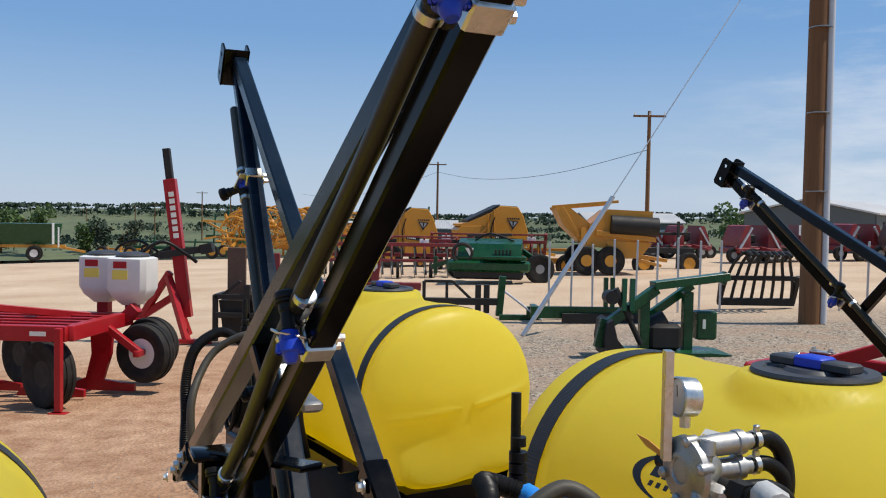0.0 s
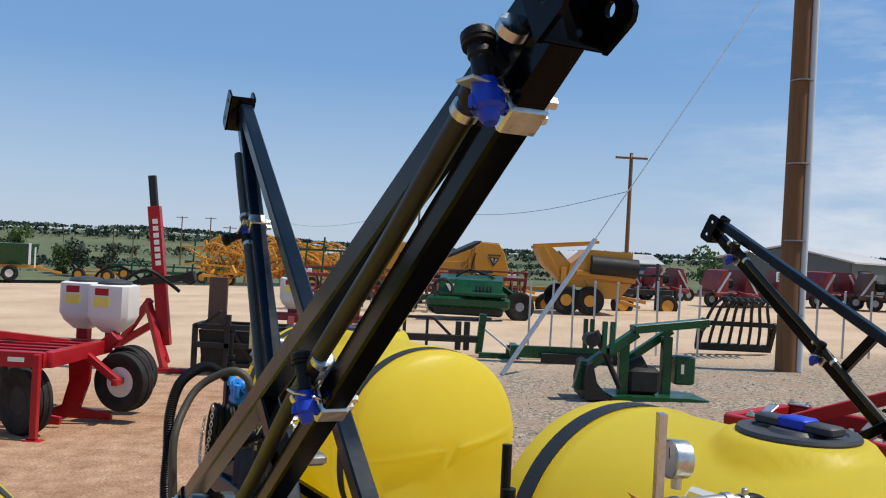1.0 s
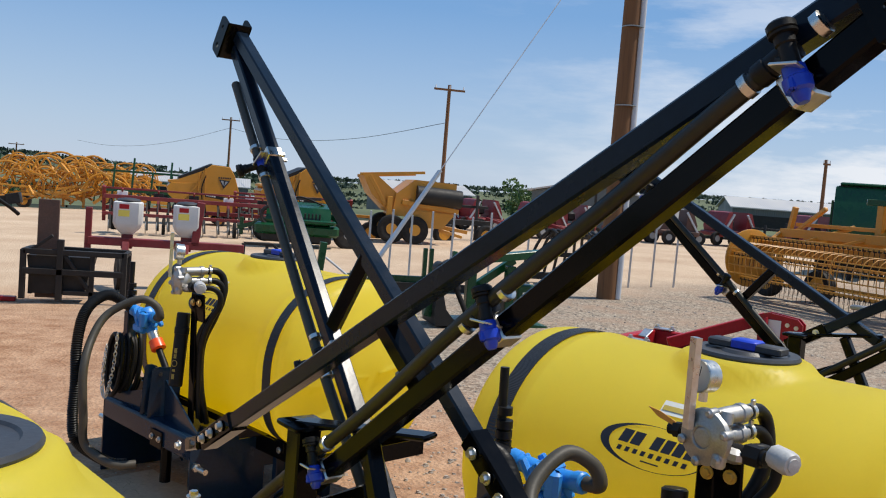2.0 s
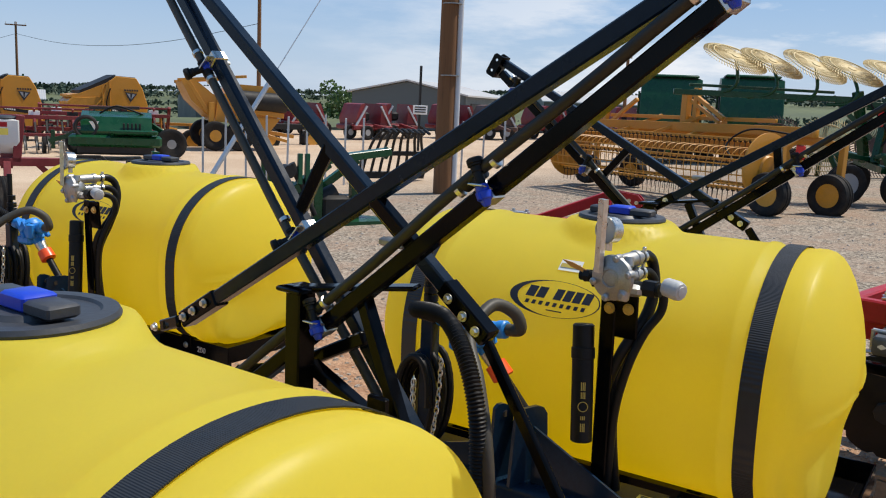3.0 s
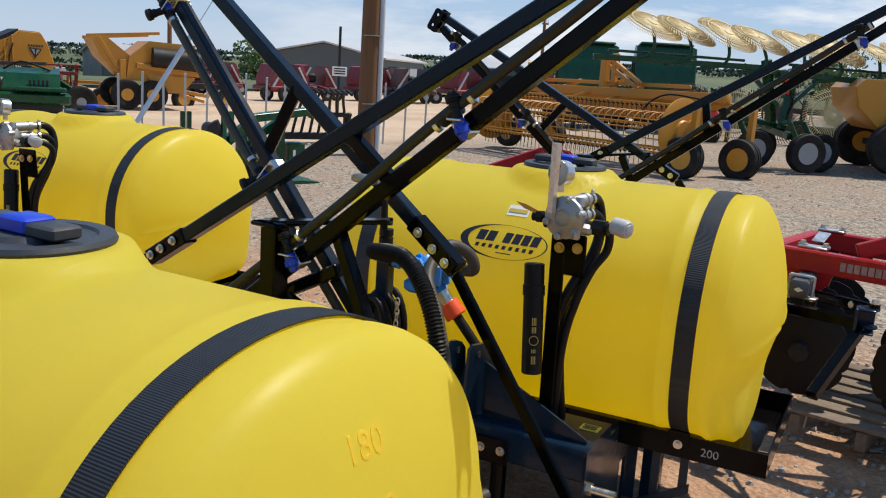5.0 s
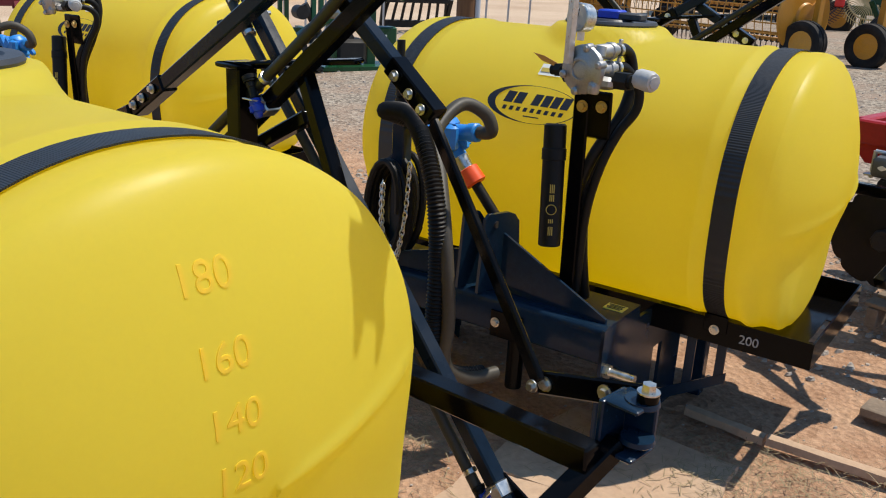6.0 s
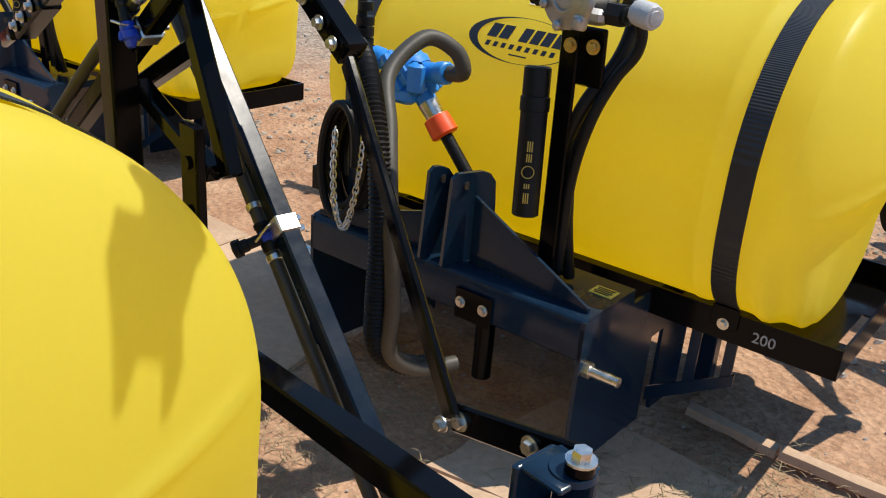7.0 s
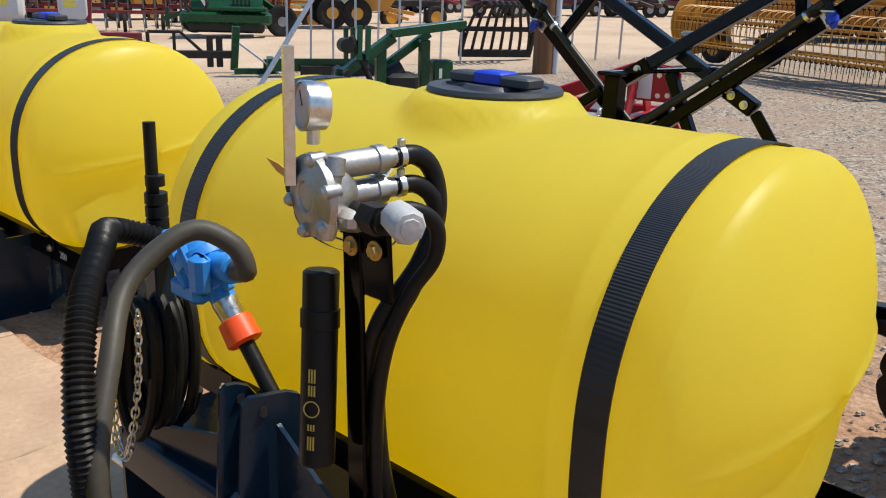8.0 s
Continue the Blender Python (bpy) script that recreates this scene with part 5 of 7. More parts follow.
def pallet(x, y, rz, n=7):
    p = empty("pallet", pose(x, y, 0, 0, 0, rz), "weathered grey wooden pallet on the dirt", "pallet")
    wood = M_WOOD
    for k in range(n):
        bm = bmesh.new()
        block(bm, (0, -0.46 + 0.92 * k / (n - 1), 0.105), (0.68 + 0.02 * math.sin(k * 2.1), 0.1, 0.02), pose(0, 0, 0, 0, 0, 0.8 * math.sin(k * 1.7)), 0.003)
        part("deck_board", bm, wood, p)
    for k in (-0.3, 0, 0.3):
        bm = bmesh.new()
        block(bm, (k, 0, 0.045), (0.05, 1.02, 0.09), cut=0.004)
        part("stringer", bm, wood, p)
    return p


M_WOOD = surface("weathered_wood", (0.2, 0.15, 0.105), 0.85, vary=0.3, scale=14, bump=0.5, per_piece=0.18)
disc_harrow(2.80, 2.055, -70, "red disc harrow with dark notched blades, on a pallet")
pallet(2.90, 1.99, -70)
disc_harrow(2.25, 4.8, -50, "red disc harrow with labelled mast plate, on gravel", -0.02)


# -- yellow basket rake --
def basket_rake(x, y, rz):
    """A twin hay rake: long beams over a reel of tine bars, on four wheels. Local x runs along the beams."""
    r = empty("basket_rake", pose(x, y, 0, 0, 0, rz), "amber hay rake with tine reel and long beams, on gravel", "hay rake")
    n = 2.4
    bars(r, "main_beam", M_AMBER, (((-n, 0.35, 1.25), (n + 0.3, 0.35, 1.3), 0.16), ((-n, 0.9, 1.1), (n, 0.9, 1.15), 0.14), ((-n, -0.15, 0.98), (n, -0.15, 1.0), 0.09, 0.2)))
    bars(r, "tool_rail", M_AMBER, (((-n + 0.2, -0.3, 1.12), (n - 0.2, -0.3, 1.14), 0.05), ((-n, 0.65, 1.42), (n - 0.7, 0.65, 1.45), 0.07), ((-1.6, -0.1, 1.02), (-1.2, 0.9, 1.45), 0.08), ((0.2, -0.1, 1.02), (0.4, 0.9, 1.4), 0.08), ((-0.6, 0.0, 1.1), (0.1, 0.7, 1.5), 0.06)))
    bars(r, "lift_frame", M_AMBER, (((-0.3, 0.6, 1.2), (-0.3, 0.6, 1.95), 0.14), ((-0.05, 0.6, 1.2), (-0.05, 0.6, 1.98), 0.1), ((-0.2, 0.6, 1.9), (0.7, 0.5, 1.45), 0.07), ((-0.2, 0.6, 1.75), (0.6, 0.5, 1.38), 0.06), ((-2.2, 0.5, 1.3), (-1.4, 0.4, 1.75), 0.07), ((-2.4, 0.5, 1.3), (-2.3, 0.5, 1.75), 0.09)))
    for s in (-1, 1):
        bm = bmesh.new()
        c = V((s * n, -0.35, 0.72))
        turned(bm, c - V((0.02 * s, 0, 0)), c + V((s, 0, 0)), ((0, 0.0), (0.0, 0.52), (0.012, 0.55), (0.04, 0.55), (0.05, 0.5), (0.055, 0.2), (0.09, 0.18), (0.095, 0)), 32)
        part("end_plate", bm, M_AMBER, r)
        bars(r, "end_arm", M_AMBER, (((s * n, 0.35, 1.25), (s * n, -0.35, 0.75), 0.1),))
    # reel: five tine bars and the guard wires between them
    for k in range(5):
        a = 2 * math.pi * k / 5 + 0.4
        yy, zz = -0.35 + 0.42 * math.cos(a), 0.72 + 0.42 * math.sin(a)
        bm = bmesh.new()
        bar(bm, (-n, yy, zz), (n, yy, zz), 0.05)
        b = part("tine_bar", bm, M_AMBER, r)
        bm = bmesh.new()
        for i in range(44):
            xx = -n + 0.1 + (2 * n - 0.2) * i / 43
            rod(bm, (xx, yy, zz), (xx + 0.015, yy - 0.02, zz - 0.24), 0.007, 0.005, seg=5)
            block(bm, (xx, yy, zz - 0.02), (0.035, 0.05, 0.05))
        tagged(part("tine_comb", bm, M_DARK, b), kind="stuff")
    for k in range(4):
        bm = bmesh.new()
        bar(bm, (-n, -0.85, 0.45 + 0.15 * k), (n, -0.85, 0.45 + 0.15 * k), 0.02)
        part("guard_rail", bm, M_AMBER, r)
    bm = bmesh.new()
    for i in range(30):
        xx = -n + 0.1 + (2 * n - 0.2) * i / 29
        hose(bm, ((xx, -0.2, 1.0), (xx, -0.75, 1.0), (xx, -0.9, 0.75), (xx, -0.85, 0.4)), 0.008, 3, 5)
    tagged(part("guard_basket", bm, M_AMBER, r), kind="stuff")
    for wx, wy, rr in ((n + 0.25, -0.55, 0.34), (n + 0.6, 0.45, 0.34), (-n - 0.1, 0.2, 0.3), (-n + 0.6, 0.8, 0.3)):
        wheel(r, (wx, wy, rr), (0.12, -1, 0), rr, 0.24, M_HUB_AMBER)
        bars(r, "wheel_arm", M_AMBER, (((wx, wy + 0.2, rr), (wx, wy + 0.22, 1.15), 0.1), ((wx, wy + 0.2, 1.1), (min(wx, n), 0.35, 1.25), 0.1)))
    bm = bmesh.new()
    block(bm, (n + 0.55, -0.3, 1.0), (0.16, 0.05, 0.22), cut=0.02)
    part("safety_flag", bm, M_SAFETY, r, "red safety reflector")
    bm = bmesh.new()
    hose(bm, ((n, 0.2, 1.25), (n - 0.5, -0.2, 1.3), (n - 0.7, -0.5, 1.05), (n - 0.45, -0.6, 0.8)), 0.016)
    part("hydraulic_hose", bm, M_RUBBER, r)
    return r


basket_rake(9.45, 12.4, -84)


# -- green wheel rake --
def rake_disc_mesh():
    """A raking wheel on the z axis: thin ring, hub and bent wire teeth."""
    bm = bmesh.new()
    ringed(bm, (0, 0, 0), (0, 0, 1), 0.5, 0.018, 40, 6)
    ringed(bm, (0, 0, -0.02), (0, 0, 1), 0.62, 0.009, 48, 5)
    ringed(bm, (0, 0, 0), (0, 0, 1), 0.2, 0.012, 24, 6)
    turned(bm, (0, 0, -0.03), (0, 0, 1), ((0, 0.09), (0.01, 0.1), (0.05, 0.1), (0.06, 0.08)), 16)
    for i in range(64):
        a = 2 * math.pi * i / 64
        d, t = V((math.cos(a), math.sin(a), 0)), V((-math.sin(a), math.cos(a), 0))
        hose(bm, (d * 0.1, d * 0.5, d * 0.6 + t * 0.03 - V((0, 0, 0.02)), d * 0.7 + t * 0.11 - V((0, 0, 0.05))), 0.011, 2, 4)
    return bm


def wheel_rake(x, y, rz):
    r = empty("wheel_rake", pose(x, y, 0, 0, 0, rz), "green wheel rake with straw-coloured raised rake wheels", "hay rake")
    bars(r, "main_beam", M_GREEN, (((-3.9, 0, 1.78), (-0.7, 0, 1.76), 0.1), ((-0.7, 0, 1.7), (2.1, 0, 1.58), 0.1), ((-3.6, 0.3, 1.92), (-1.1, 0.3, 1.88), 0.05), ((-0.3, 0.3, 1.86), (1.8, 0.3, 1.8), 0.05)))
    bars(r, "centre_frame", M_GREEN, (((-0.8, 0, 1.9), (-0.5, 0.2, 0.7), 0.14), ((-0.25, 0, 1.85), (-0.45, -0.2, 0.7), 0.12), ((-0.5, 0.6, 0.7), (-0.4, -0.6, 0.6), 0.12), ((-1.2, 0, 1.8), (-0.5, 0, 1.1), 0.08), ((0.3, 0, 1.75), (-0.4, 0, 1.0), 0.07)))
    first = finish(rake_disc_mesh(), 60)
    first.name = "rake_wheel"
    first.materials.append(M_STRAW)
    for k in range(9):
        xx = -2.9 + 0.67 * k
        zz = 2.42 - 0.045 * k
        o = new("rake_wheel", first)
        o.parent = r
        o.matrix_basis = Matrix.Translation((xx, -0.1 + 0.25 * (k % 2), zz)) @ V((0.28 + 0.04 * math.sin(k), -0.38 + 0.05 * math.sin(2.3 * k), 0.86)).to_track_quat("Z", "Y").to_matrix().to_4x4() @ Matrix.Rotation(k * 0.7, 4, "Z") @ Matrix.Scale(0.82, 4)
        tagged(o, "straw-coloured rake wheel with wire teeth")
        bm = bmesh.new()
        hose(bm, ((xx, -0.1 + 0.25 * (k % 2), zz - 0.05), (xx + 0.06, -0.1, zz - 0.4), (xx - 0.05, -0.05, zz - 0.58), (xx - 0.4, 0, 1.76 - 0.035 * k)), 0.03, 5, 8)
        part("wheel_arm", bm, M_GREEN, r)
    for wx, wy in ((-0.2, -0.9), (0.2, -0.45), (-1.0, -0.6), (-0.5, 0.8)):
        wheel(r, (wx, wy, 0.34), (0.25, -1, 0), 0.34, 0.22, M_HUB_GREY)
        bars(r, "wheel_leg", M_GREEN, (((wx, wy + 0.16, 0.34), (wx - 0.25, wy + 0.3, 0.85), 0.08), ((wx - 0.25, wy + 0.3, 0.85), (-0.45, 0, 0.75), 0.08)))
    bm = bmesh.new()
    block(bm, (-0.45, -0.25, 1.45), (0.1, 0.04, 0.26), cut=0.02)
    part("safety_reflector", bm, M_SAFETY, r)
    bm = bmesh.new()
    hose(bm, ((-0.6, -0.12, 1.7), (-0.3, -0.2, 1.2), (-0.45, -0.2, 0.9)), 0.018)
    part("hydraulic_hose", bm, M_RUBBER, r)
    return r


wheel_rake(12.6, 10.2, -33)


# -- round balers --
def round_baler(m, paint, hub, label, shield=True):
    """A round baler seen from its side: rounded chamber, tailgate, pickup, wheels, drawbar. x runs to the drawbar, -y to the viewer."""
    b = empty("round_baler", m, label, "baler", "round balers")
    W = 0.85

    def slab(name, outline, w=W, mat=paint, y=0.0, lab=""):
        bm = bmesh.new()
        loft(bm, [[V((x, y + yy, z)) for x, z in [((px - 0.1) * k + 0.1, (pz - 1.3) * k + 1.3) for px, pz in outline]] for yy, k in ((-w, 0.985), (-w + 0.02, 1.0), (w - 0.02, 1.0), (w, 0.985))])
        return part(name, bm, mat, b, lab)
    slab("chamber", ((-0.1, 0.62), (0.75, 0.42), (1.2, 0.62), (1.35, 1.1), (1.38, 1.5), (1.2, 2.15), (1.0, 2.52), (0.35, 2.56), (0.05, 2.3), (-0.1, 1.75)))
    slab("tailgate", ((-0.11, 0.72), (-0.11, 1.78), (-0.65, 1.72), (-1.05, 1.72), (-1.2, 1.55), (-1.12, 1.2), (-0.75, 0.8)), W - 0.03)
    slab("top_shield", ((-0.02, 2.2), (0.3, 2.58), (0.98, 2.55), (1.0, 2.48), (0.35, 2.5), (0.06, 2.2)), W - 0.06, M_DARK)
    slab("pickup", ((0.9, 0.25), (1.35, 0.28), (1.5, 0.5), (1.4, 0.75), (1.0, 0.7)), W - 0.12, M_DARK)
    bars(b, "drawbar", paint, (((1.2, -0.25, 0.85), (2.6, 0, 0.55), 0.12), ((1.2, 0.25, 0.85), (2.6, 0, 0.55), 0.12), ((1.35, -W + 0.05, 1.1), (1.55, -W + 0.05, 0.6), 0.09)))
    if shield:
        for s in (-1, 1):
            y = s * (W + 0.008)
            bm = bmesh.new()
            plate(bm, ((0.12, 1.35), (1.36, 1.18), (1.37, 1.06), (0.12, 1.22)), 0.008, Matrix.Translation((0, y, 0)))
            part("stripe", bm, M_DARK, b, "dark stripe with pale bars")
            bm = bmesh.new()
            for k in range(5):
                plate(bm, ((0.2 + 0.07 * k, 1.26 - 0.01 * k), (0.25 + 0.07 * k, 1.252 - 0.01 * k), (0.25 + 0.07 * k, 1.31 - 0.01 * k), (0.2 + 0.07 * k, 1.318 - 0.01 * k)), 0.004, Matrix.Translation((0, y + s * 0.007, 0)))
            part("stripe_bar", bm, M_PAPER, b)
            bm = bmesh.new()
            plate(bm, ((0.62, 1.98), (1.02, 1.93), (0.8, 1.6)), 0.006, Matrix.Translation((0, y, 0)))
            part("emblem", bm, M_INK_AND_HOLE, b, "dark triangular emblem")
            bm = bmesh.new()
            plate(bm, ((0.68, 1.94), (0.79, 1.926), (0.8, 1.72)), 0.004, Matrix.Translation((0, y + s * 0.006, 0)))
            plate(bm, ((0.86, 1.918), (0.96, 1.905), (0.82, 1.70)), 0.004, Matrix.Translation((0, y + s * 0.006, 0)))
            part("emblem_wing", bm, M_HUB_GREY, b)
            for k in range(6):
                bm = bmesh.new()
                plate(bm, ((0.6 + 0.08 * k, 2.02), (0.655 + 0.08 * k, 2.015), (0.655 + 0.08 * k, 2.08), (0.6 + 0.08 * k, 2.085)), 0.004, Matrix.Translation((0, y, 0)))
                part("name_bar", bm, M_INK_AND_HOLE, b)
            for p, q in (((-0.1, 0.7), (-0.1, 2.2)), ((0.15, 0.5), (0.12, 2.4)), ((-0.75, 0.85), (-0.12, 1.7))):
                bm = bmesh.new()
                bar(bm, (p[0], y, p[1]), (q[0], y, q[1]), 0.03, 0.05)
                part("side_rib", bm, paint, b)
            bm = bmesh.new()
            hose(bm, ((0.05, y, 1.1), (0.02, y + s * 0.03, 1.6), (0.15, y + s * 0.02, 2.1)), 0.02)
            part("oil_hose", bm, M_RUBBER, b)
    for s in (-1, 1):
        wheel(b, (-0.45, s * (W + 0.2), 0.5), (0, -1, 0), 0.5, 0.36, hub, 0.42)
        wheel(b, (0.72, s * (W + 0.08), 0.2), (0, -1, 0), 0.2, 0.14, hub, 0.5)
    bm = bmesh.new()
    bar(bm, (-0.45, -W, 0.52), (-0.45, W, 0.52), 0.12)
    part("axle", bm, M_DARK, b)
    wheel(b, (2.2, -0.3, 0.18), (0, -1, 0), 0.18, 0.12, M_HUB_GREY, 0.5)
    return b


yb = round_baler(pose(14.27, 9.19, 0, 0, 0, -40) @ Matrix.Diagonal((1.06, 1.06, 0.94, 1.0)), M_AMBER, M_HUB_AMBER, "large amber round baler with dark emblem, on gravel")
for bx, by, rz, k in ((1.2, 33.6, 8, 0.98), (-2.2, 35.8, 6, 0.98)):
    far_baler = copy_thing(yb, pose(bx, by, lie(bx, by), 0, 0, rz) @ Matrix.Scale(k, 4))
    for name, paint, w, out in (("belt_hood", M_DARK, 0.72, ((0.36, 2.62), (-0.8, 1.98), (-0.8, 1.84), (0.3, 2.4))), ("rear_frame", M_AMBER, 0.78, ((0.3, 2.42), (-0.82, 1.86), (-1.15, 1.8), (-1.15, 1.72), (-0.1, 1.72)))):
        bm = bmesh.new()
        loft(bm, [[V((px, yy, pz)) for px, pz in out] for yy in (-w, w)])
        part(name, bm, paint, far_baler)
gb = round_baler(pose(16.3, 21.0, -0.15, 0, 0, -128), M_GREEN, M_HUB_AMBER, "green round baler with dark rear opening", shield=False)
# solid dark block painted in for the shade inside the rear opening
bm = bmesh.new()
block(bm, (-1.2, 0, 1.35), (0.06, 1.1, 0.55), cut=0.02)
part("rear_opening_shade", bm, M_DARK, gb)
for s in (-1, 1):
    # dark plate laid on the side for the shade inside its opening
    bm = bmesh.new()
    plate(bm, ((0.15, 0.9), (1.1, 0.9), (1.15, 1.7), (0.95, 2.1), (0.35, 2.1)), 0.03, Matrix.Translation((0, s * 0.86, 0)))
    part("side_opening_shade", bm, M_DARK, gb)
    bars(gb, "side_frame", M_GREEN, (((0.6, s * 0.9, 0.9), (0.65, s * 0.9, 2.15), 0.06), ((0.1, s * 0.9, 1.5), (1.2, s * 0.9, 1.45), 0.06)))
bm = bmesh.new()
block(bm, (0.68, 0, 2.6), (0.8, 1.5, 0.08), cut=0.03)
part("roof_shield", bm, M_GREEN, gb)
copy_thing(gb, pose(18.0, 19.6, lie(18.0, 19.6) - 0.15, 0, 0, -128))


# -- bale processor --
def bale_processor(x, y, rz):
    b = empty("bale_processor", pose(x, y, 0, 0, 0, rz), "amber bale processor with dark rotor and raised arms", "bale processor")
    bm = bmesh.new()
    loft(bm, [[V((px, yy, pz)) for px, pz in ((-0.5, 0.9), (1.4, 0.8), (1.6, 1.35), (1.6, 2.05), (0.2, 2.1), (-0.4, 1.6))] for yy in (-0.9, 0.9)])
    part("tub", bm, M_AMBER, b)
    bm = bmesh.new()
    rod(bm, (0.25, -1.0, 1.62), (1.75, -1.0, 1.55), 0.3, seg=20)
    part("rotor_cover", bm, M_DARK, b)
    bm = bmesh.new()
    loft(bm, [[V((px, yy, pz)) for px, pz in ((-1.5, 2.15), (-1.1, 2.2), (-0.2, 1.5), (0.1, 1.0), (-0.6, 1.0), (-1.2, 1.55))] for yy in (-0.8, 0.8)])
    part("discharge_hood", bm, M_AMBER, b)
    bars(b, "lift_arm", M_AMBER, (((-1.6, -0.7, 2.15), (0.5, -0.9, 2.35), 0.09), ((-1.5, 0.7, 2.1), (0.5, 0.7, 2.3), 0.09), ((-1.3, -0.75, 2.15), (-0.7, -0.8, 1.2), 0.12), ((-0.2, -0.95, 1.35), (1.7, -0.95, 1.15), 0.12, 0.16), ((-0.6, -0.9, 0.7), (-0.6, -0.9, 1.5), 0.16)))
    bm = bmesh.new()
    loft(bm, [[V((px, yy, pz)) for px, pz in ((0.1, 1.1), (1.6, 1.05), (1.2, 0.55), (0.4, 0.55))] for yy in (-0.95, 0.6)])
    part("belly", bm, M_AMBER, b)
    for wx, wy in ((-0.5, -1.0), (-0.5, 1.0), (0.25, -1.05)):
        wheel(b, (wx, wy, 0.46), (0, -1, 0), 0.46, 0.3, M_HUB_AMBER, 0.4)
    bars(b, "hitch_tongue", M_AMBER, (((1.3, 0, 0.6), (2.3, 0, 0.45), 0.12), ((1.2, -0.5, 0.5), (2.0, -0.5, 0.3), 0.1)))
    return b


bale_processor(4.7, 29.0, 0)


# -- green mower conditioner --
def mower_conditioner(x, y, rz):
    b = empty("mower_conditioner", pose(x, y, 0, 0, 0, rz), "green mower conditioner with bulky hood and black wheel", "mower")
    bm = bmesh.new()
    loft(bm, [[V((px, yy, pz)) for yy, pz in ((-0.9, 0.45), (-1.0, 0.75), (-0.8, 1.12), (-0.2, 1.25), (0.5, 1.1), (0.8, 0.6))] for px in (-0.75, -0.7, 0.95, 1.0)])
    part("hood", bm, M_GREEN, b)
    bm = bmesh.new()
    block(bm, (0.1, -0.75, 0.5), (2.3, 0.7, 0.3), cut=0.06)
    part("cutter_bar", bm, M_GREEN, b)
    for k in range(5):
        bm = bmesh.new()
        block(bm, (0.3 + 0.1 * k, -0.96, 0.85), (0.05, 0.03, 0.25), pose(0, 0, 0, 0, 0, 0), 0.01)
        part("louvre", bm, M_DARK, b)
    bm = bmesh.new()
    plate(bm, ((-0.55, 1.0), (-0.3, 1.0), (-0.42, 0.78)), 0.02, Matrix.Translation((0, -0.98, 0)))
    part("warning_triangle", bm, M_PAPER, b, "pale warning triangle")
    bm = bmesh.new()
    block(bm, (0.1, -0.7, 0.27), (1.9, 0.6, 0.26), cut=0.05)
    part("underbelly", bm, M_DARK, b)
    bm = bmesh.new()
    block(bm, (0.55, -1.06, 0.74), (1.2, 0.2, 0.12), cut=0.03)
    part("front_ledge", bm, M_GREEN, b)
    bm = bmesh.new()
    ringed(bm, (-0.62, -0.98, 0.85), (0.1, -1, 0), 0.26, 0.05, 24, 8)
    part("drive_shield", bm, M_DARK, b)
    bm = bmesh.new()
    hose(bm, ((-0.3, -0.6, 1.2), (0.1, -0.7, 1.4), (0.5, -0.5, 1.3), (0.9, -0.4, 1.15)), 0.025)
    part("hydraulic_hose", bm, M_RUBBER, b)
    bars(b, "top_rail", M_RUSTRED, (((-0.6, 0.2, 1.32), (0.7, 0.2, 1.36), 0.09),))
    bars(b, "frame_arm", M_GREEN, (((-0.7, 0, 0.7), (-1.6, 0.1, 0.4), 0.12), ((1.0, 0.2, 0.9), (1.6, 0.0, 0.5), 0.14), ((-1.5, 0.1, 0.2), (-1.5, 0.1, 0.7), 0.1)))
    wheel(b, (1.5, -0.3, 0.42), (0.2, -1, 0), 0.42, 0.26, M_HUB_GREY, 0.3)
    wheel(b, (-0.9, 0.9, 0.36), (0.2, -1, 0), 0.36, 0.24, M_HUB_GREY, 0.4)
    return b


mower_conditioner(0.95, 25.2, -6)


# -- red seed drills and planters behind the row --
def red_drill(x, y, rz, length, label, boxes=()):
    b = empty("seed_drill", pose(x, y, 0, 0, 0, rz), label, "seed drill", "red seed drills")
    h = length / 2
    bars(b, "tool_bar", M_OLDRED, (((-h, 0, 1.05), (h, 0, 1.05), 0.12), ((-h, 0.5, 0.7), (h, 0.5, 0.7), 0.12), ((-h, -0.3, 0.55), (h, -0.3, 0.55), 0.1), ((-h, 0.2, 1.3), (h, 0.2, 1.3), 0.06)))
    n = max(3, int(length / 0.9))
    for k in range(n):
        xx = -h + (k + 0.5) * length / n
        bars(b, "shank", M_OLDRED, (((xx, 0, 1.05), (xx, -0.35, 0.35), 0.07), ((xx, 0, 1.3), (xx, 0.5, 0.7), 0.05)))
        for q in (-0.3, 0.0, 0.3):
            xq = xx + q * length / n
            bars(b, "opener", M_DARK, (((xq, -0.3, 0.6), (xq + 0.03, -0.55, 0.12), 0.09, 0.03), ((xq, -0.3, 0.62), (xq, -0.05, 0.95), 0.05), ((xq, 0.1, 1.0), (xq + 0.06, 0.3, 0.72), 0.06)))
            bm = bmesh.new()
            rod(bm, (xq - 0.01, -0.5, 0.2), (xq + 0.01, -0.5, 0.2), 0.19, seg=14)
            part("opener_disc", bm, M_STEEL, b)
        bars(b, "seed_cup", M_WHITE if k % 3 == 0 else M_DARK, (((xx - 0.15, 0.1, 1.16), (xx + 0.15, 0.1, 1.16), 0.1, 0.14),))
        wheel(b, (xx + 0.2, -0.45, 0.26), (1, 0, 0), 0.26, 0.1, M_HUB_GREY, 0.4)
    for s in (-1, 1):
        wheel(b, (s * (h - 0.3), 0.7, 0.4), (1, 0, 0), 0.4, 0.22, M_HUB_GREY, 0.45)
        bars(b, "end_frame", M_OLDRED, (((s * h, 0.5, 0.3), (s * h, 0, 1.35), 0.1),))
    return b


red_drill(-2.0, 28.0, 4, 5.2, "long red seed drill with rows of openers")
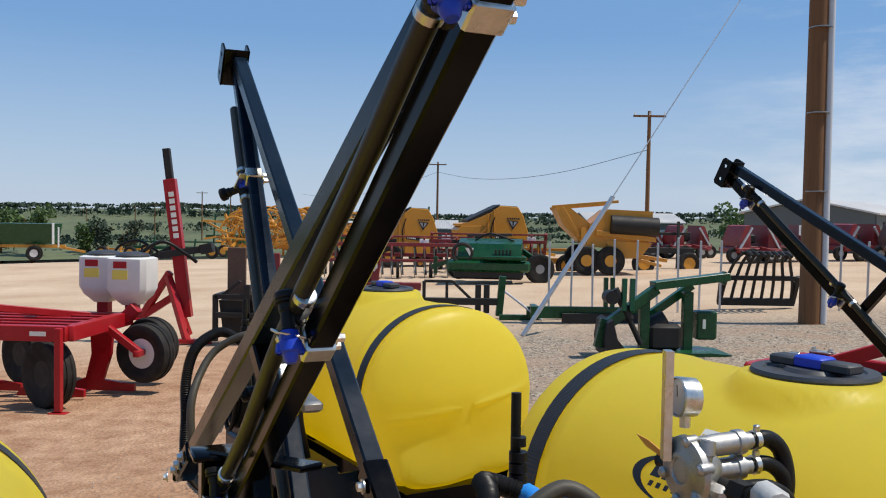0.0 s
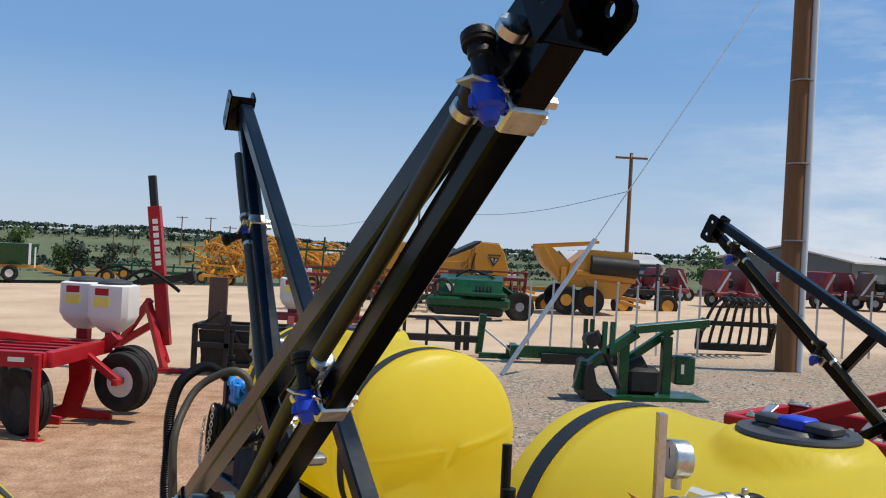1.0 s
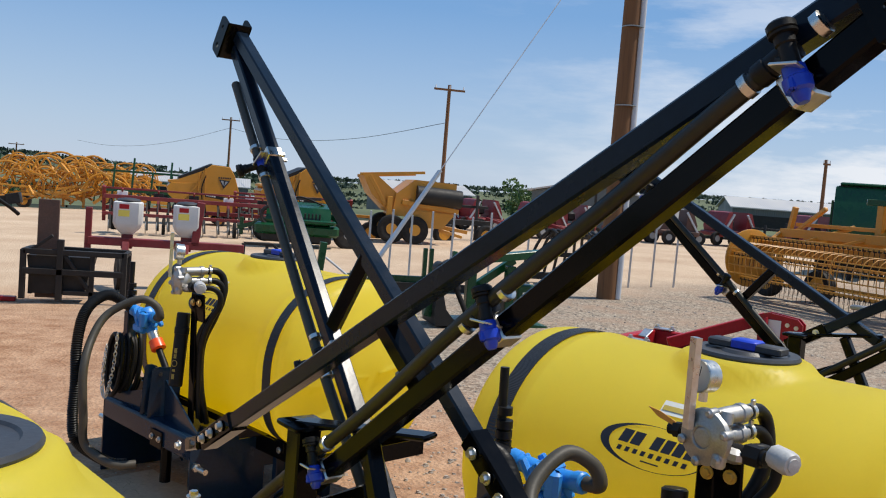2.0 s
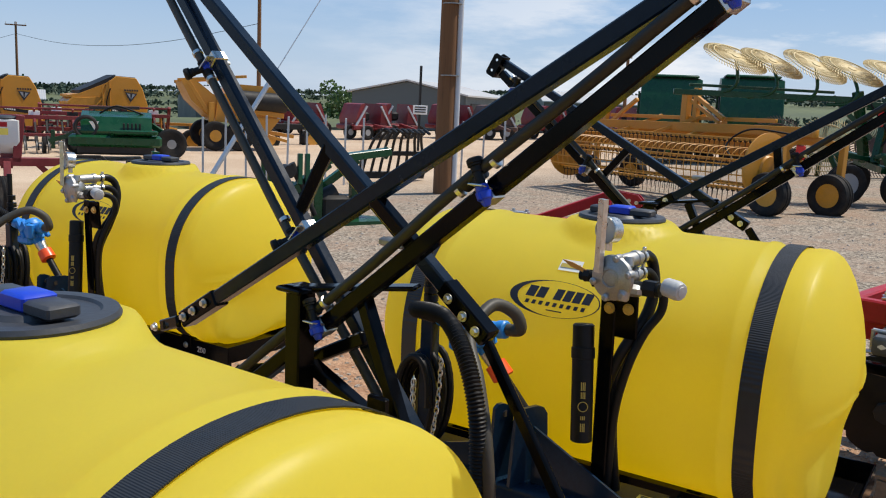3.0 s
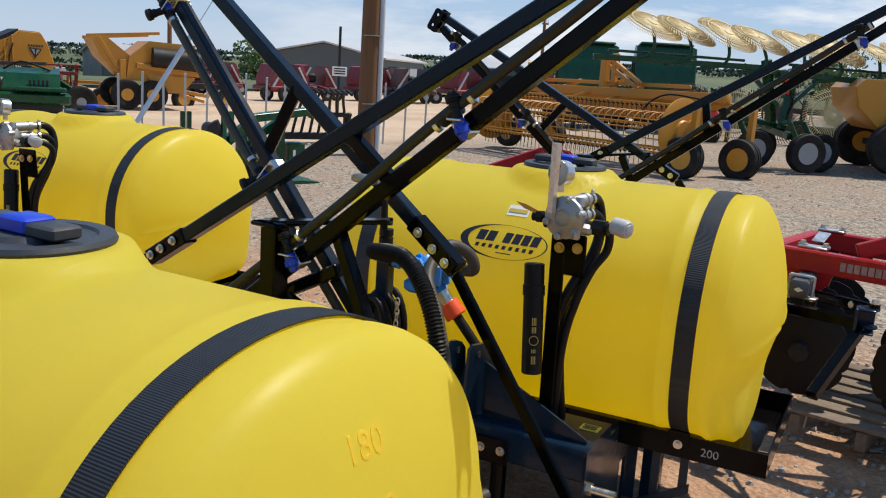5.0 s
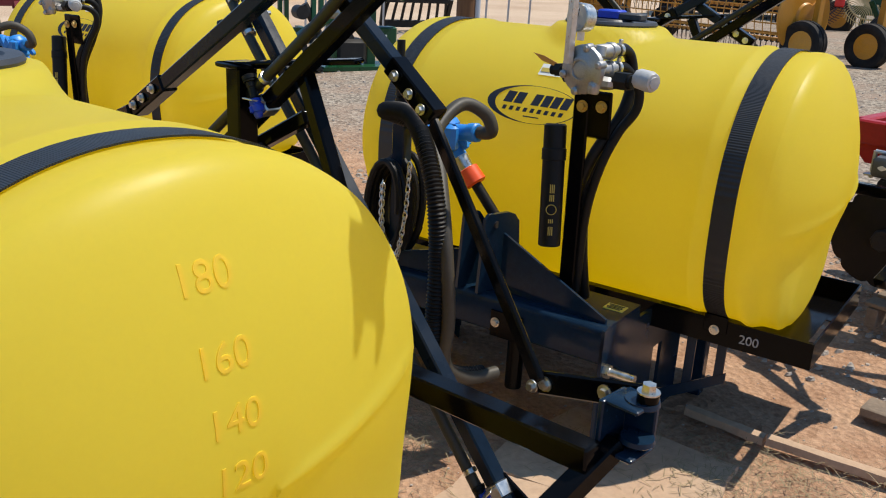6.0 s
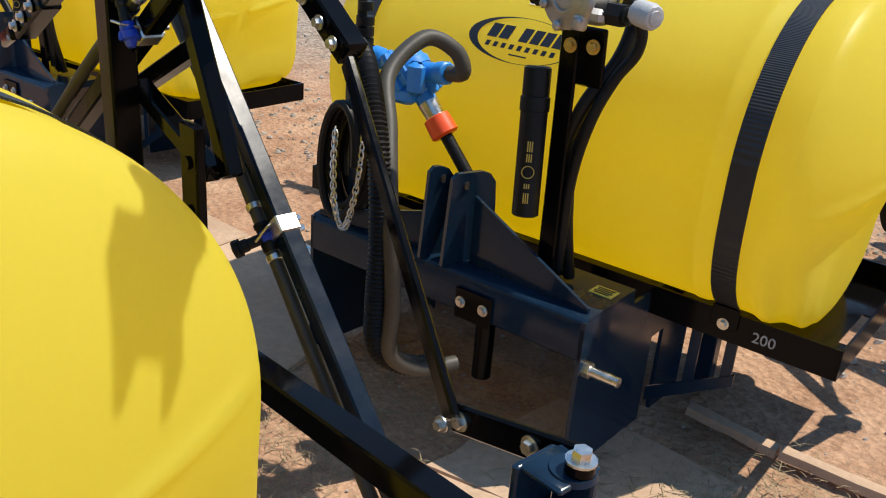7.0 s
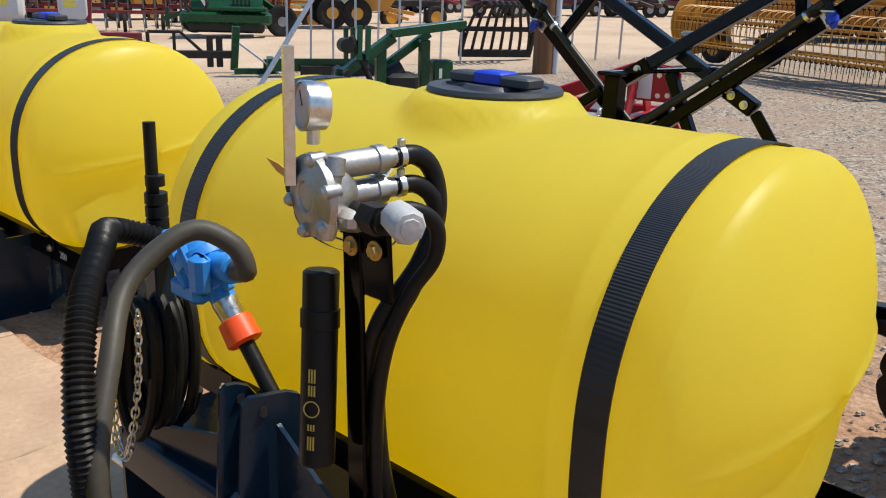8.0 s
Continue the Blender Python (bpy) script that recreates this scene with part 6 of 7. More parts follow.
red_drill(1.2, 30.8, 2, 4.0, "red seed drill with press wheels")


def seed_tub(parent, c, w=0.42, d=0.36, h=0.5):
    """A white hopper with a tapered foot, labels and a black lid."""
    c = V(c)
    bm = bmesh.new()

    def ring(a, b, z, k=0.05):
        return [c + V(p) for p in ((a - k, -b, z), (a, -b + k, z), (a, b - k, z), (a - k, b, z), (-a + k, b, z), (-a, b - k, z), (-a, -b + k, z), (-a + k, -b, z))]
    loft(bm, [ring(w * 0.2, d * 0.22, 0, 0.02), ring(w * 0.42, d * 0.42, h * 0.18), ring(w / 2, d / 2, h * 0.35), ring(w / 2, d / 2, h * 0.97), ring(w / 2 - 0.03, d / 2 - 0.03, h)])
    tub = part("seed_tub", bm, M_TUB, parent, "white plastic seed tub")
    bm = bmesh.new()
    turned(bm, c + V((0, 0, h)), c + V((0, 0, h + 1)), ((0, w * 0.4), (0.02, w * 0.42), (0.04, w * 0.36), (0.055, w * 0.15), (0.055, 0)), 24)
    part("tub_lid", bm, M_LID, tub)
    bm = bmesh.new()
    plate(bm, ((-0.12, h * 0.78), (0.02, h * 0.78), (0.02, h * 0.92), (-0.12, h * 0.92)), 0.004, Matrix.Translation(c + V((0, -d / 2 - 0.003, 0))))
    part("red_label", bm, M_RED, tub)
    bm = bmesh.new()
    plate(bm, ((-0.13, h * 0.55), (0.03, h * 0.55), (0.03, h * 0.74), (-0.13, h * 0.74)), 0.004, Matrix.Translation(c + V((0, -d / 2 - 0.003, 0))))
    part("yellow_label", bm, M_LABEL, tub)
    return tub


# -- red planter units with tubs in the second row --
def planter(x, y, rz, tubs, label):
    b = empty("planter", pose(x, y, 0, 0, 0, rz), label, "planter", "red planters")
    bars(b, "tool_bar", M_OLDRED, (((-1.0, 0, 0.7), (1.3, 0, 0.7), 0.12), ((-1.0, 0.35, 0.7), (1.0, 0.35, 0.7), 0.08)))
    for tx in tubs:
        seed_tub(b, (tx, 0.1, 0.82))
        bars(b, "row_unit", M_OLDRED, (((tx, -0.1, 0.7), (tx, -0.3, 0.3), 0.1), ((tx, 0.1, 0.82), (tx, 0.1, 0.6), 0.16)))
        wheel(b, (tx - 0.05, -0.3, 0.26), (1, 0.2, 0), 0.26, 0.12, M_DARK, 0.4)
    bars(b, "mast", M_OLDRED, (((0.55, 0, 0.7), (0.62, 0, 1.38), 0.12), ((0.8, 0, 0.7), (1.0, 0, 0.5), 0.08), ((-1.0, 0, 0.2), (-1.0, 0, 1.2), 0.09)))
    return b


planter(-1.8, 14.0, 2, (-0.45, 0.42), "red planter with two white seed tubs")


# -- red ripper with white tubs --
def ripper(x, y, rz):
    b = empty("subsoil_ripper", pose(x, y, 0, 0, 0, rz), "red subsoil ripper with two white tubs, on dirt", "ripper")
    bars(b, "frame_beam", M_RED, (((-1.3, -0.55, 0.72), (0.6, -0.55, 0.72), 0.1, 0.14), ((-1.3, 0.75, 0.72), (0.6, 0.75, 0.72), 0.1), ((0.6, -0.55, 0.72), (0.6, 0.75, 0.72), 0.1, 0.14), ((-1.3, -0.55, 0.72), (-1.3, 0.75, 0.72), 0.1)))
    for k in range(5):
        bars(b, "cross_rail", M_RED, (((-1.3, -0.3 + 0.22 * k, 0.76), (0.6, -0.3 + 0.22 * k, 0.76), 0.05),))
    bars(b, "mast", M_RED, (((-0.9, -0.65, 0.72), (-0.85, -0.6, 1.15), 0.05, 0.16), ((-0.85, -0.6, 1.0), (0.3, 0.5, 0.76), 0.07), ((-0.85, -0.6, 0.95), (-0.35, -0.55, 0.78), 0.06)))
    for px, py in ((0.56, -0.64), (-1.0, -0.64)):
        bm = bmesh.new()
        bar(bm, (px, py, 0.78), (px, py, 0.03), 0.06)
        block(bm, (px, py, 0.012), (0.16, 0.1, 0.016), cut=0.003)
        part("stand", bm, M_RED, b)
    # shanks with feet
    for sx, sy in ((0.15, 0.0), (0.5, 0.35), (-0.6, 0.2)):
        bm = bmesh.new()
        plate(bm, ((-0.12, 0.7), (0.12, 0.7), (0.1, 0.4), (0.02, 0.14), (0.34, 0.1), (0.34, 0.03), (-0.34, 0.03), (-0.3, 0.1), (-0.16, 0.16), (-0.1, 0.4)), 0.05, Matrix.Translation((sx, sy, 0)))
        part("shank", bm, M_RED, b)
    for wx, wy in ((-0.75, -0.3), (-1.1, -0.1)):
        bm = bmesh.new()
        turned(bm, (wx, wy - 0.02, 0.3), (wx, wy + 1, 0.3), ((0, 0.05), (0.005, 0.29), (0.012, 0.3), (0.03, 0.3), (0.035, 0.05)), 30)
        part("coulter", bm, M_BLADE, b, "dark round coulter")
    wheel(b, (0.95, 0.35, 0.42), (-0.25, -1, 0), 0.3, 0.2, M_HUB_WHITE, 0.5)
    wheel(b, (0.33, -0.38, 0.32), (-0.6, -1, 0), 0.32, 0.2, M_DARK, 0.4)
    wheel(b, (-0.5, 0.7, 0.32), (-0.6, -1, 0), 0.32, 0.2, M_DARK, 0.4)
    wheel(b, (0.8, 0.85, 0.42), (-0.25, -1, 0), 0.3, 0.2, M_HUB_WHITE, 0.5)
    bars(b, "wheel_arm", M_RED, (((0.6, 0.2, 0.7), (0.95, 0.2, 0.44), 0.07), ((0.95, 0.1, 0.44), (0.95, 0.3, 0.44), 0.06), ((0.62, 0.6, 0.72), (0.75, 0.6, 0.85), 0.12)))
    for tx, ty in ((0.22, 1.0), (0.64, 0.75)):
        seed_tub(b, (tx, ty, 0.86), 0.42, 0.4, 0.5)
        bars(b, "tub_stand", M_RED, (((tx, ty, 0.86), (tx, ty, 0.7), 0.12),))
    bm = bmesh.new()
    hose(bm, ((0.7, 0.8, 1.4), (0.9, 0.9, 1.52), (1.1, 1.0, 1.4), (1.2, 1.1, 1.3)), 0.02)
    part("air_hose", bm, M_RUBBER, b)
    bm = bmesh.new()
    plate(bm, ((-0.03, 0.7), (0.12, 0.7), (0.12, 0.74), (-0.03, 0.74)), 0.004, Matrix.Translation((0.3, -0.605, 0)))
    part("frame_label", bm, M_PAPER, b)
    return b


ripper(-4.02, 8.45, -3)


# -- red post driver --
def post_driver(x, y, rz):
    b = empty("post_driver", pose(x, y, 0, 0, 0, rz), "red post driver with tall leaning mast, on the yard", "post driver")
    foot, head = V((0.12, 0, 0.35)), V((-0.13, 0, 2.35))
    bm = bmesh.new()
    bar(bm, foot, head, 0.17, 0.14)
    mast = part("mast", bm, M_RED, b, "red mast with white bars of lettering")
    d = (head - foot).normalized()
    bm = bmesh.new()
    bar(bm, head - d * 0.3 + V((-0.02, 0.08, 0)), head + d * 0.45 + V((-0.02, 0.08, 0)), 0.1)
    part("ram", bm, M_DARK, b)
    for k in range(7):
        bm = bmesh.new()
        c = head - d * (0.22 + 0.1 * k)
        block(bm, (0, 0, 0), (0.075, 0.004, 0.07), Matrix.Translation(c + V((0.01, -0.074, 0))) @ Matrix.Rotation(math.atan2(d.x, d.z), 4, "Y"))
        part("letter_bar", bm, M_PAPER, mast)
    bars(b, "clamp_arm", M_DARK, (((-0.25, -0.05, 1.25), (0.45, -0.1, 1.36), 0.12, 0.1), ((-0.4, 0.05, 1.2), (-0.1, 0.0, 1.35), 0.08), ((0.35, -0.1, 1.34), (0.52, -0.1, 1.38), 0.18, 0.14)))
    bars(b, "base_arm", M_RED, (((-0.6, 0.2, 0.3), (-0.12, 0, 1.0), 0.09), ((-0.15, 0, 0.95), (0.2, -0.3, 0.05), 0.09), ((-0.15, 0, 0.95), (0.08, 0.3, 0.05), 0.09), ((-0.65, 0.2, 0.28), (0.0, 0.1, 0.7), 0.1), ((0.0, -0.3, 0.04), (0.55, -0.3, 0.04), 0.12, 0.06)))
    for k in range(5):
        bm = bmesh.new()
        block(bm, (0, 0, 0), (0.05, 0.004, 0.08), pose(-0.5 + 0.06 * k, 0.13, 0.5 + 0.085 * k, 0, -50, 0))
        part("arm_bar", bm, M_PAPER, b)
    bm = bmesh.new()
    hose(bm, ((-0.3, 0, 1.3), (-0.6, 0.05, 1.45), (-0.9, 0.1, 1.35), (-1.0, 0.1, 1.1)), 0.02)
    part("hydraulic_hose", bm, M_RUBBER, b)
    return b


post_driver(-3.98, 12.7, 3)


def steel_upright(x, y, rz):
    b = empty("loader_attachment", pose(x, y, 0, 0, 0, rz), "rusty brown upright plate on a dark loader frame", "attachment")
    bars(b, "upright", M_RUST, (((0, 0, 0.05), (0, 0, 1.36), 0.26, 0.05),))
    bars(b, "frame_rail", M_DARK, (((-0.25, -0.2, 0.68), (1.0, -0.2, 0.68), 0.07), ((-0.25, -0.2, 0.05), (-0.25, -0.2, 0.7), 0.07), ((-0.2, -0.2, 0.66), (0.1, -0.2, 0.9), 0.04), ((-0.25, -0.2, 0.42), (1.0, -0.2, 0.42), 0.08), ((0.25, -0.2, 0.15), (1.0, -0.2, 0.15), 0.06), ((0.2, -0.2, 0.05), (0.2, -0.2, 0.85), 0.08), ((0.6, -0.2, 0.05), (0.6, -0.2, 0.7), 0.06), ((1.0, -0.2, 0.05), (1.0, -0.2, 0.72), 0.07), ((-0.25, 0.3, 0.68), (1.0, 0.3, 0.68), 0.07), ((-0.25, -0.2, 0.68), (-0.25, 0.3, 0.68), 0.06), ((1.0, -0.2, 0.68), (1.0, 0.3, 0.68), 0.06), ((-0.25, 0.3, 0.05), (-0.25, 0.3, 0.68), 0.06), ((1.0, 0.3, 0.05), (1.0, 0.3, 0.68), 0.06), ((0.25, -0.2, 0.66), (0.58, -0.2, 0.18), 0.05)))
    bm = bmesh.new()
    loft(bm, [[V((px, yy, pz)) for px, pz in ((-0.22, 0.62), (0.6, 0.62), (0.5, 0.12), (-0.15, 0.12))] for yy in (-0.14, 0.2)])
    part("bucket_plate", bm, M_DARK, b)
    return b


steel_upright(-3.05, 12.4, 0)


# -- green digger attachment, grapple and racks on the gravel --
def green_digger(x, y, rz):
    b = empty("green_digger", pose(x, y, 0, 0, 0, rz), "green steel digger attachment with hydraulic ram, on gravel", "digger")
    bars(b, "post", M_GREEN, (((-0.1, 0, 0.05), (-0.1, 0, 0.72), 0.12), ((0.48, 0.1, 0.05), (0.48, 0.1, 0.78), 0.12)))
    bars(b, "boom_arm", M_GREEN, (((0.0, 0, 0.86), (0.98, 0.1, 0.98), 0.2, 0.1), ((0.05, 0, 0.82), (-0.62, -0.1, 0.36), 0.12), ((0.0, 0.3, 0.42), (0.6, 0.3, 0.85), 0.1), ((0.9, 0.1, 0.9), (0.98, 0.1, 1.02), 0.1)))
    bm = bmesh.new()
    rod(bm, (-0.5, -0.1, 0.82), (-0.3, -0.1, 0.45), 0.05)
    rod(bm, (-0.34, -0.1, 0.5), (-0.16, -0.1, 0.14), 0.035)
    part("hydraulic_ram", bm, M_DARK, b)
    bm = bmesh.new()
    rod(bm, (-0.55, -0.2, 0.72), (-0.55, 0.02, 0.72), 0.085, seg=18)
    part("motor", bm, M_DARK, b)
    bm = bmesh.new()
    block(bm, (0.16, 0.1, 0.22), (0.42, 0.36, 0.34), cut=0.05)
    rod(bm, (-0.05, 0.1, 0.3), (0.2, 0.1, 0.42), 0.13)
    part("gearbox", bm, M_DARK, b)
    bm = bmesh.new()
    block(bm, (0.72, 0.15, 0.36), (0.26, 0.22, 0.36), cut=0.02)
    part("tank_box", bm, M_GREEN, b)
    bm = bmesh.new()
    plate(bm, ((0.66, 0.32), (0.7, 0.32), (0.7, 0.44), (0.66, 0.44)), 0.003, Matrix.Translation((0, 0.036, 0)))
    part("box_label", bm, M_PAPER, b)
    bm = bmesh.new()
    loft(bm, [[V((px, yy, pz)) for px, pz in ((-0.3, 0.0), (0.85, 0.0), (0.95, 0.03), (0.7, 0.055), (-0.28, 0.05))] for yy in (-0.25, 0.4)])
    part("skid_plate", bm, M_GREEN, b)
    bm = bmesh.new()
    loft(bm, [[V((px, yy, pz)) for px, pz in ((-0.62, 0.0), (-0.3, 0.02), (-0.4, 0.1), (-0.5, 0.22), (-0.56, 0.46), (-0.62, 0.42), (-0.65, 0.2))] for yy in (-0.3, -0.27, 0.3, 0.33)])
    part("bucket", bm, M_DARK, b, "dark worn bucket")
    bars(b, "tooth", M_GREEN, (((-0.7, -0.1, 0.1), (-0.62, -0.1, 0.45), 0.1), ((-0.3, -0.15, 0.55), (-0.28, -0.1, 0.95), 0.06), ((-0.4, -0.15, 0.55), (-0.38, -0.1, 0.95), 0.06)))
    return b


green_digger(2.5, 10.95, 4)


def low_green_frame(x, y, rz):
    b = empty("low_implement_frame", pose(x, y, 0, 0, 0, rz), "low green and black implement frame on gravel", "frame")
    bars(b, "sill", M_GREEN, (((-0.9, 0, 0.16), (0.9, 0, 0.16), 0.1, 0.2), ((-0.9, 0.5, 0.12), (0.9, 0.5, 0.12), 0.1, 0.16), ((-0.8, 0, 0.2), (-0.8, 0.5, 0.2), 0.1), ((0.8, 0, 0.2), (0.8, 0.5, 0.2), 0.1)))
    bars(b, "lug", M_GREEN, (((0.35, 0, 0.2), (0.35, 0, 0.75), 0.07), ((0.46, 0, 0.2), (0.46, 0, 0.75), 0.07)))
    bars(b, "blade", M_DARK, (((-0.4, -0.12, 0.08), (1.1, -0.12, 0.08), 0.03, 0.16),))
    return b


low_green_frame(2.2, 14.6, 3)


def grapple(x, y, rz):
    b = empty("root_grapple", pose(x, y, 0, 0, 0, rz), "black root grapple with curved tines, on gravel", "grapple")
    for k in range(8):
        xx = -0.6 + 1.2 * k / 7
        bm = bmesh.new()
        hose(bm, ((xx * 1.12, 0.3, 0.1), (xx * 1.05, 0.15, 0.5), (xx * 0.85, 0.0, 0.9), (xx * 0.7, -0.3, 1.08), (xx * 0.68, -0.6, 1.02)), 0.03, 5, 6)
        part("tine", bm, M_DARK, b)
    bars(b, "rail", M_DARK, (((-0.72, 0.3, 0.12), (0.72, 0.3, 0.12), 0.14), ((-0.68, 0.12, 0.58), (0.68, 0.12, 0.58), 0.09), ((-0.5, -0.25, 1.06), (0.5, -0.25, 1.06), 0.07), ((-0.7, 0.3, 0.1), (-0.72, 0.1, 0.62), 0.08), ((0.7, 0.3, 0.1), (0.72, 0.1, 0.62), 0.08)))
    return b


grapple(5.75, 16.4, 2)


def fork_frame(x, y, rz):
    b = empty("fork_frame", pose(x, y, 0, 0, 0, rz), "dark steel fork frame lying on gravel", "attachment")
    bars(b, "rail", M_DARK, (((-0.7, 0, 0.3), (0.6, 0, 0.3), 0.12), ((-0.7, 0, 0.65), (-0.2, 0, 0.65), 0.05), ((-0.7, 0, 0.1), (-0.7, 0, 0.65), 0.06), ((-0.3, 0, 0.1), (-0.3, 0, 0.65), 0.05), ((-0.2, 0, 0.65), (0.15, 0, 0.32), 0.05), ((0.25, 0, 0.1), (0.25, 0, 0.6), 0.1), ((0.4, 0, 0.1), (0.4, 0, 0.6), 0.1)))
    bars(b, "stay", M_GALV, (((0.7, -0.2, 0.5), (1.3, -0.6, 0.05), 0.035),))
    bars(b, "green_arm", M_GREEN, (((0.62, 0, 0.05), (0.68, 0, 0.75), 0.12), ((0.6, -0.3, 0.06), (1.3, -0.3, 0.06), 0.1)))
    return b


fork_frame(0.2, 15.4, 3)


def rack_rod(x, y, h, lean):
    bm = bmesh.new()
    z = lie(x, y)
    bar(bm, (x, y, z - 0.05), (x + lean, y, z + h), 0.035, 0.03)
    return tagged(part("steel_stake", bm, M_GALV), "thin grey steel stake in the ground", "stake", "row of stakes")


for i in range(9):
    rack_rod(1.72 + 0.40 * i, 15.7 + 0.065 * i, 1.32 + 0.05 * math.sin(i * 2.3), 0.02 * math.sin(i * 1.9))
for i in range(3):
    rack_rod(7.1 + 0.55 * i, 16.2 + 0.1 * i, 1.25, 0.01)


# -- folded rotary mowers --
def rotary_mower(x, y, rz, paint, label):
    b = empty("rotary_mower", pose(x, y, 0, 0, 0, rz), label, "mower", "folded rotary mowers")
    for s in (-1, 1):
        bm = bmesh.new()
        loft(bm, [[V((s * px, yy, pz)) for px, pz in ((0.35, 0.45), (0.42, 1.5), (0.62, 1.46), (0.85, 0.85), (0.75, 0.45))] for yy in (-0.7, -0.64, 0.64, 0.7)])
        part("wing_deck", bm, paint, b)
        bars(b, "wing_brace", M_GALV, (((s * 0.9, -0.74, 0.5), (s * 0.35, -0.74, 1.4), 0.08),))
        wheel(b, (s * 1.0, -0.5, 0.3), (0.1, -1, 0), 0.3, 0.18, M_HUB_GREY, 0.45)
        wheel(b, (s * 0.4, -0.9, 0.3), (0.1, -1, 0), 0.3, 0.18, M_HUB_GREY, 0.45)
    bm = bmesh.new()
    block(bm, (0, 0, 0.5), (1.9, 1.6, 0.22), cut=0.05)
    part("centre_deck", bm, paint, b)
    bars(b, "axle_frame", paint, (((-1.0, -0.6, 0.6), (1.0, -0.6, 0.6), 0.12), ((0, -0.8, 0.6), (0.2, -2.0, 0.45), 0.12), ((-0.2, 0, 0.6), (-0.2, 0, 1.2), 0.14)))
    bm = bmesh.new()
    block(bm, (0.0, 0.1, 0.95), (0.4, 0.5, 0.4), cut=0.08)
    part("gearbox", bm, M_DARK, b)
    return b


rm = rotary_mower(10.7, 41.0, 10, M_OLDRED, "red folded rotary mower far across the yard")
for mx, my, rz in ((8.9, 42.0, -4), (11.9, 35.6, 12), (13.6, 36.5, 0), (16.4, 36.4, 14), (20.5, 35.0, 8), (23.4, 33.0, -10)):
    copy_thing(rm, pose(mx, my, lie(mx, my), 0, 0, rz))
rotary_mower(17.7, 34.8, -12, M_RUSTRED, "brown faded folded rotary mower across the yard")


# -- stack of yellow rake parts, grain cart, far implements --
def rake_stack(x, y):
    b = empty("rake_stack", pose(x, y, 0), "heap of yellow hay rakes parked close together", "hay rake")
    rng = random.Random(5)
    for k in range(130):
        a = V((rng.uniform(-4, 4), rng.uniform(-1.5, 1.5), rng.uniform(0.3, 1.9)))
        d = V((rng.uniform(-1.8, 1.8), rng.uniform(-0.4, 0.4), rng.uniform(-0.5, 0.9)))
        if (a + d).z > 2.7 or (a + d).z < 0.05:
            continue
        bars(b, "rake_bar", M_AMBER, ((a, a + d, rng.uniform(0.06, 0.16)),))
    # bowed guards heaped over the beams
    for k in range(70):
        c = V((rng.uniform(-3.4, 3.6), rng.uniform(-1.2, 1.2), 0))
        w, h = rng.uniform(0.5, 1.3), rng.uniform(1.7, 3.0) - 0.12 * abs(c.x)
        bm = bmesh.new()
        hose(bm, (c + V((-w, 0, h - 0.9)), c + V((-w * 0.6, 0.1, h - 0.2)), c + V((0, 0.15, h)), c + V((w * 0.6, 0.2, h - 0.25)), c + V((w, 0.2, h - 1.0))), rng.uniform(0.03, 0.06), 3, 6)
        part("bowed_guard", bm, M_AMBER, b)
    for k in range(8):
        bm = bmesh.new()
        ringed(bm, (-3.6 + k, 0.2 * (k % 2), 1.3), (0.4, 1, 0.5), 0.6, 0.05, 20, 5)
        part("rake_wheel", bm, M_AMBER, b)
        bars(b, "leg", M_AMBER, (((-3.6 + k, 0, 0), (-3.6 + k, 0, 1.3), 0.12),))
    return b


rake_stack(-9.0, 49.0)


def grain_cart(x, y, rz):
    b = empty("grain_cart", pose(x, y, -0.3, 0, 0, rz), "green grain cart with amber frame, by the field edge", "grain cart")
    bm = bmesh.new()
    loft(bm, [[V((px, -1.3, 2.4)), V((px, 1.3, 2.4)), V((px * 0.95, 0.8, 1.1)), V((px * 0.95, -0.8, 1.1))] for px in (-2.6, 2.6)])
    part("bin", bm, M_GREEN, b)
    bars(b, "bin_rim", M_WHITE, (((2.6, -1.32, 1.1), (2.6, -1.32, 2.45), 0.12), ((2.9, -1.2, 0.9), (2.9, -1.2, 2.2), 0.08)))
    bars(b, "chassis", M_AMBER, (((-2.8, -0.6, 0.95), (3.2, -0.6, 0.95), 0.2), ((2.6, -0.6, 0.95), (4.4, -0.6, 0.6), 0.15)))
    for wx in (-1.2, 1.4):
        wheel(b, (wx, -1.0, 0.5), (0, -1, 0), 0.5, 0.4, M_HUB_WHITE, 0.5)
    return b


grain_cart(-28.5, 56.5, 12)


def far_implement(x, y, rz, paint, label, length, h):
    b = empty("parked_implement", pose(x, y, -0.2, 0, 0, rz), label, "implement", "implements along the far fence")
    n = int(length / 0.8)
    bars(b, "beam", paint, (((-length / 2, 0, h * 0.5), (length / 2, 0, h * 0.5), 0.2), ((-length / 2, 0.3, h * 0.85), (length / 2, 0.3, h * 0.85), 0.1)))
    for k in range(n):
        xx = -length / 2 + (k + 0.5) * length / n
        bars(b, "upright", paint, (((xx, 0, 0), (xx + 0.1, 0.2, h * (1.0 + 0.15 * math.sin(k * 2.3))), 0.09),))
    wheel(b, (-length * 0.35, -0.4, 0.4), (0, -1, 0), 0.4, 0.3, M_HUB_AMBER)
    wheel(b, (length * 0.35, -0.4, 0.4), (0, -1, 0), 0.4, 0.3, M_HUB_AMBER)
    return b


